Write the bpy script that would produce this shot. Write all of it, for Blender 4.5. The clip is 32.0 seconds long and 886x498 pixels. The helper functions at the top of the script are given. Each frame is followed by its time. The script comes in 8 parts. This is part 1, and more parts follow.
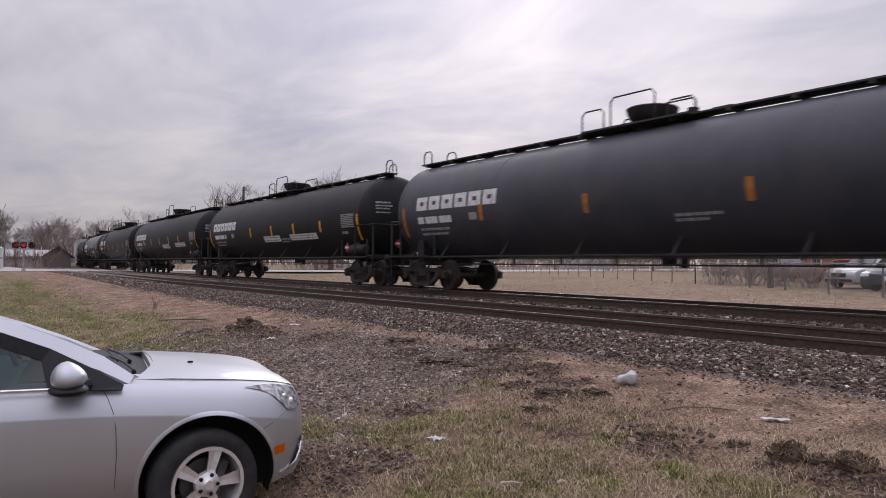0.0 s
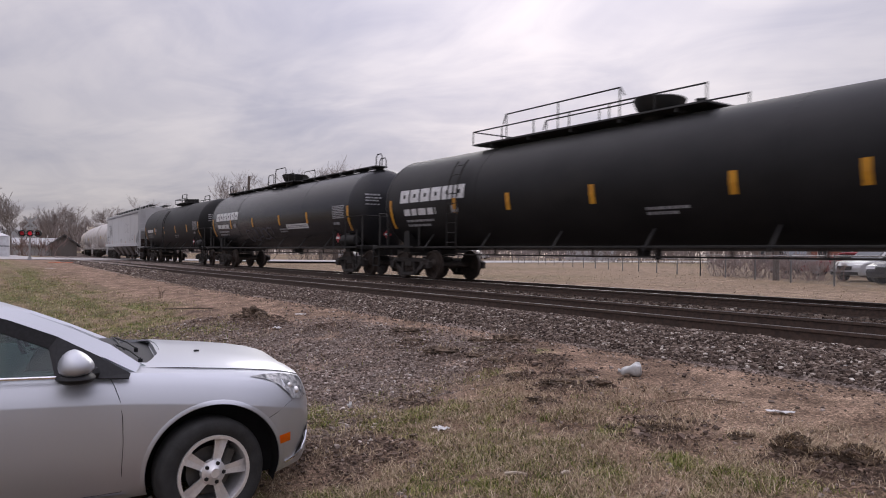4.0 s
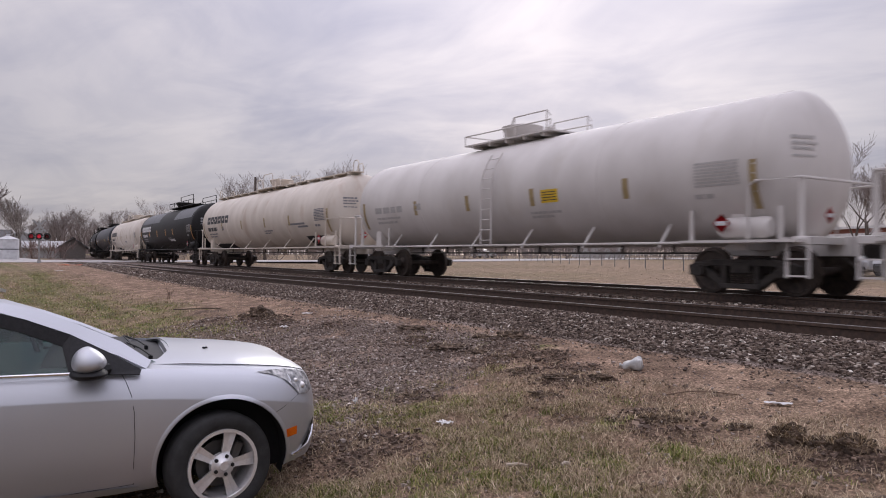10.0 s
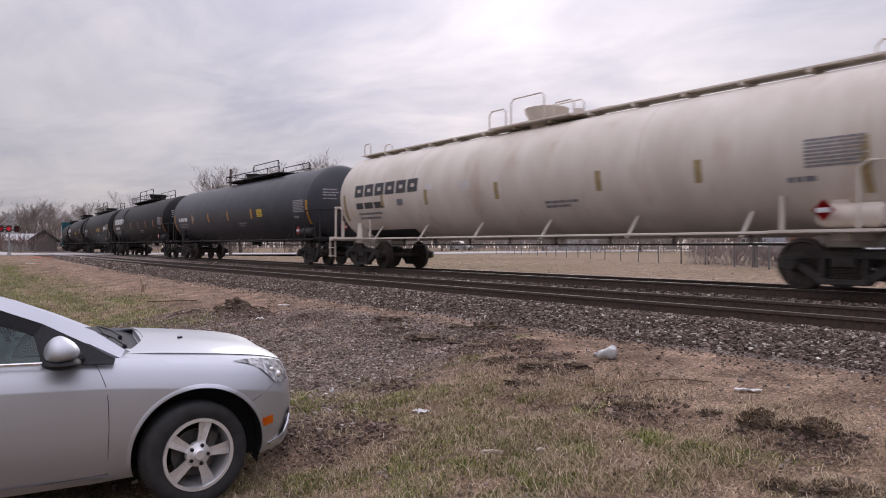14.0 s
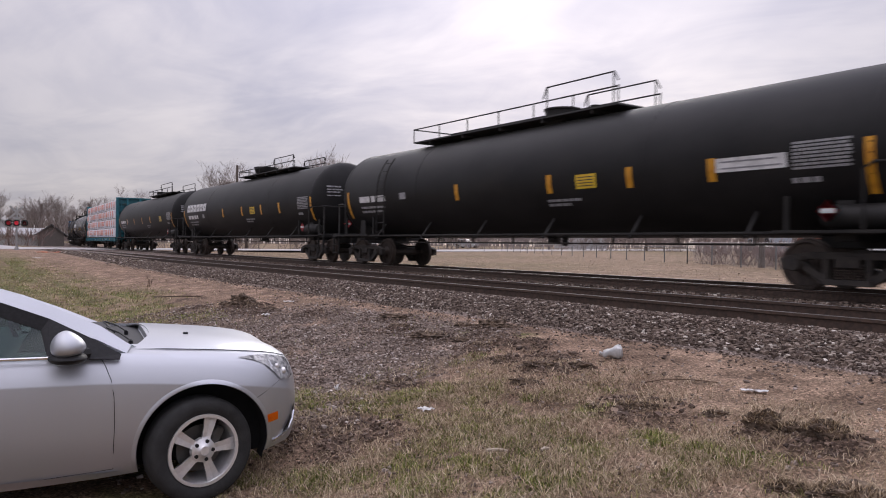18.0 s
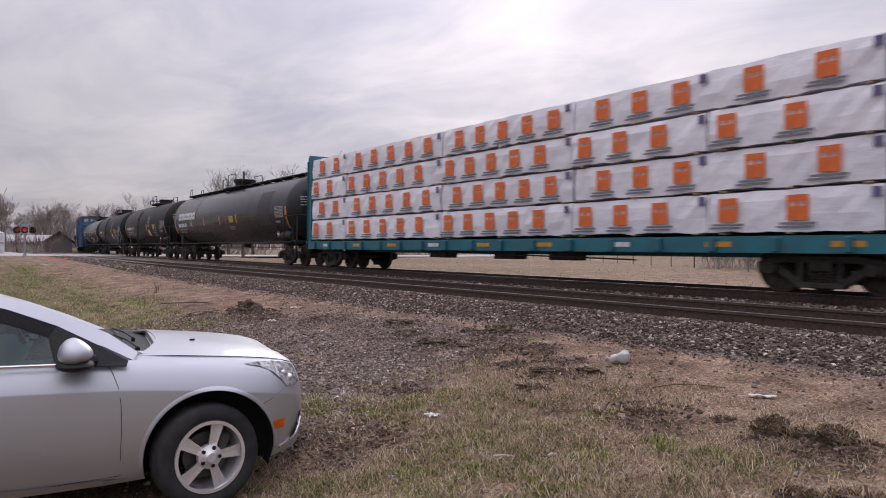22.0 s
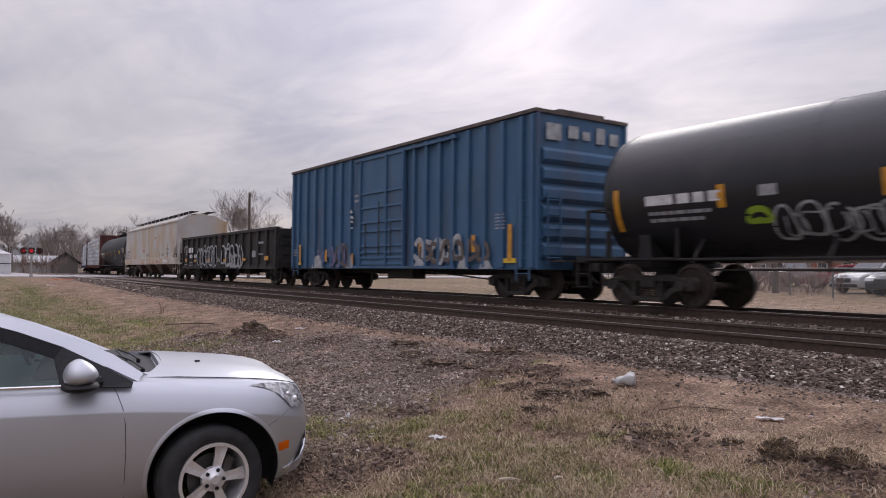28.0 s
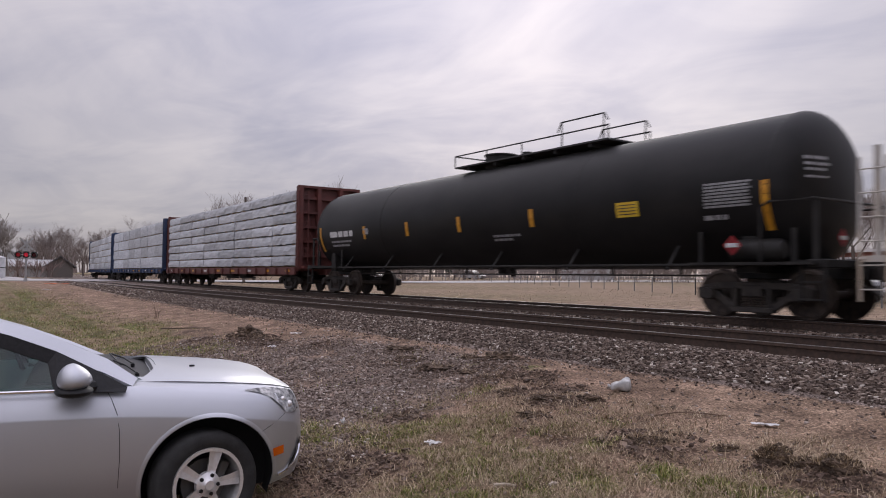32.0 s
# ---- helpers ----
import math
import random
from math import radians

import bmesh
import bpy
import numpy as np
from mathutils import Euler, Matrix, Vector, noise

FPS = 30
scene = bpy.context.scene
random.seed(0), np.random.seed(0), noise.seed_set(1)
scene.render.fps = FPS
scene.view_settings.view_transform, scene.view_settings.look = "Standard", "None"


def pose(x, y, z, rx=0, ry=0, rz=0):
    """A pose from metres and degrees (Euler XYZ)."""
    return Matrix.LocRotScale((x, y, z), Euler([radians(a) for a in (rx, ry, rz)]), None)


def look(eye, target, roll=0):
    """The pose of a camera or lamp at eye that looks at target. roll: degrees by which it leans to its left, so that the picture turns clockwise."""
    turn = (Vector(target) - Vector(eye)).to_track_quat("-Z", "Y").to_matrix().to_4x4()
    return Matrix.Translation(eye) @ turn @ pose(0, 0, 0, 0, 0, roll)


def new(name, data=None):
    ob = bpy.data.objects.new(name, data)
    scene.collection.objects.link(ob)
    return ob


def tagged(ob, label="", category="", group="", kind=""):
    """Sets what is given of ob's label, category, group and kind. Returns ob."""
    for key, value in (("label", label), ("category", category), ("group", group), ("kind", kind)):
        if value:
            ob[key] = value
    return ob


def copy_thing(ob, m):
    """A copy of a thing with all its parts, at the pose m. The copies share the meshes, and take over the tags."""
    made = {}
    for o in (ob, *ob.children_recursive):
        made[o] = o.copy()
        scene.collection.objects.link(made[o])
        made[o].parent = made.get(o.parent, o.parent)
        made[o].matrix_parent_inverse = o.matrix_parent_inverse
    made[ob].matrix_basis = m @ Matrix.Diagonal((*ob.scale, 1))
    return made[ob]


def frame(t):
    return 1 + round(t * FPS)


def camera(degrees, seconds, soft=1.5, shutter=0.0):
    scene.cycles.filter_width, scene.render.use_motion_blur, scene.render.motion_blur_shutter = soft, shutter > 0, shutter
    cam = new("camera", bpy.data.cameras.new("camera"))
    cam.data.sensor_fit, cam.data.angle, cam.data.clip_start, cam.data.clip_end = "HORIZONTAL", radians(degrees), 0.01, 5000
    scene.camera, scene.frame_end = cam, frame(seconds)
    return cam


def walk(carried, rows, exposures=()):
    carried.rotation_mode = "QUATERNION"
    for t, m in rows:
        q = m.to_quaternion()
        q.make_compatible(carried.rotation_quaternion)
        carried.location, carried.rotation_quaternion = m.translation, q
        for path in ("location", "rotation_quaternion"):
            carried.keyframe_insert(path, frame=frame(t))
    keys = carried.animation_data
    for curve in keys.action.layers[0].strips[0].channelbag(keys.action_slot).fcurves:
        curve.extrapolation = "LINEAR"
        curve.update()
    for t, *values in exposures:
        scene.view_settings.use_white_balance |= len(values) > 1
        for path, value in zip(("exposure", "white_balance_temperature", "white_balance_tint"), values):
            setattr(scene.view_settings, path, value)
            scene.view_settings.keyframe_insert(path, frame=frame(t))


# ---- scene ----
# Camera: on a hand, almost still, panning a few degrees
cam = camera(62.02, 32.0, soft=1.0, shutter=0.22)
EYE = 1.53
# seconds, eye offset in mm (x, y, z), yaw to the left of +y, pitch, roll
VIEW = [
    (0.0, -103, 34, 22, 55.386, 1.268, 0.540),
    (0.5, -101, 35, 21, 55.356, 1.162, 0.555),
    (1.0, -101, 34, 22, 55.353, 1.092, 0.550),
    (1.5, -105, 34, 20, 55.356, 1.012, 0.607),
    (2.0, -108, 36, 18, 55.357, 0.936, 0.645),
    (2.5, -104, 33, 22, 55.418, 0.813, 0.686),
    (3.0, -100, 33, 23, 55.500, 0.695, 0.708),
    (3.5, -107, 32, 20, 55.569, 0.590, 0.779),
    (5.5, -94, 10, 37, 56.626, 0.475, 0.838),
    (6.0, -74, 5, 28, 56.901, 0.455, 0.690),
    (6.5, -64, 4, 23, 57.123, 0.466, 0.623),
    (7.0, -64, 6, 21, 57.301, 0.473, 0.484),
    (7.5, -51, 8, 24, 57.398, 0.500, 0.367),
    (8.0, -33, 12, 27, 57.252, 0.544, 0.271),
    (8.5, -27, 11, 21, 57.037, 0.496, 0.340),
    (9.0, -17, 5, 19, 56.815, 0.550, 0.384),
    (9.5, -8, -2, 19, 56.578, 0.496, 0.321),
    (10.0, 14, -4, 10, 56.277, 0.443, 0.291),
    (10.5, 44, -1, -5, 55.620, 0.378, 0.143),
    (11.0, 42, -5, -17, 54.889, 0.254, 0.203),
    (11.5, 41, -9, -17, 54.725, 0.114, 0.284),
    (12.0, 41, -4, -19, 54.688, 0.019, 0.230),
    (12.5, 46, -7, -16, 54.572, -0.025, 0.181),
    (13.0, 36, -8, -18, 54.488, -0.014, 0.265),
    (13.5, 36, -12, -16, 54.488, -0.094, 0.289),
    (14.0, 40, -11, -15, 54.502, -0.116, 0.245),
    (14.5, 36, -13, -17, 54.540, -0.142, 0.308),
    (16.5, 33, -9, -14, 54.807, -0.209, 0.571),
    (17.0, 24, -8, -15, 54.851, -0.232, 0.654),
    (17.5, 25, -11, -16, 54.900, -0.322, 0.740),
    (18.0, 29, -9, -13, 54.932, -0.307, 0.705),
    (18.5, 28, -10, -13, 55.010, -0.312, 0.700),
    (19.0, 22, -8, -13, 55.113, -0.311, 0.782),
    (19.5, 26, -9, -14, 55.206, -0.300, 0.773),
    (20.0, 27, -9, -15, 55.319, -0.369, 0.786),
    (20.5, 27, -4, -12, 55.362, -0.273, 0.685),
    (21.0, 29, -6, -11, 55.364, -0.155, 0.690),
    (21.5, 31, -5, -10, 55.412, -0.066, 0.612),
    (22.0, 30, -6, -9, 55.420, 0.091, 0.474),
    (22.5, 30, -7, -6, 55.453, 0.220, 0.423),
    (23.0, 30, -6, -11, 55.501, 0.407, 0.377),
    (23.5, 33, -8, -8, 55.530, 0.535, 0.351),
    (24.0, 35, -10, -9, 55.576, 0.696, 0.318),
    (24.5, 33, -12, -6, 55.621, 0.857, 0.329),
    (25.0, 31, -10, -7, 55.679, 1.028, 0.284),
    (25.5, 35, -12, -6, 55.676, 1.168, 0.293),
    (27.5, 33, -10, -7, 55.820, 1.638, 0.439),
    (28.0, 34, -11, -6, 55.821, 1.716, 0.516),
    (28.5, 31, -11, -7, 55.826, 1.793, 0.598),
    (29.0, 29, -10, -8, 55.825, 1.856, 0.683),
    (29.5, 34, -13, -7, 55.789, 1.947, 0.740),
    (30.0, 30, -9, -8, 55.785, 2.033, 0.788),
    (30.5, 34, -8, -4, 55.750, 2.086, 0.759),
    (31.0, 34, -6, -5, 55.674, 2.139, 0.708),
    (31.5, 35, -8, -6, 55.599, 2.117, 0.680),
    (32.0, 35, -10, -6, 55.507, 2.113, 0.664),
]


def aim(t, ex, ey, ez, yaw, pitch, roll):
    eye = Vector((ex / 1000, ey / 1000, EYE + ez / 1000))
    a, b = radians(yaw), radians(pitch)
    way = Vector((-math.sin(a) * math.cos(b), math.cos(a) * math.cos(b), math.sin(b)))
    return t, look(eye, eye + way, roll)


walk(cam, [aim(*row) for row in VIEW], [(0.0, -0.08), (4.5, -0.06), (9.0, -0.08), (12.0, -0.02), (17.0, 0.07), (20.5, 0.07), (22.5, 0.0), (24.0, -0.02), (26.5, -0.06), (28.0, -0.06), (30.0, -0.17), (32.0, -0.16)])

# ---- sky and light: a bright overcast afternoon, the sun veiled behind thin cloud ----
SUN_AZ, SUN_EL = 49.0, 21.0   # degrees: to the left of +y seen from above, and up
sun_way = Vector((-math.sin(radians(SUN_AZ)) * math.cos(radians(SUN_EL)), math.cos(radians(SUN_AZ)) * math.cos(radians(SUN_EL)), math.sin(radians(SUN_EL))))
world = bpy.data.worlds.new("world")
scene.world = world
world.use_nodes = True
wt = world.node_tree
wt.nodes.clear()


def wnode(kind, **kw):
    n = wt.nodes.new(kind)
    for k, v in kw.items():
        setattr(n, k, v)
    return n


def wmath(op, a, b=None):
    n = wnode("ShaderNodeMath", operation=op)
    for i, v in enumerate((a, b)):
        if v is None:
            continue
        if isinstance(v, (int, float)):
            n.inputs[i].default_value = v
        else:
            wt.links.new(v, n.inputs[i])
    return n.outputs[0]


def wmix(fac, a, b, blend="MIX"):
    n = wnode("ShaderNodeMix", data_type="RGBA", blend_type=blend)
    for key, v in (("Factor", fac), ("A", a), ("B", b)):
        if isinstance(v, (int, float)):
            n.inputs[key].default_value = v
        elif isinstance(v, tuple):
            n.inputs[key].default_value = (*v, 1)
        else:
            wt.links.new(v, n.inputs[key])
    return n.outputs["Result"]


sky = wnode("ShaderNodeTexSky", sky_type="NISHITA", sun_disc=False, sun_elevation=radians(SUN_EL), sun_rotation=radians(-SUN_AZ))
tcw = wnode("ShaderNodeTexCoord")
sepw = wnode("ShaderNodeSeparateXYZ")
wt.links.new(tcw.outputs["Generated"], sepw.inputs[0])
up_z = wmath("MAXIMUM", sepw.outputs["Z"], 0.0)
# clouds lie on a flat ceiling, so they shrink towards the horizon
den = wmath("ADD", up_z, 0.16)
comb = wnode("ShaderNodeCombineXYZ")
wt.links.new(wmath("DIVIDE", sepw.outputs["X"], den), comb.inputs["X"])
wt.links.new(wmath("DIVIDE", sepw.outputs["Y"], den), comb.inputs["Y"])


# streaks drawn out by the wind, about 16 degrees off the x axis
drawn = wnode("ShaderNodeMapping", vector_type="TEXTURE")
drawn.inputs["Rotation"].default_value = (0, 0, radians(16))
drawn.inputs["Scale"].default_value = (1.45, 1.0, 1.0)
wt.links.new(comb.outputs[0], drawn.inputs["Vector"])


def cloud(scale, detail, lo, hi, dist):
    n = wnode("ShaderNodeTexNoise")
    n.inputs["Scale"].default_value, n.inputs["Detail"].default_value, n.inputs["Roughness"].default_value, n.inputs["Distortion"].default_value = scale, detail, 0.58, dist
    wt.links.new(drawn.outputs[0], n.inputs["Vector"])
    r = wnode("ShaderNodeMapRange", interpolation_type="SMOOTHSTEP")
    r.inputs["From Min"].default_value, r.inputs["From Max"].default_value = lo, hi
    wt.links.new(n.outputs["Fac"], r.inputs["Value"])
    return r.outputs[0]


big, fine = cloud(0.70, 5, 0.34, 0.66, 0.9), cloud(2.2, 9, 0.33, 0.68, 0.8)
shade = wmath("ADD", wmath("MULTIPLY", big, 0.66), wmath("MULTIPLY", fine, 0.34))
tone = wmix(shade, (0.555, 0.552, 0.725), (1.05, 0.975, 1.05))
zenith = wmath("MULTIPLY", wmath("MAXIMUM", wmath("SUBTRACT", up_z, 0.42), 0.0), 1.85)
grad = wmath("ADD", wmath("ADD", wmath("MULTIPLY", up_z, 0.90), 0.46), zenith)
dotn = wnode("ShaderNodeVectorMath", operation="DOT_PRODUCT")
wt.links.new(tcw.outputs["Generated"], dotn.inputs[0])
dotn.inputs[1].default_value = sun_way
glow = wmath("POWER", wmath("MAXIMUM", dotn.outputs["Value"], 0.0), 14.0)
level = wmath("ADD", grad, wmath("MULTIPLY", glow, 0.36))
lit = wmix(1.0, tone, level, "MULTIPLY")
skyscale = wnode("ShaderNodeVectorMath", operation="SCALE")
skyscale.inputs["Scale"].default_value = 0.10
wt.links.new(sky.outputs["Color"], skyscale.inputs[0])
bg = wnode("ShaderNodeBackground")
bg.inputs["Strength"].default_value = 0.97
wt.links.new(wmix(0.92, skyscale.outputs[0], lit), bg.inputs["Color"])
wo = wnode("ShaderNodeOutputWorld")
wt.links.new(bg.outputs[0], wo.inputs["Surface"])
sun_data = bpy.data.lights.new("sun", "SUN")
sun_data.energy, sun_data.angle, sun_data.color = 0.8, radians(35), (1.0, 0.95, 0.9)
sun = new("sun", sun_data)
sun.matrix_world = look(sun_way * 50, (0, 0, 0))

# ---- materials ----
def mat(name, color, rough=0.6, metal=0.0, color2=None, scale=8.0, detail=4.0, bump=0.0, bump_scale=40.0, spec=0.5, coords="Object",
        color3=None, scale3=1.2, lo3=0.5, hi3=0.7, stretch=(1, 1, 1), lo=0.35, hi=0.65, spread=0.0, coat=0.0):
    m = bpy.data.materials.new(name)
    m.use_nodes = True
    nt = m.node_tree
    b = nt.nodes["Principled BSDF"]
    b.inputs["Roughness"].default_value, b.inputs["Metallic"].default_value = rough, metal
    b.inputs["Specular IOR Level"].default_value = spec
    b.inputs["Coat Weight"].default_value = coat
    tc = nt.nodes.new("ShaderNodeTexCoord")
    mp = nt.nodes.new("ShaderNodeMapping")
    mp.inputs["Scale"].default_value = stretch
    nt.links.new(tc.outputs[coords], mp.inputs["Vector"])

    def noise_ramp(sc, det, a, z, c1, c2):
        n = nt.nodes.new("ShaderNodeTexNoise")
        n.inputs["Scale"].default_value, n.inputs["Detail"].default_value = sc, det
        nt.links.new(mp.outputs[0], n.inputs["Vector"])
        r = nt.nodes.new("ShaderNodeValToRGB")
        r.color_ramp.elements[0].position, r.color_ramp.elements[1].position = a, z
        r.color_ramp.elements[0].color, r.color_ramp.elements[1].color = (*c1, 1), (*c2, 1)
        nt.links.new(n.outputs["Fac"], r.inputs["Fac"])
        return r.outputs["Color"]

    out = noise_ramp(scale, detail, lo, hi, color, color2 or tuple(c * 0.8 for c in color))
    if color3:
        fac = noise_ramp(scale3, 5.0, lo3, hi3, (0, 0, 0), (1, 1, 1))
        mx = nt.nodes.new("ShaderNodeMix")
        mx.data_type = "RGBA"
        nt.links.new(fac, mx.inputs["Factor"])
        nt.links.new(out, mx.inputs["A"])
        mx.inputs["B"].default_value = (*color3, 1)
        out = mx.outputs["Result"]
    if spread:
        oi = nt.nodes.new("ShaderNodeObjectInfo")
        mr = nt.nodes.new("ShaderNodeMapRange")
        mr.inputs["To Min"].default_value, mr.inputs["To Max"].default_value = 1 - spread, 1 + spread
        nt.links.new(oi.outputs["Random"], mr.inputs["Value"])
        hs = nt.nodes.new("ShaderNodeHueSaturation")
        nt.links.new(mr.outputs[0], hs.inputs["Value"])
        nt.links.new(out, hs.inputs["Color"])
        out = hs.outputs["Color"]
    nt.links.new(out, b.inputs["Base Color"])
    if bump:
        n = nt.nodes.new("ShaderNodeTexNoise")
        n.inputs["Scale"].default_value, n.inputs["Detail"].default_value = bump_scale, 5.0
        nt.links.new(mp.outputs[0], n.inputs["Vector"])
        bp = nt.nodes.new("ShaderNodeBump")
        bp.inputs["Strength"].default_value, bp.inputs["Distance"].default_value = bump, 0.02
        nt.links.new(n.outputs["Fac"], bp.inputs["Height"])
        nt.links.new(bp.outputs[0], b.inputs["Normal"])
    return m


# ---- mesh helpers ----
def box(bm, x, y, z, sx, sy, sz, rot=None):
    m = Matrix.Translation((x, y, z)) @ (rot.to_4x4() if rot else Matrix()) @ Matrix.Diagonal((sx, sy, sz, 1))
    return bmesh.ops.create_cube(bm, size=1, matrix=m)["verts"]


def tube(bm, a, b, r, seg=6, r2=None):
    a, b = Vector(a), Vector(b)
    d = b - a
    m = Matrix.Translation((a + b) / 2) @ d.to_track_quat("Z", "Y").to_matrix().to_4x4()
    bmesh.ops.create_cone(bm, cap_ends=True, segments=seg, radius1=r, radius2=r if r2 is None else r2, depth=d.length, matrix=m)


def pipe(bm, pts, r, seg=6):
    """A bent round bar along the points, one closed piece."""
    pts = [Vector(p) for p in pts]
    rings = []
    for i, p in enumerate(pts):
        a, b = pts[max(i - 1, 0)], pts[min(i + 1, len(pts) - 1)]
        d = (b - a).normalized()
        u = (d.cross(Vector((0, 1, 0))) if abs(d.y) < 0.9 else d.cross(Vector((1, 0, 0)))).normalized()
        v = d.cross(u)
        rings.append([bm.verts.new(p + (u * math.cos(6.28318 * k / seg) + v * math.sin(6.28318 * k / seg)) * r) for k in range(seg)])
    for p, q in zip(rings, rings[1:]):
        for k in range(seg):
            bm.faces.new((p[k], p[(k + 1) % seg], q[(k + 1) % seg], q[k]))
    bm.faces.new(rings[0][::-1])
    bm.faces.new(rings[-1])


def prism(bm, outline, y0, y1):
    """A solid between y0 and y1 with the outline given in x, z."""
    f = [bm.verts.new((x, y0, z)) for x, z in outline]
    g = [bm.verts.new((x, y1, z)) for x, z in outline]
    bm.faces.new(f)
    bm.faces.new(g[::-1])
    n = len(f)
    for i in range(n):
        bm.faces.new((f[i], g[i], g[(i + 1) % n], f[(i + 1) % n]))


def lathe_x(bm, profile, seg=40, zc=0.0, yc=0.0):
    """Turns (x, r) pairs about an axis along x."""
    rings = []
    for x, r in profile:
        if r < 1e-5:
            rings.append([bm.verts.new((x, yc, zc))])
        else:
            rings.append([bm.verts.new((x, yc + r * math.sin(2 * math.pi * i / seg), zc + r * math.cos(2 * math.pi * i / seg))) for i in range(seg)])
    for p, q in zip(rings, rings[1:]):
        for i in range(seg):
            j = (i + 1) % seg
            c = [p[i % len(p)], p[j % len(p)], q[j % len(q)], q[i % len(q)]]
            c = list(dict.fromkeys(c))
            if len(c) > 2:
                bm.faces.new(c)


def finish(bm, name, material, smooth=False, bevel=0.0):
    bmesh.ops.recalc_face_normals(bm, faces=bm.faces)
    if bevel:
        bmesh.ops.bevel(bm, geom=[e for e in bm.edges if e.calc_face_angle(0) > 0.6], offset=bevel, segments=1, affect="EDGES", clamp_overlap=True)
    me = bpy.data.meshes.new(name)
    bm.to_mesh(me)
    bm.free()
    me.materials.append(material)
    if smooth:
        for p in me.polygons:
            p.use_smooth = True
        me.set_sharp_from_angle(angle=radians(38))
    return me


def part(name, bm, material, parent, label="", smooth=False, bevel=0.0):
    me = bm if isinstance(bm, bpy.types.Mesh) else finish(bm, name, material, smooth, bevel)
    ob = new(name, me)
    ob.parent = parent
    if label:
        ob["label"] = label
    return ob


def thing(name, bm, material, label="", category="", group="", kind="", smooth=False, bevel=0.0):
    return tagged(new(name, finish(bm, name, material, smooth, bevel)), label, category, group, kind)


def empty(name, label="", category="", group=""):
    return tagged(new(name), label, category, group)


# ---- the line of the track ----
YC, ZR, GAP, S0, BEND = 13.649, 0.797, 4.816, -26.92, 0.001197
SPEED, GAIN = 15.452, 0.0102


def on_track(s, o=0.0, z=0.0):
    """The place at s metres along the far track, o metres towards the camera, z above the rails; and the heading."""
    a = max(S0 - s, 0.0) * BEND
    x = max(s, S0) - math.sin(a) / BEND
    y = YC + (1 - math.cos(a)) / BEND
    return Vector((x - o * math.sin(a), y - o * math.cos(a), ZR + z)), -a


def along(c, t):
    return c + SPEED * (t - 20) + GAIN * (t - 20) ** 2 / 2

# ---- ground, one sheet from the feet to the horizon ----
def smooth(a, b, x):
    t = min(max((x - a) / (b - a), 0.0), 1.0)
    return t * t * (3 - 2 * t)


PROFILE = [(-400, 1.36), (-110, 1.25), (-60, 0.95), (-24, 0.62), (-6, 0.50), (-3.4, 0.50), (-2.3, 0.60), (5.6, 0.60), (5.8, 0.66), (6.2, 0.66), (7.1, 0.45), (9.0, 0.27), (11.7, -0.10), (16, -0.11), (400, -0.11)]


def offset_of(x, y):
    """Distance from the far track's middle towards the camera's side."""
    if x >= S0:
        return YC - y
    return math.hypot(x - S0, y - YC - 1 / BEND) - 1 / BEND


def ground_z(x, y):
    o = offset_of(x, y)
    z = PROFILE[0][1] if o < 0 else PROFILE[-1][1]
    for (a, za), (b, zb) in zip(PROFILE, PROFILE[1:]):
        if a <= o <= b:
            z = za + (zb - za) * (o - a) / (b - a)
            break
    up = smooth(-20, -58, x) * (1 if o > -3 else smooth(-16, -4, o))
    return z + max(0.74 - z, 0) * up


def lumps(x, y):
    o = offset_of(x, y)
    if o < 7.0 or o > 40 or x < -60:
        return 0.0
    w = smooth(7.0, 8.0, o)
    rough = 0.5 + noise.noise((x * 0.35, y * 0.35, 11))
    return w * (0.045 * noise.noise((x * 0.55, y * 0.55, 3)) + 0.04 * noise.noise((x * 1.7, y * 1.7, 7)) + rough * 0.03 * noise.noise((x * 4.5, y * 4.5, 1)) + rough * 0.022 * noise.noise((x * 10, y * 10, 5)) + soil_cover(x, y) * (0.035 + 0.05 * noise.noise((x * 6, y * 6, 8))))


def surface(x, y):
    return ground_z(x, y) + lumps(x, y)


def spot(x, y, cx, cy, r):
    return max(0.0, 1 - math.hypot(x - cx, y - cy) / r)


GREEN_SPOTS = ((-6.12, 3.08, 0.45), (-5.75, 3.3, 0.4), (-5.6, 3.77, 0.5), (-5.2, 4.05, 0.45), (-5.17, 3.1, 0.4), (-4.75, 3.96, 0.4), (-4.56, 3.15, 0.5), (-6.85, 6.04, 0.28), (-2.78, 4.17, 0.5), (-4.01, 4.25, 0.3), (-3.4, 4.18, 0.3), (-4.17, 3.55, 0.55),
               (-13.15, 3.81, 1.2), (-18.4, 4.1, 1.0), (-19.0, 3.1, 2.4), (-4.1, 2.7, 0.7), (-3.5, 3.1, 0.6), (-6.6, 2.8, 0.5), (-6.4, 5.1, 0.3), (-7.6, 5.75, 0.3), (-4.55, 2.2, 0.4), (-15.5, 2.6, 2.0))
BARE_SPOTS = ((-5.1, 2.72, 0.55), (-5.4, 2.45, 0.4), (-4.85, 3.0, 0.2), (-3.9, 4.9, 0.35), (-5.0, 4.45, 0.25), (-3.1, 3.75, 0.25))
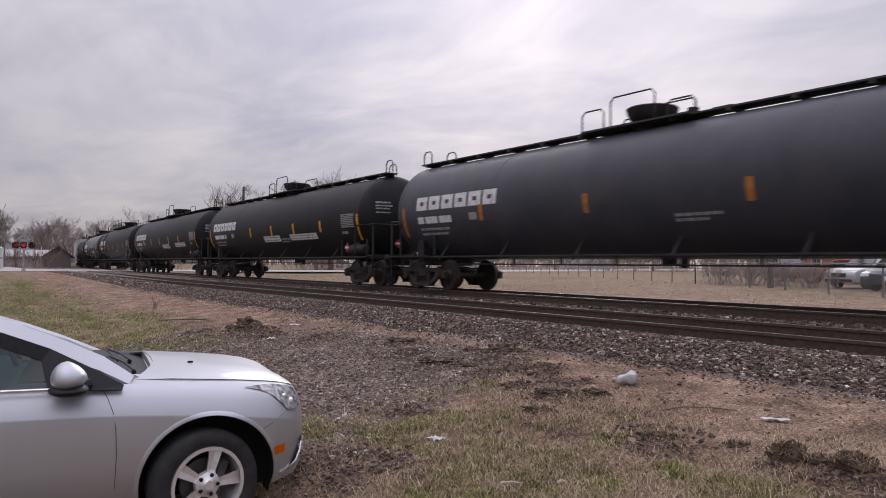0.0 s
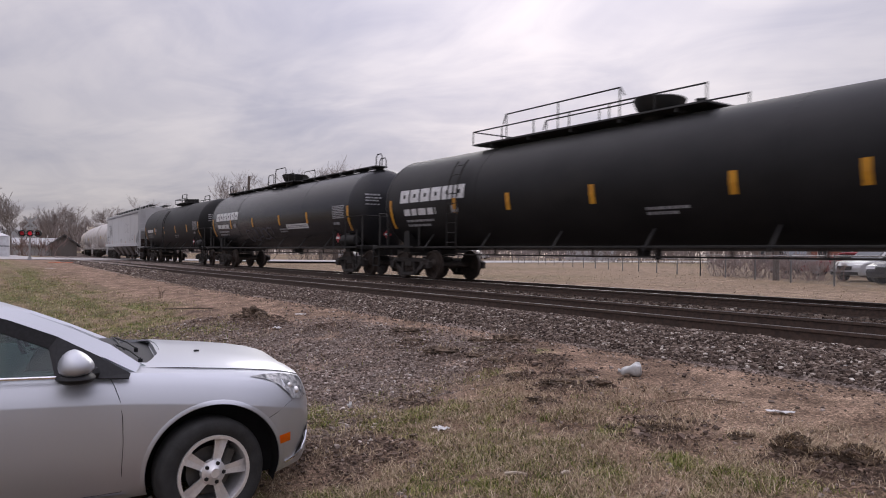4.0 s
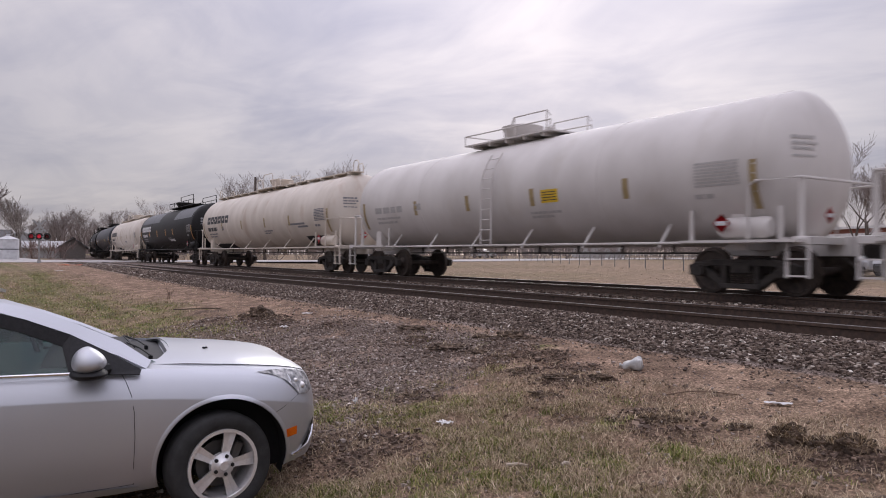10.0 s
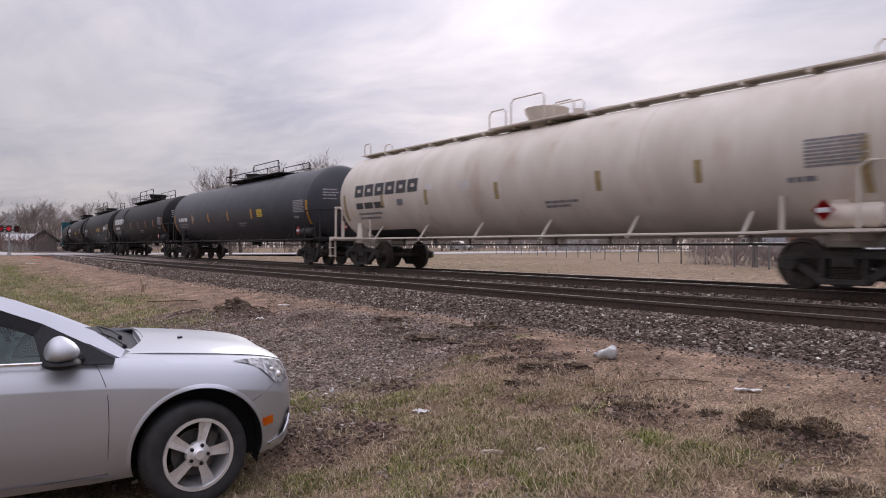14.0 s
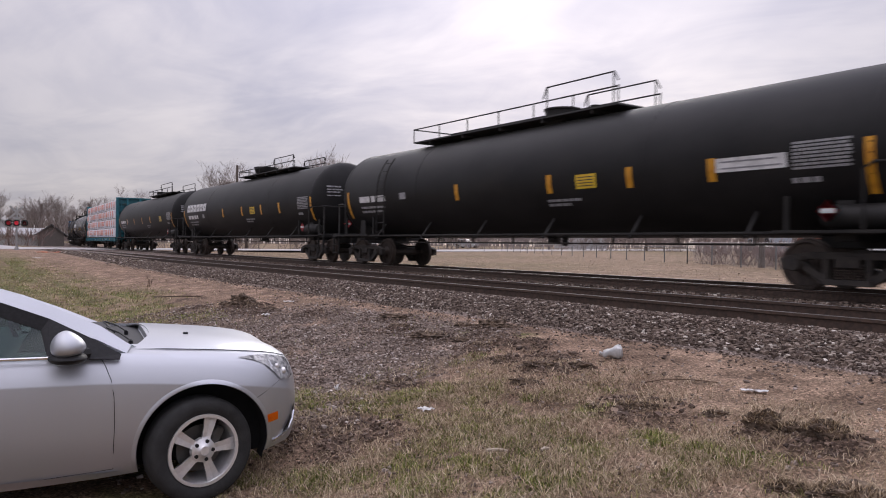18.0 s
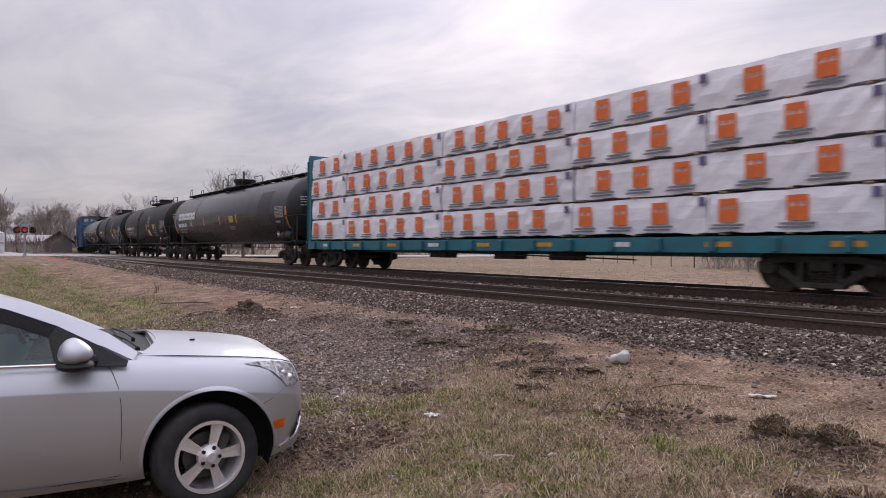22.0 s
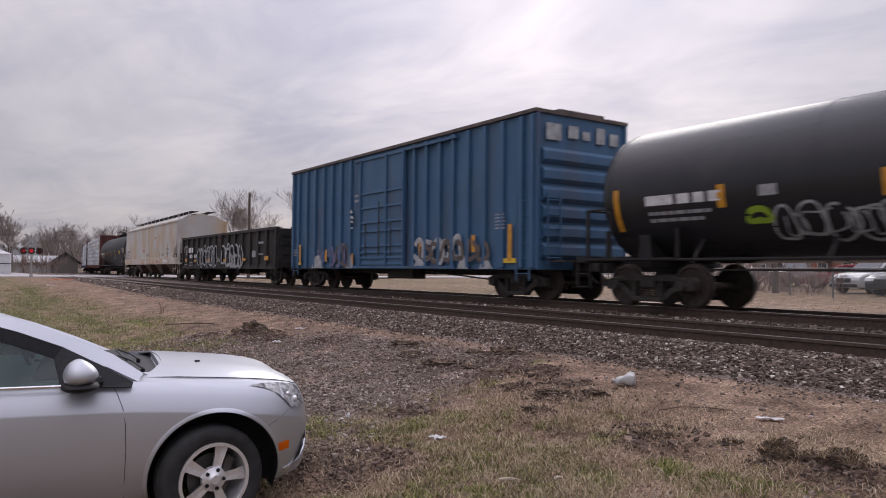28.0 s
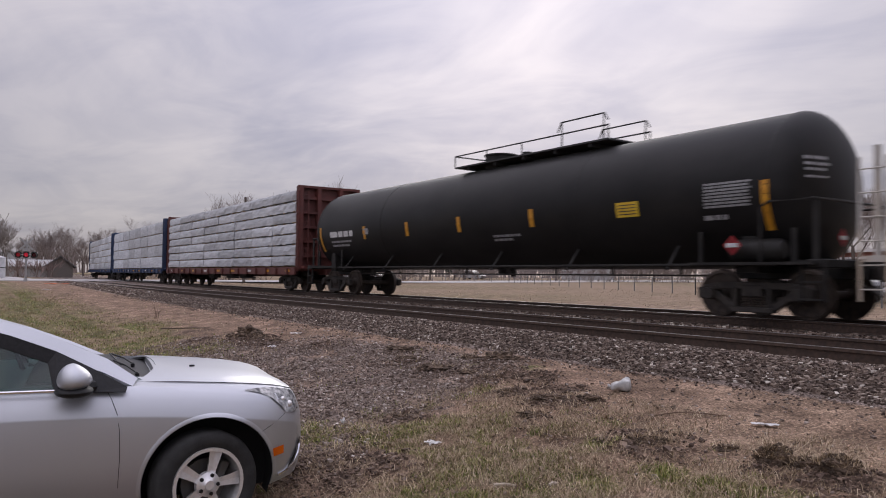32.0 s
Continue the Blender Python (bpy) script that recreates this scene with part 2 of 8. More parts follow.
SOIL_SPOTS = ((-5.1, 2.72, 0.62), (-5.5, 2.5, 0.45), (-7.62, 6.15, 0.4), (-7.64, 5.18, 0.45), (-5.28, 4.92, 0.42), (-5.0, 4.42, 0.25), (-3.8, 4.55, 0.45), (-5.04, 5.2, 0.2), (-9.6, 5.85, 0.5), (-6.14, 3.79, 0.3), (-2.76, 4.6, 0.3), (-2.4, 4.66, 0.35), (-13.5, 4.9, 0.6), (-8.6, 5.3, 0.5), (-6.7, 5.3, 0.4), (-6.0, 5.0, 0.3), (-12.4, 4.7, 0.5), (-6.4, 5.65, 0.45), (-5.7, 5.45, 0.4), (-7.1, 5.75, 0.4), (-11.2, 5.3, 0.5), (-14.6, 4.2, 0.5), (-16.0, 4.6, 0.6))


def grass_cover(x, y):
    """How thickly grass stands, 0 to 1, and how green it is."""
    o = offset_of(x, y)
    if o < 7.4:
        return 0.0, 0.0
    n1 = noise.noise((x * 0.8, y * 0.8, 21))
    n2 = noise.noise((x * 2.6, y * 2.6, 25))
    n3 = noise.noise((x * 7, y * 7, 27))
    near = smooth(-6.9, -5.2, x) * smooth(5.2, 3.9, y + 0.15 * (x + 4)) * (1 - 0.8 * smooth(-4.3, -3.2, x) * smooth(3.5, 4.3, y))
    left = smooth(-10.5, -14.0, x) * smooth(5.2, 3.4, y)
    cover = max(near * (0.24 + 0.9 * n1 + 1.5 * n2 + 0.8 * n3), left * (0.72 + 0.5 * n1 + 0.7 * n2 + 0.5 * n3))
    green = 0.46 + 0.5 * n1 + 0.5 * n2 + 0.30 * left
    for cx, cy, r in GREEN_SPOTS:
        q = spot(x, y, cx, cy, r)
        if q > 0:
            q = min(1.0, 1.8 * q) * (0.75 + 1.0 * n2 + 0.8 * n3)
            cover = max(cover, q)
            green = max(green, 0.85 * q + 0.2)
    for cx, cy, r in BARE_SPOTS:
        cover -= 1.8 * spot(x, y, cx, cy, r)
    cover -= 1.3 * soil_cover(x, y)
    return min(max(cover, 0), 1), min(max(green, 0), 1)


def soil_cover(x, y):
    """Damp dark soil, torn up in patches."""
    d = 0.0
    for cx, cy, r in SOIL_SPOTS:
        d = max(d, spot(x, y, cx, cy, r))
    if d > 0:
        d = min(1.0, 1.7 * d) * (0.8 + 1.1 * noise.noise((x * 3.1, y * 3.1, 44)) + 0.6 * noise.noise((x * 9, y * 9, 45)))
    return min(max(d, 0), 1)


def gravel_cover(x, y):
    g = smooth(-13.5, -10.5, x) * smooth(-5.6, -6.6, x + 0.5 * (y - 4)) * smooth(2.2, 3.0, y) * smooth(6.6, 6.0, y + 0.25 * smooth(-9, -11, x))
    g = max(g, 0.9 * smooth(-17, -12, x) * smooth(-6, -9, x) * smooth(1, 2.6, y) * smooth(5.2, 4.2, y))
    return min(max(g * (0.85 + 0.5 * noise.noise((x * 1.1, y * 1.1, 31)) + 0.5 * noise.noise((x * 3, y * 3, 32))), 0), 1)


def spaced(lo, hi, fine_lo, fine_hi, step, grow=1.22):
    v = list(np.arange(fine_lo, fine_hi + 1e-6, step))
    d, a = step, fine_lo
    while a > lo:
        d *= grow
        a -= d
        v.insert(0, max(a, lo))
    d, a = step, fine_hi
    while a < hi:
        d *= grow
        a += d
        v.append(min(a, hi))
    return v


def ground_material():
    m = bpy.data.materials.new("soil_gravel_and_grass")
    m.use_nodes = True
    nt = m.node_tree
    b = nt.nodes["Principled BSDF"]
    b.inputs["Roughness"].default_value = 0.95
    b.inputs["Specular IOR Level"].default_value = 0.2
    tc = nt.nodes.new("ShaderNodeTexCoord")

    def tex(scale, detail, c1, c2, a=0.35, z=0.65):
        n = nt.nodes.new("ShaderNodeTexNoise")
        n.inputs["Scale"].default_value, n.inputs["Detail"].default_value, n.inputs["Roughness"].default_value = scale, detail, 0.65
        nt.links.new(tc.outputs["Object"], n.inputs["Vector"])
        r = nt.nodes.new("ShaderNodeValToRGB")
        r.color_ramp.elements[0].position, r.color_ramp.elements[1].position = a, z
        r.color_ramp.elements[0].color, r.color_ramp.elements[1].color = (*c1, 1), (*c2, 1)
        nt.links.new(n.outputs["Fac"], r.inputs["Fac"])
        return r.outputs["Color"]

    def mix(f, a, c, mode="MIX"):
        x = nt.nodes.new("ShaderNodeMix")
        x.data_type, x.blend_type = "RGBA", mode
        nt.links.new(f, x.inputs["Factor"])
        nt.links.new(a, x.inputs["A"])
        nt.links.new(c, x.inputs["B"])
        return x.outputs["Result"]

    at = nt.nodes.new("ShaderNodeAttribute")
    at.attribute_name = "cover"
    sep = nt.nodes.new("ShaderNodeSeparateColor")
    nt.links.new(at.outputs["Color"], sep.inputs[0])
    dirt = tex(2.6, 14, (0.160, 0.106, 0.076), (0.415, 0.298, 0.218), 0.30, 0.70)
    gravel = tex(26, 10, (0.095, 0.072, 0.062), (0.33, 0.275, 0.245), 0.33, 0.67)
    straw = tex(11, 14, (0.16, 0.113, 0.075), (0.50, 0.395, 0.28), 0.33, 0.67)
    green = tex(7, 12, (0.068, 0.078, 0.024), (0.225, 0.22, 0.085), 0.32, 0.68)
    soil = tex(14, 12, (0.040, 0.028, 0.021), (0.19, 0.135, 0.100), 0.33, 0.70)
    grit = tex(46, 8, (0.42, 0.42, 0.42), (1.35, 1.32, 1.3), 0.36, 0.64)
    c = mix(sep.outputs[2], dirt, gravel)
    c = mix(sep.outputs[0], c, straw)
    c = mix(sep.outputs[1], c, green)
    sa = nt.nodes.new("ShaderNodeAttribute")
    sa.attribute_name = "soil"
    c = mix(sa.outputs["Fac"], c, soil)
    one = nt.nodes.new("ShaderNodeValue")
    one.outputs[0].default_value = 0.9
    c = mix(one.outputs[0], c, grit, "MULTIPLY")
    vo = nt.nodes.new("ShaderNodeTexVoronoi")               # grains and small pebbles
    vo.inputs["Scale"].default_value = 62
    nt.links.new(tc.outputs["Object"], vo.inputs["Vector"])
    gs = nt.nodes.new("ShaderNodeSeparateColor")
    nt.links.new(vo.outputs["Color"], gs.inputs[0])
    gr = nt.nodes.new("ShaderNodeValToRGB")
    e = gr.color_ramp.elements
    e[0].position, e[0].color, e[1].position, e[1].color = 0.0, (0.5, 0.48, 0.46, 1), 1.0, (1.7, 1.68, 1.66, 1)
    mid = e.new(0.75)
    mid.color = (1.05, 1.03, 1.01, 1)
    nt.links.new(gs.outputs[0], gr.inputs["Fac"])
    c = mix(one.outputs[0], c, gr.outputs["Color"], "MULTIPLY")
    blot = tex(1.7, 6, (0.62, 0.60, 0.58), (1.22, 1.22, 1.22), 0.38, 0.60)
    c = mix(one.outputs[0], c, blot, "MULTIPLY")
    nt.links.new(c, b.inputs["Base Color"])
    n = nt.nodes.new("ShaderNodeTexNoise")
    n.inputs["Scale"].default_value, n.inputs["Detail"].default_value, n.inputs["Roughness"].default_value = 9, 10, 0.7
    nt.links.new(tc.outputs["Object"], n.inputs["Vector"])
    bp = nt.nodes.new("ShaderNodeBump")
    bp.inputs["Strength"].default_value, bp.inputs["Distance"].default_value = 0.9, 0.05
    nt.links.new(n.outputs["Fac"], bp.inputs["Height"])
    nt.links.new(bp.outputs[0], b.inputs["Normal"])
    return m


def make_ground():
    xs = spaced(-2200, 2200, -15, 0.0, 0.07)
    ys = spaced(-300, 2200, 1.2, 6.9, 0.06, 1.2)
    verts, cov, dark = [], [], []
    for y in ys:
        for x in xs:
            verts.append((x, y, surface(x, y)))
            o = offset_of(x, y)
            dark.append(soil_cover(x, y) if -16 < x < 0 and 2 < y < 7 else 0.0)
            if o < -3.2:                                   # the field beyond the line: dry grass
                n = noise.noise((x * 0.07, y * 0.07, 2)) + 0.5 * noise.noise((x * 0.4, y * 0.2, 4))
                cov.append((min(max(0.14 + 0.9 * n, 0), 1), min(max(0.20 - 0.5 * n, 0), 0.45), 0.0, 1))
            elif o < 7.1:
                cov.append((0, 0, 1, 1))
            else:
                c, g = grass_cover(x, y) if -90 < x < 6 and y > -4 else (0.6, 0.7)
                gr = gravel_cover(x, y) if -30 < x < 4 else 0.0
                dry = c * 0.75 * (1 - 0.6 * g) + 0.25 * smooth(-6, -3, x) * smooth(3.5, 5, y)
                cov.append((min(dry, 1), min(c * g * 1.1, 1), max(min(gr, 1) - c * 0.5, 0), 1))
    n = len(xs)
    faces = [(j * n + i, j * n + i + 1, (j + 1) * n + i + 1, (j + 1) * n + i) for j in range(len(ys) - 1) for i in range(n - 1)]
    me = bpy.data.meshes.new("ground")
    me.from_pydata(verts, [], faces)
    ca = me.color_attributes.new("cover", "FLOAT_COLOR", "POINT")
    ca.data.foreach_set("color", np.array(cov, dtype=np.float32).ravel())
    sf = me.attributes.new("soil", "FLOAT", "POINT")
    sf.data.foreach_set("value", np.array(dark, dtype=np.float32))
    me.polygons.foreach_set("use_smooth", [True] * len(faces))
    me.materials.append(ground_material())
    return tagged(new("ground", me), "trampled dirt with gravel, dry straw and green tufts", "ground", kind="structure")


make_ground()


# ---- loose stones and blades, many small pieces in one mesh ----
def island_mat(name, stops, rough=0.85, trans=0.0):
    m = bpy.data.materials.new(name)
    m.use_nodes = True
    nt = m.node_tree
    b = nt.nodes["Principled BSDF"]
    b.inputs["Roughness"].default_value = rough
    b.inputs["Specular IOR Level"].default_value = 0.25
    g = nt.nodes.new("ShaderNodeNewGeometry")
    r = nt.nodes.new("ShaderNodeValToRGB")
    e = r.color_ramp.elements
    while len(e) < len(stops):
        e.new(0.5)
    for el, (p, c) in zip(e, stops):
        el.position, el.color = p, (*c, 1)
    nt.links.new(g.outputs["Random Per Island"], r.inputs["Fac"])
    tc = nt.nodes.new("ShaderNodeTexCoord")
    n = nt.nodes.new("ShaderNodeTexNoise")
    n.inputs["Scale"].default_value, n.inputs["Detail"].default_value = 45, 4
    nt.links.new(tc.outputs["Object"], n.inputs["Vector"])
    mr = nt.nodes.new("ShaderNodeMapRange")
    mr.inputs["To Min"].default_value, mr.inputs["To Max"].default_value = 0.6, 1.4
    nt.links.new(n.outputs["Fac"], mr.inputs["Value"])
    h = nt.nodes.new("ShaderNodeHueSaturation")
    nt.links.new(mr.outputs[0], h.inputs["Value"])
    nt.links.new(r.outputs["Color"], h.inputs["Color"])
    nt.links.new(h.outputs["Color"], b.inputs["Base Color"])
    return m


M_STONE = island_mat("crushed_stone", [(0.0, (0.042, 0.029, 0.023)), (0.35, (0.098, 0.072, 0.058)), (0.65, (0.165, 0.123, 0.098)), (0.90, (0.24, 0.19, 0.155)), (0.965, (0.42, 0.365, 0.31)), (1.0, (0.62, 0.57, 0.51))])
M_PEBBLE = island_mat("fine_brown_gravel", [(0.0, (0.085, 0.062, 0.050)), (0.5, (0.20, 0.153, 0.126)), (0.90, (0.31, 0.255, 0.22)), (1.0, (0.58, 0.53, 0.48))])
M_SOIL = island_mat("crumbled_soil", [(0.0, (0.06, 0.042, 0.033)), (0.5, (0.13, 0.09, 0.068)), (1.0, (0.25, 0.18, 0.135))])
M_DRY = island_mat("dry_straw", [(0.0, (0.15, 0.105, 0.066)), (0.45, (0.30, 0.222, 0.14)), (0.85, (0.49, 0.385, 0.26)), (1.0, (0.70, 0.58, 0.42))])
M_GREEN = island_mat("spring_grass", [(0.0, (0.085, 0.112, 0.022)), (0.5, (0.18, 0.21, 0.046)), (0.85, (0.33, 0.32, 0.10)), (1.0, (0.52, 0.44, 0.22))])
M_CLOD = mat("torn_dark_sod", (0.062, 0.044, 0.032), 0.95, scale=16, color2=(0.205, 0.148, 0.105), bump=1.0, bump_scale=60)

CUBE = np.array([(-1, -1, -1), (1, -1, -1), (1, 1, -1), (-1, 1, -1), (-1, -1, 1), (1, -1, 1), (1, 1, 1), (-1, 1, 1)], dtype=float)
CUBE_F = np.array([(0, 3, 2, 1), (4, 5, 6, 7), (0, 1, 5, 4), (1, 2, 6, 5), (2, 3, 7, 6), (3, 0, 4, 7)])


def stones(name, places, sizes, label, seed, category="gravel", material=None):
    rs = np.random.RandomState(seed)
    P = np.array(places)
    k = len(P)
    V = CUBE[None] * 0.5 * (1 + rs.uniform(-0.46, 0.46, (k, 8, 3)))
    V *= (np.array(sizes)[:, None] * rs.uniform(0.65, 1.2, (k, 3)) * np.array([1.1, 1.1, 0.8]))[:, None, :]
    a, t = rs.uniform(0, 6.28, k), rs.uniform(-0.5, 0.5, k)
    ca, sa, ct, st = np.cos(a)[:, None], np.sin(a)[:, None], np.cos(t)[:, None], np.sin(t)[:, None]
    x, y, z = V[..., 0], V[..., 1], V[..., 2]
    y, z = y * ct - z * st, y * st + z * ct
    x, y = x * ca - y * sa, x * sa + y * ca
    V = np.stack([x, y, z], -1) + P[:, None, :]
    F = (CUBE_F[None] + 8 * np.arange(k)[:, None, None]).reshape(-1, 4)
    me = bpy.data.meshes.new(name)
    me.from_pydata(V.reshape(-1, 3).tolist(), [], F.tolist())
    me.materials.append(material or M_STONE)
    return tagged(new(name, me), label, category, kind="stuff")


def ballast():
    rng = random.Random(5)
    near, sizes = [], []
    for _ in range(84000):                                  # the near shoulder
        s = 1.5 - 36 * rng.random() ** 1.3
        o = rng.uniform(5.62, 7.0) + 0.22 * noise.noise((s * 0.6, 0, 9)) if rng.random() < 0.965 else 6.9 + abs(rng.gauss(0, 0.25))
        p, _a = on_track(s, o)
        near.append((p.x, p.y, surface(p.x, p.y) + rng.uniform(-0.006, 0.016)))
        sizes.append(rng.uniform(0.016, 0.040) * (0.62 if o > 6.95 else 1))
    stones("ballast", near, sizes, "grey and brown crushed-stone ballast beside the rails", 1, "ballast")
    mid, sizes = [], []
    for _ in range(14000):                                  # between and inside the tracks
        s = 3 - 42 * rng.random()
        o = rng.uniform(1.0, 3.85)
        p, _a = on_track(s, o)
        mid.append((p.x, p.y, surface(p.x, p.y) + rng.uniform(0.0, 0.035)))
        sizes.append(rng.uniform(0.03, 0.06))
    stones("ballast", mid, sizes, "crushed-stone ballast between the two tracks", 2, "ballast")
    far, sizes = [], []
    for _ in range(12000):
        s = -32 - 34 * rng.random()
        o = rng.uniform(5.7, 7.0)
        p, _a = on_track(s, o)
        far.append((p.x, p.y, surface(p.x, p.y) + rng.uniform(-0.01, 0.03)))
        sizes.append(rng.uniform(0.04, 0.08))
    stones("ballast", far, sizes, "crushed-stone ballast running to the crossing", 3, "ballast")
    loose, sizes = [], []
    while len(loose) < 36000:
        x, y = -15 + 15.5 * rng.random(), 1.0 + 6 * rng.random()
        g = max(gravel_cover(x, y), 0.05)
        if rng.random() < g:
            loose.append((x, y, surface(x, y) + 0.002))
            sizes.append(rng.choice((0.008, 0.010, 0.013, 0.016, 0.025)) * rng.uniform(0.8, 1.3))
    stones("gravel", loose, sizes, "small loose stones pressed into the dirt", 4, "gravel", M_PEBBLE)
    crumbs, sizes = [], []
    while len(crumbs) < 7000:
        x, y = -14.5 + 13.5 * rng.random(), 2.0 + 4.6 * rng.random()
        if rng.random() < soil_cover(x, y) + 0.003:
            crumbs.append((x, y, surface(x, y) + rng.uniform(-0.004, 0.008)))
            sizes.append(rng.uniform(0.006, 0.024) if rng.random() < 0.95 else rng.uniform(0.024, 0.045))
    stones("soil_crumbs", crumbs, sizes, "crumbs of torn dark soil", 5, "soil", M_SOIL)


def blades(name, roots, heights, lean, material, label, seed, width=0.006):
    rs = np.random.RandomState(seed)
    P, H = np.array(roots), np.array(heights)
    k = len(P)
    a = rs.uniform(0, 6.283, k)
    d = np.stack([np.cos(a), np.sin(a), 0 * a], -1)
    side = np.stack([-np.sin(a), np.cos(a), 0 * a], -1)
    ln = np.clip(rs.normal(lean, 0.3, k), 0.05, 1.45)[:, None]
    up = np.array([0, 0, 1.0])
    mid = P + (d * np.sin(ln * 0.6) + up * np.cos(ln * 0.6)) * (H * 0.55)[:, None]
    tip = mid + (d * np.sin(ln) + up * np.cos(ln)) * (H * 0.45)[:, None]
    w = (width * rs.uniform(0.6, 1.5, k))[:, None]
    V = np.stack([P - side * w, P + side * w, mid + side * w * 0.8, mid - side * w * 0.8, tip], 1)
    base = 5 * np.arange(k)[:, None]
    quads = (base + np.array([[0, 1, 2, 3]])).tolist()
    tris = (base + np.array([[3, 2, 4]])).tolist()
    me = bpy.data.meshes.new(name)
    me.from_pydata(V.reshape(-1, 3).tolist(), [], quads + tris)
    me.materials.append(material)
    return tagged(new(name, me), label, "grass", kind="stuff")


def grass():
    rng = random.Random(9)
    dry, dh, grn, gh, lie, lh = [], [], [], [], [], []
    tries = 0
    while tries < 300000:
        tries += 1
        u = rng.random()
        x = -1.2 - 6.2 * u
        y = 1.5 + 4.1 * rng.random()
        c, g = grass_cover(x, y)
        z = surface(x, y) - 0.003
        thatch = 0.55 * smooth(-7.0, -4.6, x) * smooth(5.9, 4.4, y) * (0.5 + noise.noise((x * 1.6, y * 1.6, 51)) + 0.7 * noise.noise((x * 5, y * 5, 52)))
        if rng.random() < (max(thatch, 0) + 0.16 * c + 0.015) * (1 - soil_cover(x, y)):
            lie.append((x, y, z + rng.uniform(0.003, 0.012)))
            lh.append(rng.uniform(0.025, 0.10))
        if rng.random() > c * 0.75:
            continue
        tuft = 0.55 + 0.8 * max(0, noise.noise((x * 4, y * 4, 41)) + 0.2)
        if rng.random() < min(0.92, g * 1.15):
            grn.append((x, y, z))
            gh.append(rng.uniform(0.020, 0.070) * tuft)
        else:
            dry.append((x, y, z))
            dh.append(rng.uniform(0.015, 0.050) * tuft)
    blades("dry_grass", dry, dh, 1.32, M_DRY, "short dry straw-coloured grass", 11, 0.0019)
    blades("straw", lie, lh, 1.47, M_DRY, "flattened dead straw lying on dirt", 12, 0.0017)
    blades("green_grass", grn, gh, 0.95, M_GREEN, "short tufts of fresh green grass", 13, 0.0021)
    far, fh, fg, fgh = [], [], [], []
    while len(far) + len(fg) < 26000:
        x = -8 - 36 * rng.random() ** 1.3
        y = 0.5 + 6.2 * rng.random()
        c, g = grass_cover(x, y)
        if rng.random() < c + 0.04:
            z = surface(x, y) - 0.004
            if rng.random() < g * 0.6:
                fg.append((x, y, z))
                fgh.append(rng.uniform(0.02, 0.055))
            else:
                far.append((x, y, z))
                fh.append(rng.uniform(0.03, 0.08))
    blades("dry_grass", far, fh, 0.7, M_DRY, "thin dry grass along the dirt verge", 14, 0.006)
    blades("green_grass", fg, fgh, 0.6, M_GREEN, "green grass on the verge", 15, 0.006)
    fld, fl = [], []
    while len(fld) < 14000:
        y = 17 + 26 * rng.random()
        x = -y * rng.uniform(0.15, 3.2)
        fld.append((x, y, surface(x, y)))
        fl.append(rng.uniform(0.02, 0.07))
    blades("dry_grass", fld, fl, 1.55, M_DRY, "matted dry field grass beyond the tracks", 16, 0.014)


def sod(x, y, rx, ry, h, turn, label, seed, fringe=110):
    """A torn lump of dark sod fringed with dead grass."""
    rng = random.Random(seed)
    bm = bmesh.new()
    bmesh.ops.create_icosphere(bm, subdivisions=5, radius=1)
    for v in bm.verts:
        d = v.co.copy()
        n = noise.noise(d * 1.3 + Vector((seed, 0, 0))) * 0.5 + noise.noise(d * 3.5 + Vector((seed, 3, 0))) * 0.35 + noise.noise(d * 8 + Vector((0, 3, seed))) * 0.17 + noise.noise(d * 19 + Vector((2, 3, seed))) * 0.07
        v.co = Vector((d.x * rx, d.y * ry, d.z * h)) * (1 + n)
    bmesh.ops.rotate(bm, verts=bm.verts, cent=(0, 0, 0), matrix=Matrix.Rotation(radians(turn), 3, "Z"))
    ob = thing("sod_clump", bm, M_CLOD, label, "sod clump", "torn sod clumps", smooth=False)
    ob.location = (x, y, surface(x, y) + h * 0.12)
    roots, hs = [], []
    for _ in range(fringe):
        a, r = rng.uniform(0, 6.28), rng.random() ** 0.4 * 1.15
        ex, ey = math.cos(a) * r * rx, math.sin(a) * r * ry
        c, s = math.cos(radians(turn)), math.sin(radians(turn))
        roots.append((ex * c - ey * s, ex * s + ey * c, h * math.sqrt(max(1 - r * r, 0.06)) * 0.95))
        hs.append(rng.uniform(0.03, 0.10))
    g = blades("dead_grass", roots, hs, 1.4, M_DRY, "", seed, 0.0022)
    if "category" in g:
        del g["category"]
    g.parent = ob


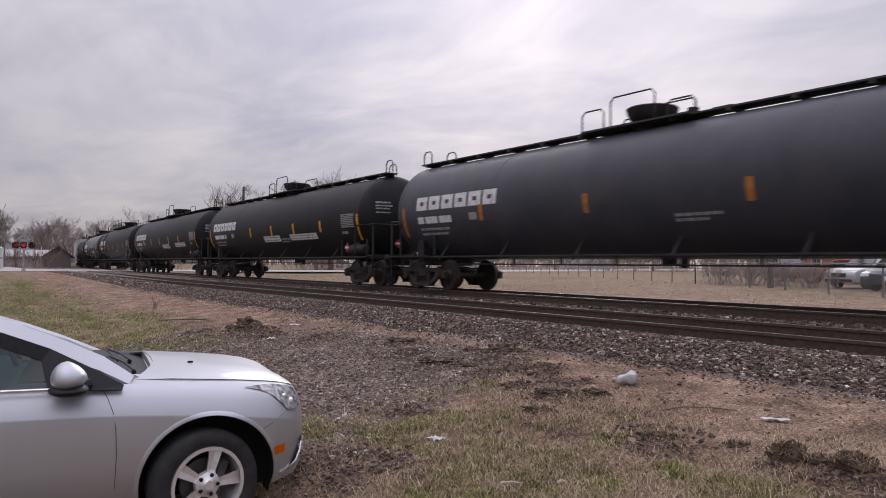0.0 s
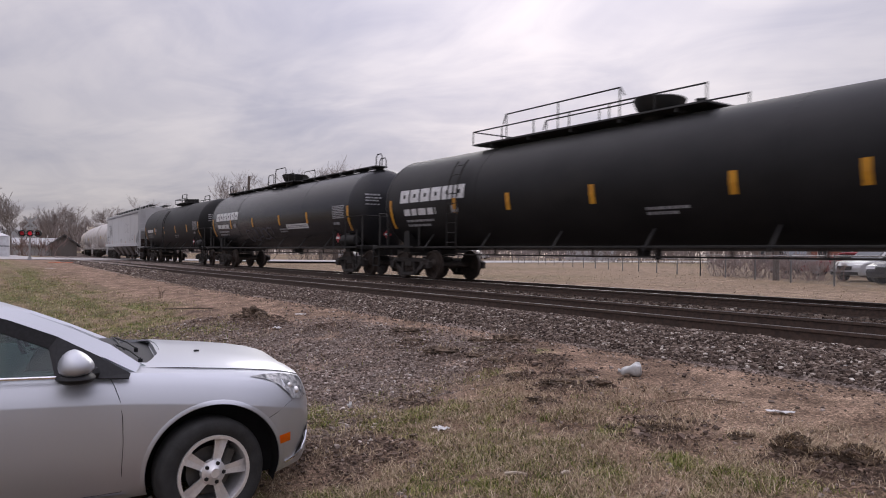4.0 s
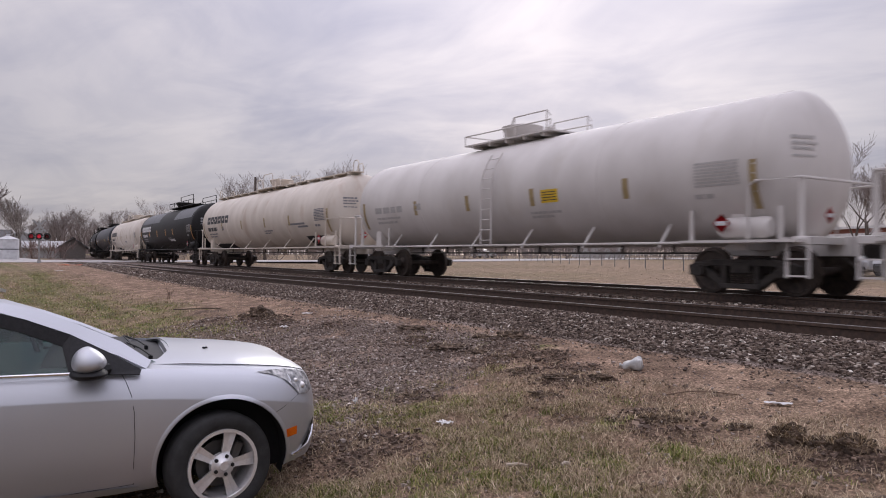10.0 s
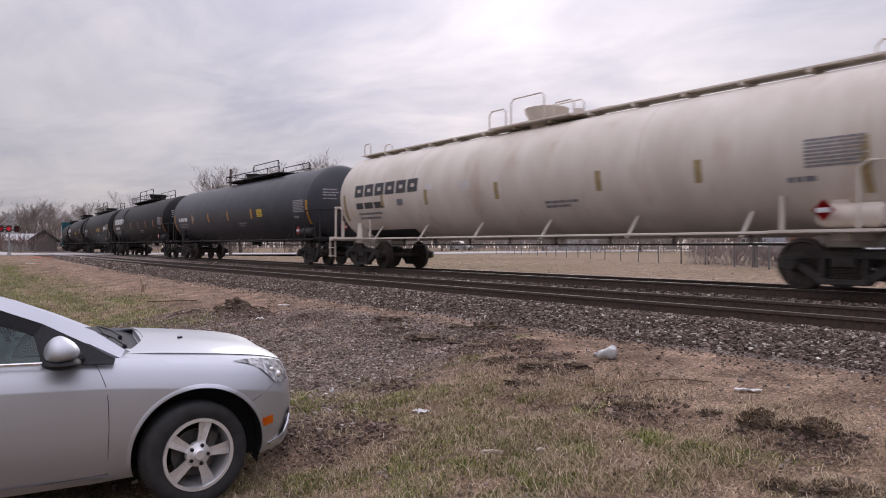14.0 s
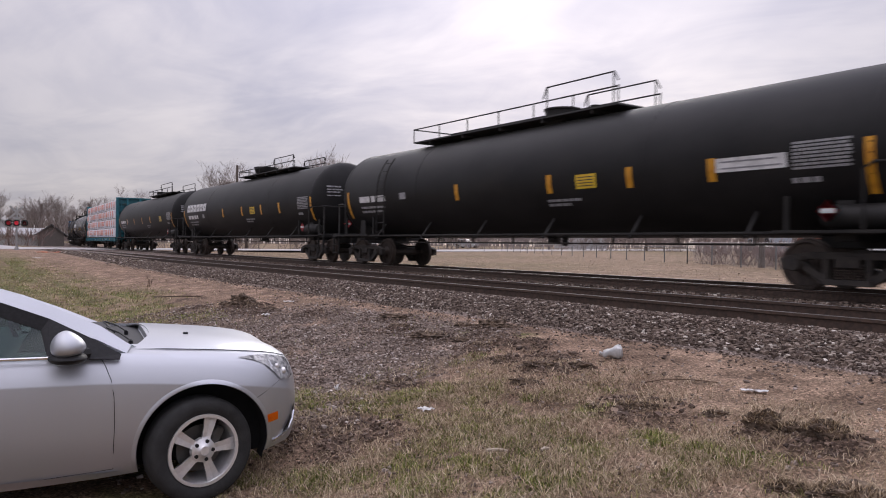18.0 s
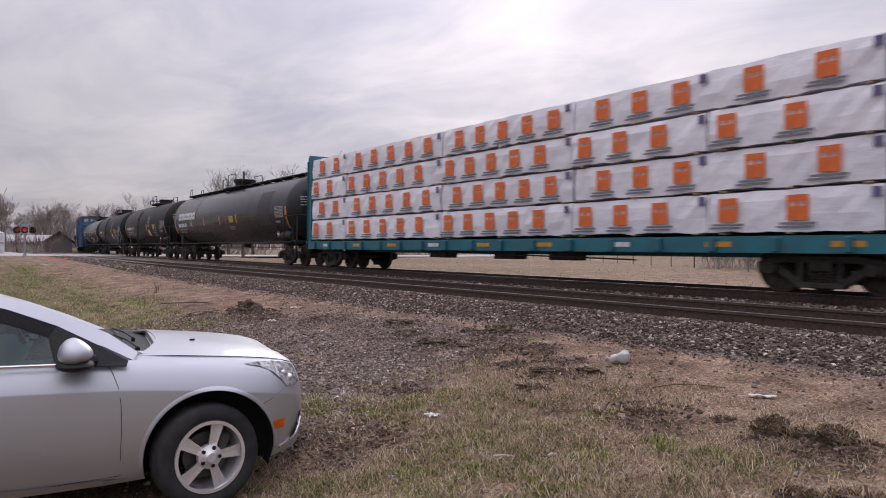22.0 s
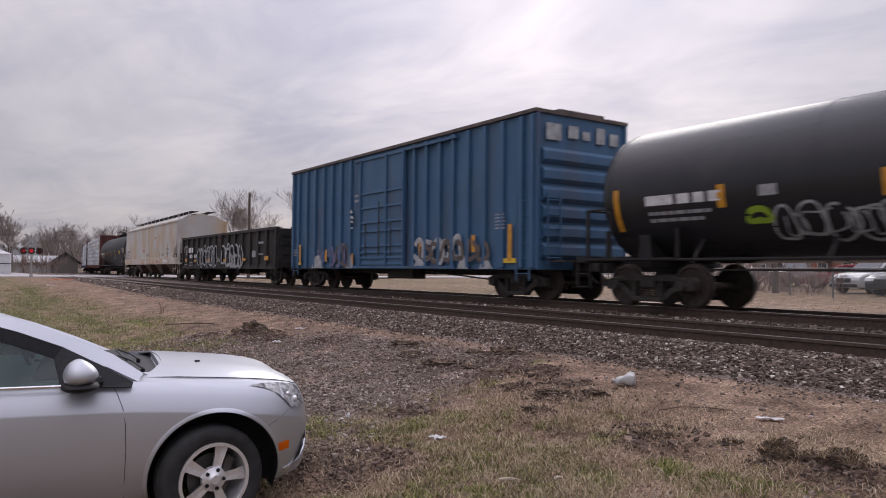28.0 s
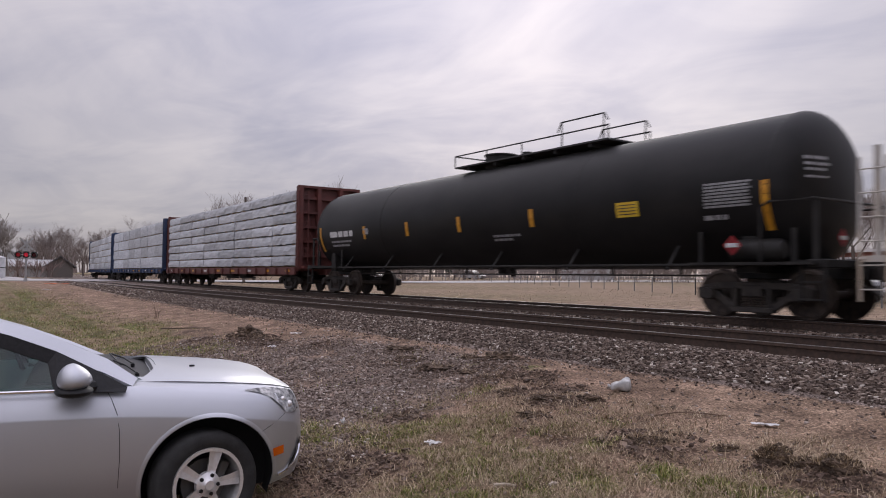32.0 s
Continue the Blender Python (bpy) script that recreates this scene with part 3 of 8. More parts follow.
ballast()
grass()
SOD = ((-1.95, 4.06, 0.17, 0.09, 0.06, 35, 420), (-2.22, 3.98, 0.12, 0.06, 0.035, 35, 240), (-2.80, 4.66, 0.11, 0.06, 0.085, 35, 420), (-2.60, 4.70, 0.10, 0.05, 0.05, 35, 200), (-2.42, 4.74, 0.13, 0.06, 0.07, 35, 380), (-7.62, 6.20, 0.22, 0.10, 0.085, 35, 60), (-7.95, 5.95, 0.14, 0.07, 0.05, 35, 40), (-7.64, 5.18, 0.20, 0.09, 0.05, 40, 60), (-7.25, 5.4, 0.13, 0.07, 0.04, 20, 40),
       (-5.28, 4.94, 0.18, 0.07, 0.035, 40, 90), (-5.0, 4.45, 0.13, 0.06, 0.03, 35, 80), (-3.80, 4.58, 0.16, 0.05, 0.03, 40, 160), (-4.05, 4.42, 0.11, 0.06, 0.035, 35, 90), (-5.04, 5.2, 0.09, 0.05, 0.035, 30, 40), (-9.6, 5.85, 0.22, 0.10, 0.06, 35, 50), (-6.14, 3.79, 0.14, 0.06, 0.03, 40, 60),
       (-13.7, 4.95, 0.20, 0.14, 0.13, 35, 30), (-13.35, 5.0, 0.16, 0.12, 0.11, 15, 20), (-13.05, 4.9, 0.12, 0.09, 0.07, 50, 20), (-14.2, 4.85, 0.13, 0.10, 0.07, 30, 20), (-12.5, 5.02, 0.12, 0.08, 0.06, 35, 20), (-8.6, 5.35, 0.16, 0.08, 0.045, 30, 40), (-6.7, 5.3, 0.15, 0.07, 0.04, 40, 70), (-6.0, 5.0, 0.12, 0.06, 0.035, 40, 70), (-3.3, 4.85, 0.10, 0.05, 0.03, 35, 90))
for i, (x, y, rx, ry, h, a, k) in enumerate(SOD):
    sod(x, y, rx, ry, h, a, "torn dark sod clump fringed with dead grass", 60 + i, k)

# ---- litter ----
M_PLASTIC = mat("cloudy_white_plastic", (0.52, 0.52, 0.51), 0.35, scale=16, color2=(0.38, 0.38, 0.375), bump=0.3, bump_scale=12)
M_PAPER = mat("white_paper", (0.74, 0.73, 0.72), 0.8, scale=8)
M_TIE0 = mat("dark_weathered_wood", (0.10, 0.075, 0.055), 0.9, scale=20)
M_STICK = mat("bleached_wood", (0.50, 0.43, 0.34), 0.8, scale=20)


def jug():
    bm = bmesh.new()
    lathe_x(bm, [(-0.10, 0), (-0.10, 0.05), (-0.085, 0.075), (-0.05, 0.085), (-0.015, 0.075), (0.015, 0.064), (0.04, 0.058), (0.07, 0.060), (0.10, 0.056), (0.125, 0.04), (0.135, 0.02), (0.15, 0.018), (0.15, 0)], 22)
    for v in bm.verts:
        v.co *= 0.85
        v.co += Vector((0, 0, 1)) * 0.03 * noise.noise(v.co * 14) + Vector((0, 1, 0)) * 0.02 * noise.noise(v.co * 11)
    ob = thing("plastic_jug", bm, M_PLASTIC, "crushed white plastic jug lying on dirt", "jug", smooth=True)
    ob.matrix_world = pose(-5.1, 5.73, surface(-5.1, 5.73) + 0.06, 0, 5, 215)
    bm = bmesh.new()
    tube(bm, (0.126, 0, 0), (0.142, 0, 0), 0.018, 12)
    part("cap", bm, M_PLASTIC, ob)


def scrap(x, y, w, d, turn, seed, name="paper_scrap", label="crumpled white paper scrap on the ground", m=None, rise=0.02):
    bm = bmesh.new()
    bmesh.ops.create_grid(bm, x_segments=7, y_segments=5, size=0.5)
    for v in bm.verts:
        n = noise.noise(v.co * 6 + Vector((seed, 0, 0)))
        v.co = Vector((v.co.x * w * (1 + 0.3 * n), v.co.y * d * (1 - 0.3 * n), rise * (0.6 + n)))
    bmesh.ops.solidify(bm, geom=bm.faces[:], thickness=0.003)
    ob = thing(name, bm, m or M_PAPER, label, name.replace("_", " "), smooth=False)
    ob.matrix_world = pose(x, y, surface(x, y) + 0.012, 0, 0, turn)


jug()
scrap(-3.39, 5.48, 0.20, 0.05, 35, 1)
scrap(-5.12, 3.45, 0.12, 0.09, 20, 2, rise=0.03)
scrap(-6.37, 3.25, 0.04, 0.05, 80, 3, rise=0.06)
scrap(-43, 4.7, 0.45, 0.25, 30, 4)
scrap(-11.74, 4.65, 0.12, 0.1, 30, 5, rise=0.04)
scrap(-13.36, 5.76, 0.2, 0.1, 70, 6)
scrap(-52.3, 6.3, 1.3, 0.3, 80, 7, "orange_debris", "strip of faded orange plastic by the crossing", mat("orange_plastic", (0.55, 0.14, 0.05), 0.5, scale=4), 0.06)
for x, y, ln, turn in ((-3.88, 3.21, 0.15, 48), (-3.66, 3.45, 0.07, 85), (-16.4, 4.6, 1.2, 75)):
    bm = bmesh.new()
    pipe(bm, [(-ln / 2, 0, 0), (0, 0.01, 0.008), (ln / 2, 0, 0)], 0.011, 6)
    ob = thing("stick", bm, M_STICK if ln < 0.5 else M_TIE0, "short bleached wooden stick on the grass" if ln < 0.5 else "long dark dead branch on the verge", "stick", "sticks")
    ob.matrix_world = pose(x, y, surface(x, y) + 0.014, 0, 0, turn)

# ---- dead weeds and a bent twig ----
M_WEED = mat("dead_weed_stem", (0.16, 0.105, 0.07), 0.9, scale=20)
for x, y, k, hh in ((-20.5, 4.87, 7, 0.32), (-6.5, 4.75, 12, 0.12), (-6.35, 4.9, 9, 0.09)):
    rng = random.Random(int(abs(x) * 10))
    bm = bmesh.new()
    for _ in range(k):
        a, r = rng.uniform(0, 6.28), rng.uniform(0.1, 0.6) * hh
        pipe(bm, [(0.05 * math.cos(a), 0.05 * math.sin(a), -0.02), (0.4 * r * math.cos(a), 0.4 * r * math.sin(a), 0.5 * hh), (r * math.cos(a), r * math.sin(a), hh * rng.uniform(0.6, 1))], 0.0022 if hh < 0.3 else 0.005, 4)
    ob = thing("dead_weed", bm, M_WEED, "dead brown weed stalks standing in dirt", "weed", kind="stuff")
    ob.location = (x, y, surface(x, y))
bm = bmesh.new()
pipe(bm, [(-0.3, -0.04, 0), (-0.12, 0.0, 0.03), (0.08, 0.01, 0.035), (0.34, 0.05, 0.012)], 0.005, 5)
ob = thing("twig", bm, M_WEED, "thin brown twig lying on dirt", "twig")
ob.matrix_world = pose(-4.0, 5.35, surface(-4.0, 5.35) + 0.01, 0, 0, 42)

# ---- rails and sleepers ----
M_RAIL = mat("rusty_rail_steel", (0.055, 0.038, 0.030), 0.6, 0.3, color2=(0.10, 0.065, 0.048), scale=20)
M_RAIL_TOP = mat("polished_rail", (0.42, 0.40, 0.385), 0.36, 0.85, scale=30)
M_TIE = mat("creosoted_wood", (0.07, 0.055, 0.045), 0.85, scale=6, color2=(0.13, 0.105, 0.085), bump=0.4, bump_scale=20, spread=0.2)


def make_rails():
    sec = [(-0.075, -0.185), (0.075, -0.185), (0.075, -0.165), (0.012, -0.145), (0.012, -0.045), (0.036, -0.035), (0.036, -0.003), (-0.036, -0.003), (-0.036, -0.035), (-0.012, -0.045), (-0.012, -0.145), (-0.075, -0.165)]
    for k, o in enumerate((-0.7525, 0.7525, GAP - 0.7525, GAP + 0.7525)):
        bm, top = bmesh.new(), bmesh.new()
        ss = [-420 + 12 * i for i in range(33)] + [-27 + 8 * i for i in range(12)]
        prev = ptop = None
        for s in ss:
            ring = [bm.verts.new(on_track(s, o + a, b)[0]) for a, b in sec]
            rt = [top.verts.new(on_track(s, o + a, b)[0]) for a, b in ((-0.028, -0.001), (0.012, -0.001), (0.012, 0.0015), (-0.028, 0.0015))]
            if prev:
                for i in range(len(ring)):
                    bm.faces.new((prev[i], ring[i], ring[i - 1], prev[i - 1]))
                for i in range(4):
                    top.faces.new((ptop[i], rt[i], rt[i - 1], ptop[i - 1]))
            prev, ptop = ring, rt
        r = thing("rail", bm, M_RAIL, "rust-brown steel rail on the ballasted line", "rail", "rails of the two tracks")
        part("running_surface", top, M_RAIL_TOP, r, "bright worn steel top")
    bm = bmesh.new()
    box(bm, 0, 0, 0, 0.23, 2.6, 0.16)
    tie = finish(bm, "sleeper", M_TIE, bevel=0.012)
    for o in (0.0, GAP):
        for i in range(100):
            s = 5 - i * 0.53
            p, a = on_track(s, o, -0.25)
            ob = tagged(new("sleeper", tie), "dark creosoted wooden sleeper half buried in ballast", "sleeper", "sleepers of the two tracks")
            ob.location, ob.rotation_euler.z = p, a


def gauge_bed():
    # bed between the rails, darker than the ballast beside it
    m = mat("dark_bed_ballast", (0.05, 0.038, 0.031), 0.95, scale=14, color2=(0.10, 0.08, 0.068), bump=0.8, bump_scale=18)
    for o in (0.0, GAP):
        bm = bmesh.new()
        prev = None
        for i in range(70):
            s = 8 - 2 * i
            row = [bm.verts.new(on_track(s, o + q, zz)[0]) for q, zz in ((-1.25, -0.19), (-0.72, -0.155), (0.0, -0.165), (0.72, -0.155), (1.0, -0.19))]
            if prev:
                for k in range(4):
                    bm.faces.new((prev[k], prev[k + 1], row[k + 1], row[k]))
            prev = row
        thing("track_bed", bm, m, "dark brown ballast between the rails", "track bed", kind="structure")


make_rails()
gauge_bed()

# ---- the freight train: paints ----
M_BLACK = mat("black_tank_paint", (0.0085, 0.0083, 0.0088), 0.50, spec=0.22, scale=1.1, color2=(0.016, 0.0155, 0.0157), bump=0.04, bump_scale=3, color3=(0.023, 0.0205, 0.018), scale3=0.8, lo3=0.55, hi3=0.9, stretch=(0.6, 1, 1))
M_GLOSS = mat("glossy_black_paint", (0.020, 0.020, 0.022), 0.27, spec=0.38, scale=1.3, color2=(0.024, 0.024, 0.026), bump=0.03, bump_scale=3, color3=(0.05, 0.045, 0.04), scale3=0.7, lo3=0.55, hi3=0.9)
M_SLATE = mat("slate_grey_tank_paint", (0.036, 0.039, 0.048), 0.45, spec=0.35, scale=1.1, color2=(0.052, 0.054, 0.062), bump=0.04, bump_scale=3, color3=(0.07, 0.062, 0.055), scale3=0.8, lo3=0.55, hi3=0.9)
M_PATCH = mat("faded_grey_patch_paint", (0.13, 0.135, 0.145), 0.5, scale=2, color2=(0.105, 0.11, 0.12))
M_PATCHD = mat("dusty_black_jacket", (0.035, 0.033, 0.032), 0.6, scale=2, color2=(0.028, 0.027, 0.027))
M_WHITE = mat("white_tank_paint", (0.64, 0.61, 0.585), 0.55, scale=1.1, color2=(0.55, 0.52, 0.495), bump=0.03, bump_scale=3, color3=(0.42, 0.37, 0.31), scale3=0.9, lo3=0.58, hi3=0.95, stretch=(0.8, 1, 0.5))
M_CREAM = mat("rust_streaked_cream_paint", (0.66, 0.60, 0.53), 0.55, scale=1.3, color2=(0.56, 0.50, 0.43), bump=0.03, bump_scale=3, color3=(0.36, 0.20, 0.10), scale3=1.1, lo3=0.60, hi3=0.92, stretch=(1, 1, 0.45))
M_UNDER = mat("black_underframe_paint", (0.013, 0.0125, 0.0125), 0.6, spec=0.3, scale=3, color2=(0.026, 0.024, 0.022), bump=0.1, bump_scale=14)
M_TRUCK = mat("truck_steel", (0.026, 0.023, 0.021), 0.8, scale=6, color2=(0.052, 0.044, 0.038), bump=0.25, bump_scale=18)
M_WHEEL = mat("wheel_steel", (0.040, 0.031, 0.026), 0.6, 0.3, scale=9, color2=(0.075, 0.056, 0.045), bump=0.1)
M_GREYH = mat("pale_grey_hopper_paint", (0.50, 0.50, 0.50), 0.5, scale=1.2, color2=(0.45, 0.45, 0.45), bump=0.03, bump_scale=5, color3=(0.31, 0.29, 0.27), scale3=1.2, lo3=0.6, hi3=0.95, stretch=(1, 1, 0.4))
M_RUSTH = mat("rust_stained_white_hopper_paint", (0.52, 0.505, 0.475), 0.6, scale=1.2, color2=(0.45, 0.43, 0.395), bump=0.04, bump_scale=5, color3=(0.47, 0.31, 0.15), scale3=0.8, lo3=0.47, hi3=0.74, stretch=(1, 1, 0.35))
M_SILL = mat("pale_sill_paint", (0.56, 0.51, 0.46), 0.6, scale=2, color2=(0.46, 0.40, 0.34), color3=(0.44, 0.27, 0.13), scale3=0.6, lo3=0.46, hi3=0.72)
M_RUST = mat("orange_rust", (0.34, 0.17, 0.06), 0.85, scale=5, color2=(0.44, 0.27, 0.13), bump=0.2)
M_BLUE = mat("faded_blue_boxcar_paint", (0.040, 0.103, 0.195), 0.6, scale=1.4, color2=(0.055, 0.128, 0.225), bump=0.05, bump_scale=6, color3=(0.075, 0.07, 0.085), scale3=0.8, lo3=0.52, hi3=0.85, stretch=(1, 1, 0.35))
M_GOND = mat("sooty_black_gondola_paint", (0.020, 0.018, 0.0175), 0.75, scale=1.8, color2=(0.034, 0.030, 0.027), bump=0.1, bump_scale=9, color3=(0.05, 0.038, 0.03), scale3=1.2, lo3=0.55, hi3=0.85)
M_TEAL = mat("teal_paint", (0.016, 0.15, 0.19), 0.5, scale=2.5, color2=(0.02, 0.11, 0.14), color3=(0.10, 0.06, 0.04), scale3=1.5, lo3=0.62, hi3=0.8)
M_OXIDE = mat("oxide_red_paint", (0.13, 0.035, 0.028), 0.6, scale=2.5, color2=(0.09, 0.03, 0.026))
M_NAVY = mat("dark_blue_paint", (0.03, 0.05, 0.11), 0.6, scale=2.5)
M_ROOF = mat("dark_walkway_grating", (0.05, 0.05, 0.05), 0.8, scale=30)
M_WRAP = mat("white_lumber_wrap", (0.84, 0.83, 0.87), 0.42, scale=1.6, color2=(0.68, 0.67, 0.72), bump=1.0, bump_scale=2.2, stretch=(1, 1, 2.0), spread=0.05)
M_WRAPG = mat("grey_lumber_wrap", (0.58, 0.60, 0.63), 0.45, scale=2.6, color2=(0.42, 0.44, 0.47), bump=0.5, bump_scale=3, stretch=(0.6, 1, 4), spread=0.20)
M_WOOD = mat("end_grain_wood", (0.45, 0.33, 0.20), 0.8, scale=12)
M_ORANGE = mat("orange_print", (0.80, 0.17, 0.03), 0.5, scale=5)
M_PURPLE = mat("faded_purple_print", (0.15, 0.12, 0.24), 0.6, scale=5, color2=(0.10, 0.10, 0.17))
M_INK = mat("grey_print", (0.20, 0.20, 0.22), 0.6, scale=5)
M_LETTER = mat("white_stencil_paint", (0.70, 0.70, 0.70), 0.6, scale=9, color2=(0.52, 0.52, 0.52))
M_STENCIL = mat("dusty_stencil_paint", (0.36, 0.36, 0.37), 0.7, scale=14, color2=(0.24, 0.24, 0.25))
M_FAINT = mat("faded_grey_stencil", (0.36, 0.35, 0.34), 0.7, scale=14, color2=(0.46, 0.44, 0.425))
M_DARKLET = mat("dark_stencil_paint", (0.05, 0.05, 0.055), 0.6, scale=9)
M_REFL = mat("yellow_reflective_tape", (0.62, 0.30, 0.02), 0.4, scale=7, color2=(0.48, 0.21, 0.015))
M_REFLD = mat("dirty_orange_tape", (0.42, 0.16, 0.03), 0.5, scale=7, color2=(0.30, 0.12, 0.03))
M_TAN = mat("faded_tan_tape", (0.36, 0.27, 0.13), 0.5, scale=7)
M_YEL = mat("yellow_decal", (0.75, 0.50, 0.03), 0.45, scale=7, color2=(0.6, 0.4, 0.03))
M_RED = mat("red_placard", (0.55, 0.05, 0.06), 0.45, scale=8)
M_GRAF = mat("silver_spray_paint", (0.42, 0.43, 0.44), 0.5, scale=4, color2=(0.24, 0.25, 0.25))
M_GRAF2 = mat("dark_spray_paint", (0.10, 0.10, 0.12), 0.6, scale=4)
M_GRAF3 = mat("green_spray_paint", (0.28, 0.42, 0.03), 0.5, scale=4)
# near-black colour for bands low on the cream tanks
M_BELLY = mat("near_black_belly", (0.02, 0.018, 0.017), 0.8, scale=3)
M_PRIMER = mat("brown_primer", (0.13, 0.10, 0.085), 0.7, scale=3, color2=(0.07, 0.055, 0.05))

MOVERS, WHEELS = [], []
WHEEL_R = 0.455
TRUCK_IN = 2.2      # from the coupling line to the truck's middle
TANK_R, TANK_Z = 1.5, 2.44
SHARED = {}


def shared(key, make):
    if key not in SHARED:
        SHARED[key] = make()
    return SHARED[key]


def put(name, mesh, parent, x=0.0, y=0.0, z=0.0, label=""):
    ob = part(name, mesh, None, parent, label)
    ob.location = (x, y, z)
    return ob


# ---- trucks, couplers ----
def wheelset_mesh():
    bm = bmesh.new()
    w = WHEEL_R
    half = [(0.0, 0.085), (0.62, 0.085), (0.66, 0.13), (0.672, w - 0.10), (0.672, w + 0.028), (0.70, w + 0.028), (0.712, w + 0.002), (0.80, w - 0.004),
            (0.805, w - 0.06), (0.775, w - 0.075), (0.755, 0.2), (0.80, 0.13), (0.83, 0.09), (0.95, 0.09), (0.952, 0.125), (1.15, 0.12), (1.16, 0.085), (1.19, 0.08), (1.19, 0.0)]
    prof = [(-a, b) for a, b in half[:0:-1]] + half
    lathe_x(bm, prof, 28)
    bmesh.ops.rotate(bm, verts=bm.verts, cent=(0, 0, 0), matrix=Matrix.Rotation(radians(90), 3, "Z"))
    return finish(bm, "wheelset", M_WHEEL, True)


def frame_mesh():
    """Cast side frame: top chord, slanting tension members, spring seat, columns and pedestals, open between them."""
    bm = bmesh.new()
    prism(bm, [(-1.16, 0.36), (-1.18, 0.56), (-0.98, 0.63), (-0.62, 0.68), (0.62, 0.68), (0.98, 0.63), (1.18, 0.56), (1.16, 0.36), (0.98, 0.36), (0.93, 0.50), (0.62, 0.555), (-0.62, 0.555), (-0.93, 0.50), (-0.98, 0.36)], -0.075, 0.075)
    for s in (-1, 1):
        prism(bm, [(s * 0.98, 0.50), (s * 0.78, 0.54), (s * 0.33, 0.24), (s * 0.40, 0.12)], -0.07, 0.07)
        box(bm, s * 0.35, 0, 0.38, 0.09, 0.20, 0.40)
        box(bm, s * 0.86, 0, 0.575, 0.26, 0.22, 0.09)
        tube(bm, (s * 0.889, -0.17, 0.455), (s * 0.889, 0.05, 0.455), 0.115, 12)
    box(bm, 0, 0, 0.17, 0.84, 0.24, 0.10)
    return finish(bm, "side_frame", M_TRUCK, bevel=0.012)


def spring_mesh():
    bm = bmesh.new()
    prof = []
    for i in range(6):
        prof += [(0.22 + i * 0.045, 0.055), (0.232 + i * 0.045, 0.075), (0.25 + i * 0.045, 0.075), (0.262 + i * 0.045, 0.055)]
    prof = [(prof[0][0], 0)] + prof + [(prof[-1][0], 0)]
    lathe_x(bm, prof, 10)
    bmesh.ops.rotate(bm, verts=bm.verts, cent=(0, 0, 0), matrix=Matrix.Rotation(radians(-90), 3, "Y"))
    return finish(bm, "spring", M_WHEEL, True)


def bolster_mesh():
    bm = bmesh.new()
    box(bm, 0, 0, 0.52, 0.42, 2.3, 0.22)
    box(bm, 0, 0, 0.66, 0.5, 0.9, 0.12)
    return finish(bm, "truck", M_TRUCK, bevel=0.02)


def trucks(n, h):
    bolster, wheels = shared("bolster", bolster_mesh), shared("wheels", wheelset_mesh)
    sideframe, spring = shared("sideframe", frame_mesh), shared("spring", spring_mesh)
    for k in (-1, 1):
        t = put("truck", bolster, n, k * (h - TRUCK_IN + (0.25 if k > 0 and n.name.startswith("tank") else 0)))
        for y in (-1.05, 1.05):
            put("side_frame", sideframe, t, 0, y)
            for x in (-0.17, 0.0, 0.17):
                put("spring", spring, t, x, y)
        for a in (-0.889, 0.889):
            w = put("wheelset", wheels, t, a, 0, WHEEL_R)
            WHEELS.append((w, n, a))


def coupler_mesh():
    bm = bmesh.new()
    box(bm, -0.45, 0, 0.86, 0.9, 0.16, 0.18)
    box(bm, -0.02, 0.0, 0.86, 0.26, 0.26, 0.30)
    tube(bm, (-0.5, -0.25, 0.75), (0.0, -0.32, 0.45), 0.025, 6)
    return finish(bm, "coupler", M_TRUCK, bevel=0.015)


def couplers(n, h):
    m = shared("coupler", coupler_mesh)
    put("coupler", m, n, h)
    c = put("coupler", m, n, -h)
    c.rotation_euler.z = math.pi


def register(n, c0, c1):
    h = (c1 - c0) / 2
    trucks(n, h)
    couplers(n, h)
    MOVERS.append((n, (c0 + c1) / 2, h - TRUCK_IN))
    return n


# ---- marks on a curved or flat side ----
HEAD = 0.60         # depth of a tank's dished end
SHELL = {"end": 9.0}


def side_y(z, lift, flat=None, x=0.0):
    if flat is not None:
        return -(flat + lift)
    past = min(max((abs(x) - SHELL["end"] + HEAD) / HEAD, 0.0), 0.98)
    r = TANK_R * math.sqrt(1 - past * past) + lift
    return -math.sqrt(max(r * r - (z - TANK_Z) ** 2, 0.01))


def patch(bm, x0, x1, z0, z1, lift=0.006, flat=None, slant=0.0, rows=0):
    n = rows or max(1, int((z1 - z0) / 0.18 + 0.5))
    prev = None
    for i in range(n + 1):
        z = z0 + (z1 - z0) * i / n
        dx = slant * i / n
        pair = [bm.verts.new((x + dx, side_y(z, lift, flat, x + dx), z)) for x in (x0, x1)]
        if prev:
            bm.faces.new((prev[0], prev[1], pair[1], pair[0]))
        prev = pair


def block_ring(bm, x0, x1, z0, z1, t, lift=0.006, flat=None):
    patch(bm, x0, x1, z0, z0 + t * 0.75, lift, flat, rows=1)
    patch(bm, x0, x1, z1 - t * 0.75, z1, lift, flat, rows=1)
    patch(bm, x0, x0 + t, z0 + t * 0.75, z1 - t * 0.75, lift, flat, rows=1)
    patch(bm, x1 - t, x1, z0 + t * 0.75, z1 - t * 0.75, lift, flat, rows=1)


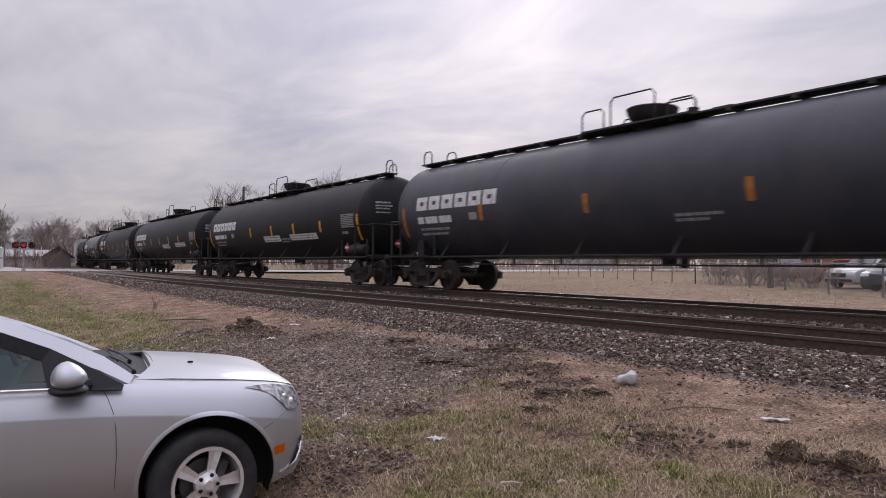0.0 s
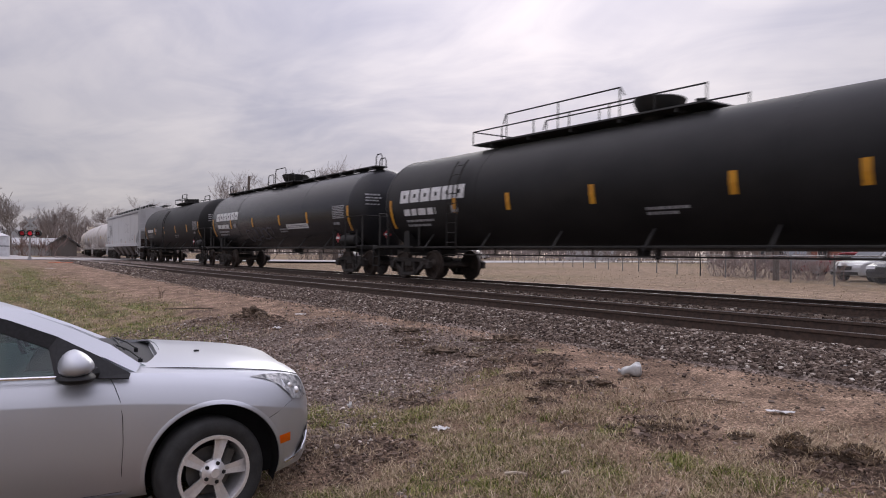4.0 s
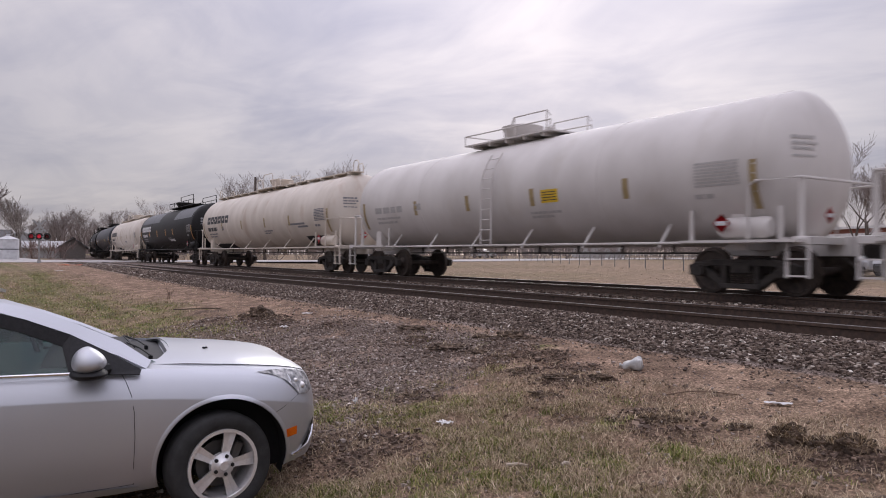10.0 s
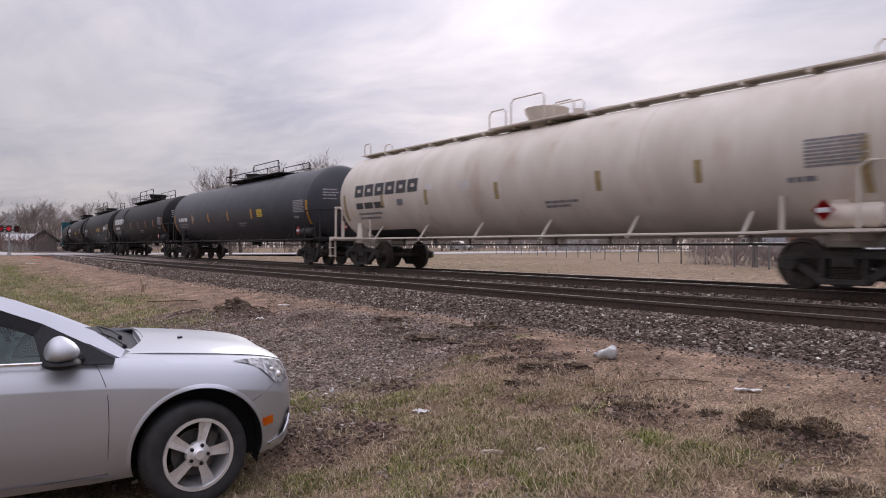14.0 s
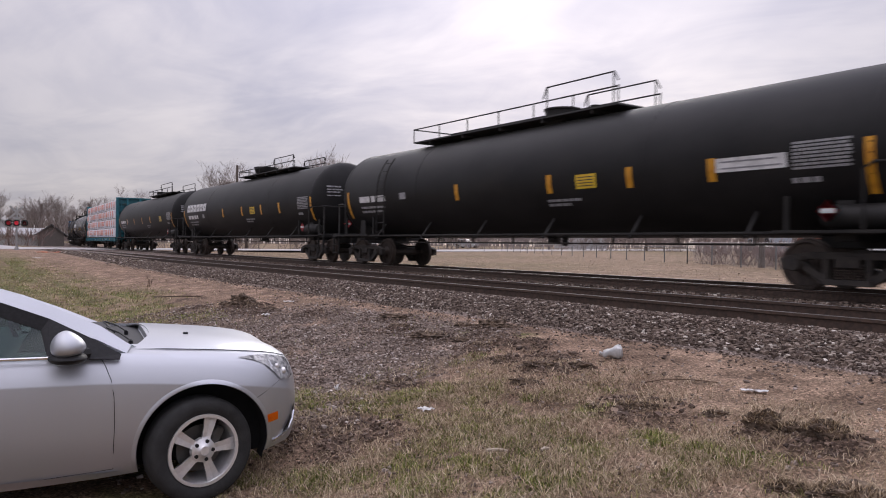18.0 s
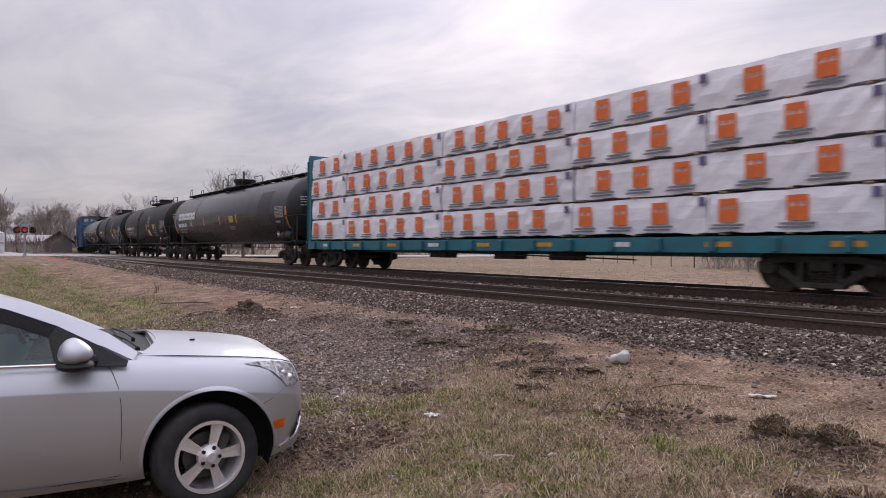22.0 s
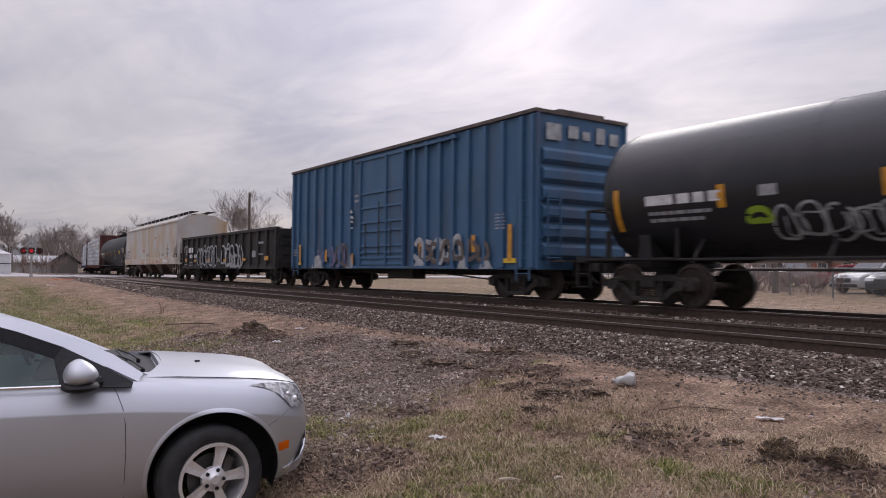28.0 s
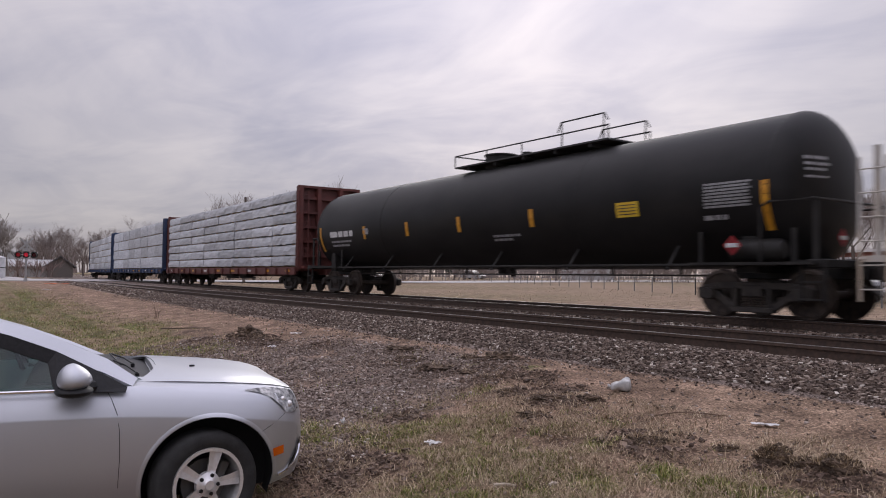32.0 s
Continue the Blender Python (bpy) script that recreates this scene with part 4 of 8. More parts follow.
def block_logo(x, z0, z1, w, material, parent, flat=None):
    """A brand mark as six plain open blocks."""
    step = w / 6
    for i in range(6):
        bm = bmesh.new()
        a = x + i * step
        block_ring(bm, a, a + step * 0.86, z0, z1, 0.19, 0.006, flat)
        bmesh.ops.remove_doubles(bm, verts=bm.verts, dist=0.002)
        part("brand_block", bm, material, parent, "plain blocky painted shape")


def bars(name, rows, material, parent, flat=None, label="", rng=None):
    """Unreadable lettering: rows of (x0, x1, z, height) as plain broken bars."""
    bm = bmesh.new()
    rng = rng or random.Random(4)
    bm_count = []
    for x0, x1, z, hgt in rows:
        x = x0
        while x < x1 - 0.04:
            w = min(rng.uniform(1.2, 3.6) * hgt, x1 - x)
            patch(bm, x, x + w, z, z + hgt, 0.007, flat, rows=1)
            bm_count.append(x)
            x += w + hgt * 0.45
    ob = part(name, bm, material, parent, label)
    if len(bm_count) > 3:
        ob["kind"] = "stuff"


def head_bars(parent, e, material):
    """Four short painted lines on a tank's leading head."""
    bm = bmesh.new()
    for z, wide, hgt in ((2.90, 0.50, 0.06), (2.79, 0.56, 0.05), (2.69, 0.44, 0.05), (2.56, 0.48, 0.04)):
        y, run = -1.02, 0
        while run < 4:
            w = wide * (0.3, 0.16, 0.26, 0.2)[run]
            quad = []
            for yy, zz in ((y, z), (y + w, z), (y + w, z + hgt), (y, z + hgt)):
                r2 = (yy * yy + (zz - TANK_Z) ** 2) / TANK_R ** 2
                quad.append(bm.verts.new((e - HEAD + HEAD * math.sqrt(1 - r2) + 0.012, yy, zz)))
            bm.faces.new(quad)
            y += w + 0.025
            run += 1
    part("end_stencil", bm, material, parent)["kind"] = "stuff"


def strip(parent, x, z0, z1, w, material, flat=None, name="reflector", label="", slant=0.0):
    bm = bmesh.new()
    patch(bm, x, x + w, z0, z1, 0.008, flat, slant)
    part(name, bm, material, parent, label)


def scrawl(name, x0, x1, z0, z1, count, material, parent, flat=None, seed=1, width=0.09, label="", lift=0.010):
    """Spray-painted loops, plain round outlines side by side."""
    rng = random.Random(seed)
    bm = bmesh.new()
    step = (x1 - x0) / count
    for i in range(count):
        cx, cz = x0 + (i + 0.5) * step + rng.uniform(-0.08, 0.08) * step, (z0 + z1) / 2 + rng.uniform(-0.06, 0.06)
        rx, rz = step * rng.uniform(0.46, 0.62), (z1 - z0) / 2 * rng.uniform(0.8, 1.0)
        sq, ph, end = rng.uniform(2.2, 3.5), rng.uniform(0, 6), rng.uniform(5.2, 6.28)
        prev = None
        for k in range(21):
            a = ph + end * k / 20
            c, s = math.cos(a), math.sin(a)
            den = (abs(c) ** sq + abs(s) ** sq) ** (1 / sq)
            wob = 1 + 0.1 * math.sin(3 * a + ph)
            pair = []
            for q in (0, 1):
                u = wob / den
                px, pz = cx + c * (rx * u - q * width), cz + s * (rz * u - q * width)
                pz = min(max(pz, z0 - 0.1), z1 + 0.1)
                pair.append(bm.verts.new((px, side_y(pz, lift + i * 0.0004, flat), pz)))
            if prev:
                bm.faces.new((prev[0], prev[1], pair[1], pair[0]))
            prev = pair
    ob = part(name, bm, material, parent, label)
    if count > 1:
        ob["kind"] = "stuff"


def placard(parent, x, z, r=0.19, y=-1.47, ahead=False):
    bm = bmesh.new()
    bm.faces.new([bm.verts.new((r * math.cos(a), 0, r * math.sin(a))) for a in [radians(q) for q in (0, 90, 180, 270)]])
    bmesh.ops.solidify(bm, geom=bm.faces[:], thickness=0.01)
    p = part("placard", bm, M_RED, parent, "red diamond hazard placard with a white band")
    p.location, p.rotation_euler.z = (x, y, z), radians(90 if ahead else 0)
    bm = bmesh.new()
    box(bm, 0, -0.012, 0, r * 1.25, 0.006, r * 0.42)
    part("band", bm, M_LETTER, p)


def ladder(parent, x, y, z0, z1, material, w=0.42, along_x=True, rungs=None):
    """Two flat stiles and round rungs, each a piece of its own."""
    k = rungs or int((z1 - z0) / 0.36)

    def stile_mesh():
        bm = bmesh.new()
        box(bm, 0, 0, 0, 0.05, 0.012, z1 - z0)
        return finish(bm, "stile", material)

    def rung_mesh():
        bm = bmesh.new()
        tube(bm, (-w / 2, 0, 0), (w / 2, 0, 0), 0.013, 5)
        return finish(bm, "rung", material)

    stile = shared(("stile", material.name, round(z1 - z0, 3)), stile_mesh)
    rung = shared(("rung", material.name, w), rung_mesh)
    first = put("ladder", stile, parent, x - (w / 2 if along_x else 0), y + (0 if along_x else w / 2), (z0 + z1) / 2)
    first.rotation_euler.z = 0 if along_x else -math.pi / 2
    put("stile", stile, first, w)
    for i in range(k):
        put("rung", rung, first, w / 2, 0, -(z1 - z0) / 2 + (z1 - z0) * (i + 0.5) / k)
    return first


def round_ladder(parent, x, material, z0=1.0, z1=3.5, w=0.46):
    """A ladder that follows the tank's side."""
    n = 9
    first = None
    for s in (-1, 1):
        bm = bmesh.new()
        pipe(bm, [(x + s * w / 2, side_y(max(z0 + (z1 - z0) * i / n, TANK_Z), 0.12), z0 + (z1 - z0) * i / n) for i in range(n + 1)], 0.022, 5)
        rail = part("stile" if first else "ladder", bm, material, first or parent)
        first = first or rail

    def rung_mesh():
        bm = bmesh.new()
        tube(bm, (-w / 2, 0, 0), (w / 2, 0, 0), 0.014, 5)
        return finish(bm, "rung", material)

    rung = shared(("bowed_rung", material.name), rung_mesh)
    for i in range(1, n + 1):
        z = z0 + (z1 - z0) * (i - 0.5) / n
        put("rung", rung, first, x, side_y(max(z, TANK_Z), 0.12), z)


def rail_run(name, parent, pts, posts, material, z_base, r=0.02):
    bm = bmesh.new()
    pipe(bm, pts, r, 6)
    for x, y, z in posts:
        tube(bm, (x, y, z_base), (x, y, z), r * 0.9, 5)
    part(name, bm, material, parent)


def hoop(parent, x0, x1, y, z0, z1, material, name="grab_hoop", r=0.02):
    bm = bmesh.new()
    c = 0.1
    pipe(bm, [(x0, y, z0), (x0, y, z1 - c), (x0 + c, y, z1), (x1 - c, y, z1), (x1, y, z1 - c), (x1, y, z0)], r, 6)
    part(name, bm, material, parent)


# ---- tank cars ----
def tank_car(c0, c1, paint, label, style="walk", steel=None, seed=1, logo=None, stencil=None, tape=None, refl=(), dome=-0.3, plat=(-2.0, 1.4), high=None,
             boxy=False, mid_ladder=None, yellow=None, longtape=True, cyl=1, patches=(), mark=(0.1, 3.55), tall=0.60, panel=0.0):
    rng = random.Random(seed)
    steel = steel or M_UNDER
    stencil, tape = stencil or M_STENCIL, tape or M_REFL
    n = empty("tank_car", label, "tank car", "cars of the freight train")
    h = (c1 - c0) / 2
    e, R, Z = h - 0.80, TANK_R, TANK_Z
    SHELL["end"] = e
    bm = bmesh.new()
    prof = [(-e, 0.0)] + [(-e + HEAD * (1 - math.cos(a)), R * math.sin(a)) for a in (0.12, 0.25, 0.4, 0.55, 0.7, 0.85, 1.0, 1.14, 1.28, 1.42, math.pi / 2)]
    prof += [(-x, r) for x, r in prof[::-1]]
    lathe_x(bm, prof, 56, Z)
    tank = part("tank", bm, paint, n, smooth=True)
    # jacket seams
    bm = bmesh.new()
    lathe_x(bm, [(-0.025, R - 0.02), (-0.025, R + 0.005), (0.025, R + 0.005), (0.025, R - 0.02)], 56, Z)
    me = finish(bm, "jacket_seam", paint, False)
    for x in (-e + HEAD + 0.03, -e / 2.2, e / 2.2, e - HEAD - 0.03):
        put("jacket_seam", me, tank, x)
    # underframe at both ends
    for k in (-1, 1):
        bm = bmesh.new()
        box(bm, k * (h - 1.55), 0, 0.93, 2.6, 0.62, 0.36)
        box(bm, k * (h - 0.55), 0, 1.02, 0.32, 2.9, 0.14)
        part("stub_sill", bm, steel, n, bevel=0.01)
        bm = bmesh.new()
        x = k * (h - TRUCK_IN + (0.25 if k > 0 else 0))
        prism(bm, [(x - 0.2, 0.86), (x + 0.2, 0.86), (x + 0.14, 1.55), (x - 0.14, 1.55)], -1.2, 1.2)
        part("bolster", bm, steel, n)
        bm = bmesh.new()
        box(bm, x + k * 0.2, -1.45, 1.02, 2.5, 0.34, 0.05)
        part("side_step", bm, steel, n)
        for s in (-1, 1):
            bm = bmesh.new()
            xx = x + s * 0.95
            box(bm, xx, -1.32, 1.34, 0.07, 0.05, 0.62)
            part("placard_post", bm, steel, n)
        # end handrail and ladder steps
        bm = bmesh.new()
        xe = k * (h - 0.62)
        pipe(bm, [(xe - k * 0.9, -1.52, 1.05), (xe - k * 0.9, -1.52, 2.02), (xe - k * 0.75, -1.52, 2.12), (xe, -1.35, 2.14), (xe + k * 0.02, 1.35, 2.14), (xe - k * 0.9, 1.52, 2.12), (xe - k * 0.9, 1.52, 1.05)], 0.026, 6)
        for y in (-1.3, 1.3):
            box(bm, xe, y, 1.58, 0.10, 0.03, 1.15)
        part("end_handrail", bm, steel, n)
        bm = bmesh.new()
        for s in (-0.2, 0.2):
            box(bm, xe + s, -1.42, 0.72, 0.05, 0.05, 0.72)
        for z in (0.40, 0.70):
            box(bm, xe, -1.42, z, 0.42, 0.12, 0.03)
        part("side_stirrup", bm, steel, n)
    # long safety rail under the flank, on slanted brackets
    bm = bmesh.new()
    pipe(bm, [(-h + 1.2, -1.52, 1.0), (h - 1.2, -1.52, 1.0)], 0.028, 6)
    part("side_rail", bm, steel, n)
    brace = shared(("brace", steel.name), lambda: _brace_mesh(steel))
    k = 6
    for i in range(k):
        put("rail_bracket", brace, n, -h + 3.6 + (2 * h - 7.2) * i / (k - 1))
    bm = bmesh.new()
    pipe(bm, [(-h + 3.2, -0.5, 0.80), (h - 3.2, -0.5, 0.80)], 0.022, 5)
    for i in range(8):
        xx = -h + 4 + (2 * h - 8) * i / 7
        box(bm, xx, -0.5, 0.88, 0.05, 0.05, 0.2)
    part("brake_rod", bm, M_TRUCK, n)
    bm = bmesh.new()
    for x, w, z in ((0.2, 0.4, 0.94), (0.6, 0.2, 0.86)):
        tube(bm, (x, 0, 1.0), (x, 0, z - 0.12), w * 0.45, 12)
    part("outlet_valve", bm, steel, n)
    # air cylinder over one truck
    bm = bmesh.new()
    xc = cyl * (h - 1.75)
    lathe_x(bm, [(xc - 0.55, 0), (xc - 0.52, 0.16), (xc - 0.45, 0.21), (xc + 0.45, 0.21), (xc + 0.52, 0.16), (xc + 0.55, 0)], 14, 1.27, -1.22)
    part("air_reservoir", bm, steel, n, smooth=True)
    # top fittings
    top = Z + R
    if style == "walk":
        bm = bmesh.new()
        box(bm, 0, -0.28, top + 0.07, 2 * e - 0.7, 0.5, 0.035)
        for i in range(14):
            xx = -e + 0.7 + (2 * e - 1.4) * i / 13
            box(bm, xx, -0.28, top + 0.02, 0.07, 0.6, 0.09)
        part("running_board", bm, steel if steel is not M_UNDER else M_ROOF, n)
        for k in (-1, 1):
            xx = e - 0.28 if k > 0 else -e + 0.58
            hoop(n, xx - 0.22, xx + 0.22, -0.42, top + 0.05, top + 0.50, steel)
            hoop(n, xx - 0.62 * k - 0.28, xx - 0.62 * k + 0.22, 0.1, top + 0.05, top + 0.46, steel)
            ladder(n, k * (e - 0.02), 0.55, 1.1, 3.4, steel, along_x=False)
        p0, p1 = dome - 1.55, dome + 1.55
        bm = bmesh.new()
        box(bm, (p0 + p1) / 2, 0, top + 0.06, p1 - p0, 1.5, 0.04)
        part("platform", bm, steel if steel is not M_UNDER else M_ROOF, n)
        for y in (-0.72, 0.72):
            hoop(n, p0 + 0.02, p0 + 0.72, y, top + 0.05, top + 0.54, steel, "guard_rail")
            hoop(n, dome - 0.62, dome + 0.66, y, top + 0.05, top + 0.74, steel, "guard_rail")
            hoop(n, p1 - 0.55, p1 + 0.15, y, top + 0.05, top + 0.40, steel, "guard_rail")
    else:
        p0, p1 = plat
        bm = bmesh.new()
        box(bm, (p0 + p1) / 2, 0, top + 0.07, p1 - p0, 1.5, 0.04)
        for i in range(5):
            xx = p0 + (p1 - p0) * (i + 0.5) / 5
            box(bm, xx, 0, top + 0.01, 0.07, 1.4, 0.10)
        part("platform", bm, steel if steel is not M_UNDER else M_ROOF, n)
        hi = high or (dome + 0.2, p1)
        for y in (-0.74, 0.74):
            z1 = top + 0.6 * tall
            rail_run("guard_rail", n, [(p0, y, z1), (p1, y, z1 - 0.02)], [(x, y, z1) for x in np.linspace(p0, p1, max(3, int((p1 - p0) / 1.1)))], steel, top + 0.07)
            z2 = top + tall
            rail_run("high_rail", n, [(hi[0], y, top + 0.66 * tall), (hi[0] + 0.12, y, z2), (hi[1] - 0.12, y, z2), (hi[1], y, top + 0.74 * tall)], [(x, y, z2) for x in np.linspace(hi[0] + 0.14, hi[1] - 0.14, max(2, int((hi[1] - hi[0]) / 1.3)))], steel, top + 0.07)
        rail_run("end_rail", n, [(p0, -0.74, top + 0.6 * tall), (p0, 0.74, top + 0.6 * tall)], [], steel, top)
    bm = bmesh.new()
    prof = [(top - 0.1, 0.0), (top - 0.1, 0.42), (top + 0.16, 0.44), (top + 0.22, 0.50), (top + 0.36, 0.57), (top + 0.47, 0.60), (top + 0.50, 0.56), (top + 0.52, 0.0)]
    if boxy:
        prof = [(top - 0.1, 0.0), (top - 0.1, 0.46), (top + 0.32, 0.46), (top + 0.33, 0.50), (top + 0.37, 0.50), (top + 0.39, 0.0)]
    lathe_x(bm, prof, 20)
    bmesh.ops.rotate(bm, verts=bm.verts, cent=(0, 0, 0), matrix=Matrix.Rotation(radians(-90), 3, "Y"))
    bmesh.ops.translate(bm, verts=bm.verts, vec=(dome, 0, 0))
    part("valve_housing", bm, paint if steel is not M_UNDER else M_UNDER, n, smooth=True)
    for x, r, z in ((dome + 1.05, 0.13, 0.34), (dome - 0.85, 0.10, 0.28)):
        bm = bmesh.new()
        tube(bm, (x, 0.1, top - 0.05), (x, 0.1, top + z), r, 10)
        part("safety_valve", bm, steel, n)
    if mid_ladder is not None:
        round_ladder(n, mid_ladder, steel)
    # marks
    x0 = -h + 2.15
    if logo:
        block_logo(x0 + mark[0], 2.40, 2.80, mark[1], logo, tank)
        z = 2.0
    else:
        z = 2.12
    big = logo or stencil
    bars("road_number", [(x0 + 0.3, x0 + 2.1, z, 0.20)], big if big is not M_STENCIL else M_LETTER, tank, label="plain bars for a painted car number", rng=rng)
    bars("stencil_block", [(x0 + 0.35, x0 + 1.9, z - 0.2, 0.07), (x0 + 0.35, x0 + 1.7, z - 0.34, 0.07), (x0 + 2.9, x0 + 3.25, z + 0.02, 0.2)], stencil, tank, rng=rng)
    bars("data_panel", [(h - 2.72 + panel, h - 1.72 + panel, 2.52 - 0.062 * i, 0.04) for i in range(8)], stencil, tank, label="block of small painted lines", rng=rng)
    head_bars(tank, e, stencil)
    bars("stencil_block", [(h - 2.75, h - 2.25, 1.86, 0.09), (1.4, 2.5, 1.78, 0.06), (1.4, 2.2, 1.68, 0.06)], stencil, tank, rng=rng)
    for x in refl:
        strip(tank, x + 0.45, 1.98, 2.42, 0.17, tape)
    if longtape:
        strip(tank, h - 1.52, 1.62, 2.52, 0.15, tape, label="long strip of reflective tape", slant=0.0)
        strip(tank, -h + 1.58, 1.62, 2.52, 0.15, tape, label="long strip of reflective tape")
    placard(n, h - 2.06, 1.36, y=-1.55)
    placard(n, h - 0.70, 1.50, 0.17, y=-0.25, ahead=True)
    if yellow:
        yellow += 0.42
        bm = bmesh.new()
        patch(bm, yellow, yellow + 0.62, 2.04, 2.36, 0.007)
        d = part("warning_decal", bm, M_YEL, tank, "yellow notice with small dark lines")
        bm = bmesh.new()
        for i in range(4):
            patch(bm, yellow + 0.06, yellow + 0.56, 2.09 + 0.065 * i, 2.11 + 0.065 * i, 0.010)
        part("notice_lettering", bm, M_DARKLET, d)
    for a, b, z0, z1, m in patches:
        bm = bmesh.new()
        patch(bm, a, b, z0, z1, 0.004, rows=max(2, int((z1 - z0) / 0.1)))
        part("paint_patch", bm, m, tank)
    register(n, c0, c1)
    return tank


def _brace_mesh(m):
    bm = bmesh.new()
    box(bm, 0, -1.28, 1.16, 0.055, 0.03, 0.62, Matrix.Rotation(radians(-38), 3, "X"))
    return finish(bm, "rail_bracket", m)


# ---- covered hoppers ----
def hopper_car(c0, c1, paint, label, seed=3, rusty=False):
    n = empty("hopper_car", label, "hopper car", "cars of the freight train")
    h = (c1 - c0) / 2
    b, W = h - 0.93, 1.60
    top = 3.73 if rusty else 3.88
    bm = bmesh.new()
    prism(bm, [(-b, 2.35), (-b, top), (b, top), (b, 2.35), (b - 1.12, 1.32), (-b + 1.12, 1.32)], -W, W)
    body = part("body", bm, paint, n, bevel=0.01)
    bm = bmesh.new()
    pts = [(-W, top - 0.02), (-W - 0.05, top), (-W - 0.05, top + 0.1), (-W + 0.25, top + 0.18), (-0.8, 4.22), (0.8, 4.22), (W - 0.25, top + 0.18), (W + 0.05, top + 0.1), (W + 0.05, top), (W, top - 0.02)]
    va = [bm.verts.new((-b, y, z)) for y, z in pts]
    vb = [bm.verts.new((b, y, z)) for y, z in pts]
    bm.faces.new(va)
    bm.faces.new(vb[::-1])
    for i in range(len(pts)):
        j = (i + 1) % len(pts)
        bm.faces.new((va[i], va[j], vb[j], vb[i]))
    part("roof", bm, paint, n)
    bm = bmesh.new()
    for y in (-0.55, 0.55):
        box(bm, 0, y, 4.43, 2 * b + 0.35, 0.5, 0.035)
    part("running_board", bm, M_ROOF, n)
    post = shared(("hpost", paint.name), lambda: _post_mesh(paint))
    for i in range(13):
        put("walkway_post", post, n, -b + 0.3 + (2 * b - 0.6) * i / 12)
    bm = bmesh.new()
    box(bm, 0, 0, 4.29, 2 * b - 1.2, 0.62, 0.14)
    part("hatch_cover", bm, paint, n, bevel=0.02)
    bm = bmesh.new()
    if rusty:
        prism(bm, [(-b - 0.1, 1.02), (b + 0.1, 1.02), (b + 0.1, 1.45), (-b - 0.1, 1.45)], -W - 0.08, -W + 0.05)
    else:
        prism(bm, [(-b - 0.1, 1.16), (b + 0.1, 1.16), (b + 0.1, 1.40), (-b - 0.1, 1.40)], -W - 0.08, -W + 0.05)
    part("side_sill", bm, M_SILL if rusty else paint, n, bevel=0.01)
    for k in range(5 if not rusty else 4):
        m = 5 if not rusty else 4
        x = -b + 3.6 + (2 * b - 7.2) * k / (m - 1)
        bm = bmesh.new()
        va = [bm.verts.new(p) for p in ((x - 1.38, -1.45, 1.3), (x + 1.38, -1.45, 1.3), (x + 1.38, 1.45, 1.3), (x - 1.38, 1.45, 1.3))]
        vb = [bm.verts.new(p) for p in ((x - 0.42, -0.9, 0.40), (x + 0.42, -0.9, 0.40), (x + 0.42, 0.9, 0.40), (x - 0.42, 0.9, 0.40))]
        bm.faces.new(va)
        bm.faces.new(vb[::-1])
        for i in range(4):
            bm.faces.new((va[i], va[(i + 1) % 4], vb[(i + 1) % 4], vb[i]))
        part("discharge_hopper", bm, M_PRIMER, n)
        bm = bmesh.new()
        box(bm, x, 0, 0.37, 0.95, 2.0, 0.12)
        part("outlet_gate", bm, M_TRUCK, n)
    for k in (-1, 1):
        bm = bmesh.new()
        box(bm, k * (b + 0.25), 0, 1.08, 0.8, 3.1, 0.10)
        box(bm, k * (h - 1.6), 0, 0.92, 2.6, 0.6, 0.3)
        part("end_platform", bm, paint, n)
        for y in (-1.5, 1.5):
            for xx, zz, ww, hh in ((b + 0.02, 2.5, 0.14, 2.7), (b + 0.45, 2.0, 0.08, 1.75), (b - 0.75, 1.78, 0.10, 1.0)):
                bm = bmesh.new()
                box(bm, k * xx, y, zz, ww, 0.09, hh)
                part("corner_post", bm, paint, n)
        ladder(n, k * (b + 0.08), -1.25, 1.2, 4.25, paint, 0.45, False)
        ladder(n, k * (b - 0.35), -W - 0.02, 0.55, 2.3, paint, 0.75, True, 5)
        ladder(n, k * (b + 0.50), -1.55, 0.4, 2.7, paint, 0.42, True, 6)
        bm = bmesh.new()
        lathe_x(bm, [(k * (b + 0.3) - 0.3, 0), (k * (b + 0.3) - 0.3, 0.22), (k * (b + 0.3) + 0.3, 0.22), (k * (b + 0.3) + 0.3, 0)], 14, 1.9, -0.55)
        part("air_reservoir", bm, paint, n, smooth=True)
        bm = bmesh.new()
        x0, x1 = k * (b - 1.1), k * (b - 0.05)
        vs = [bm.verts.new(p) for p in ((x0, -W + 0.05, 1.3), (x0, W - 0.05, 1.3), (x1, W - 0.05, 2.36), (x1, -W + 0.05, 2.36))]
        bm.faces.new(vs)
        part("slope_sheet", bm, M_PRIMER, n)
    # marks
    rng = random.Random(seed)
    F = W
    bars("stencil_block", [(-b + 0.9, -b + 1.7, 2.0, 0.14), (-b + 0.9, -b + 1.5, 1.72, 0.14)] + [(-b + 0.9, -b + 2.6, 1.52 - 0.08 * i, 0.03) for i in range(2)] +
         [(-0.4, 0.9, 1.75 - 0.06 * i, 0.025) for i in range(3)] + [(b - 4.6, b - 3.6, 1.75 - 0.07 * i, 0.025) for i in range(3)] + [(b - 3.0, b - 2.2, 2.05 - 0.06 * i, 0.025) for i in range(2)], M_INK, body, F, rng=rng)
    bm = bmesh.new()
    patch(bm, b - 2.9, b - 2.2, 1.62, 1.92, 0.006, F, rows=1)
    d = part("notice_plate", bm, M_LETTER, body, "white inspection panel")
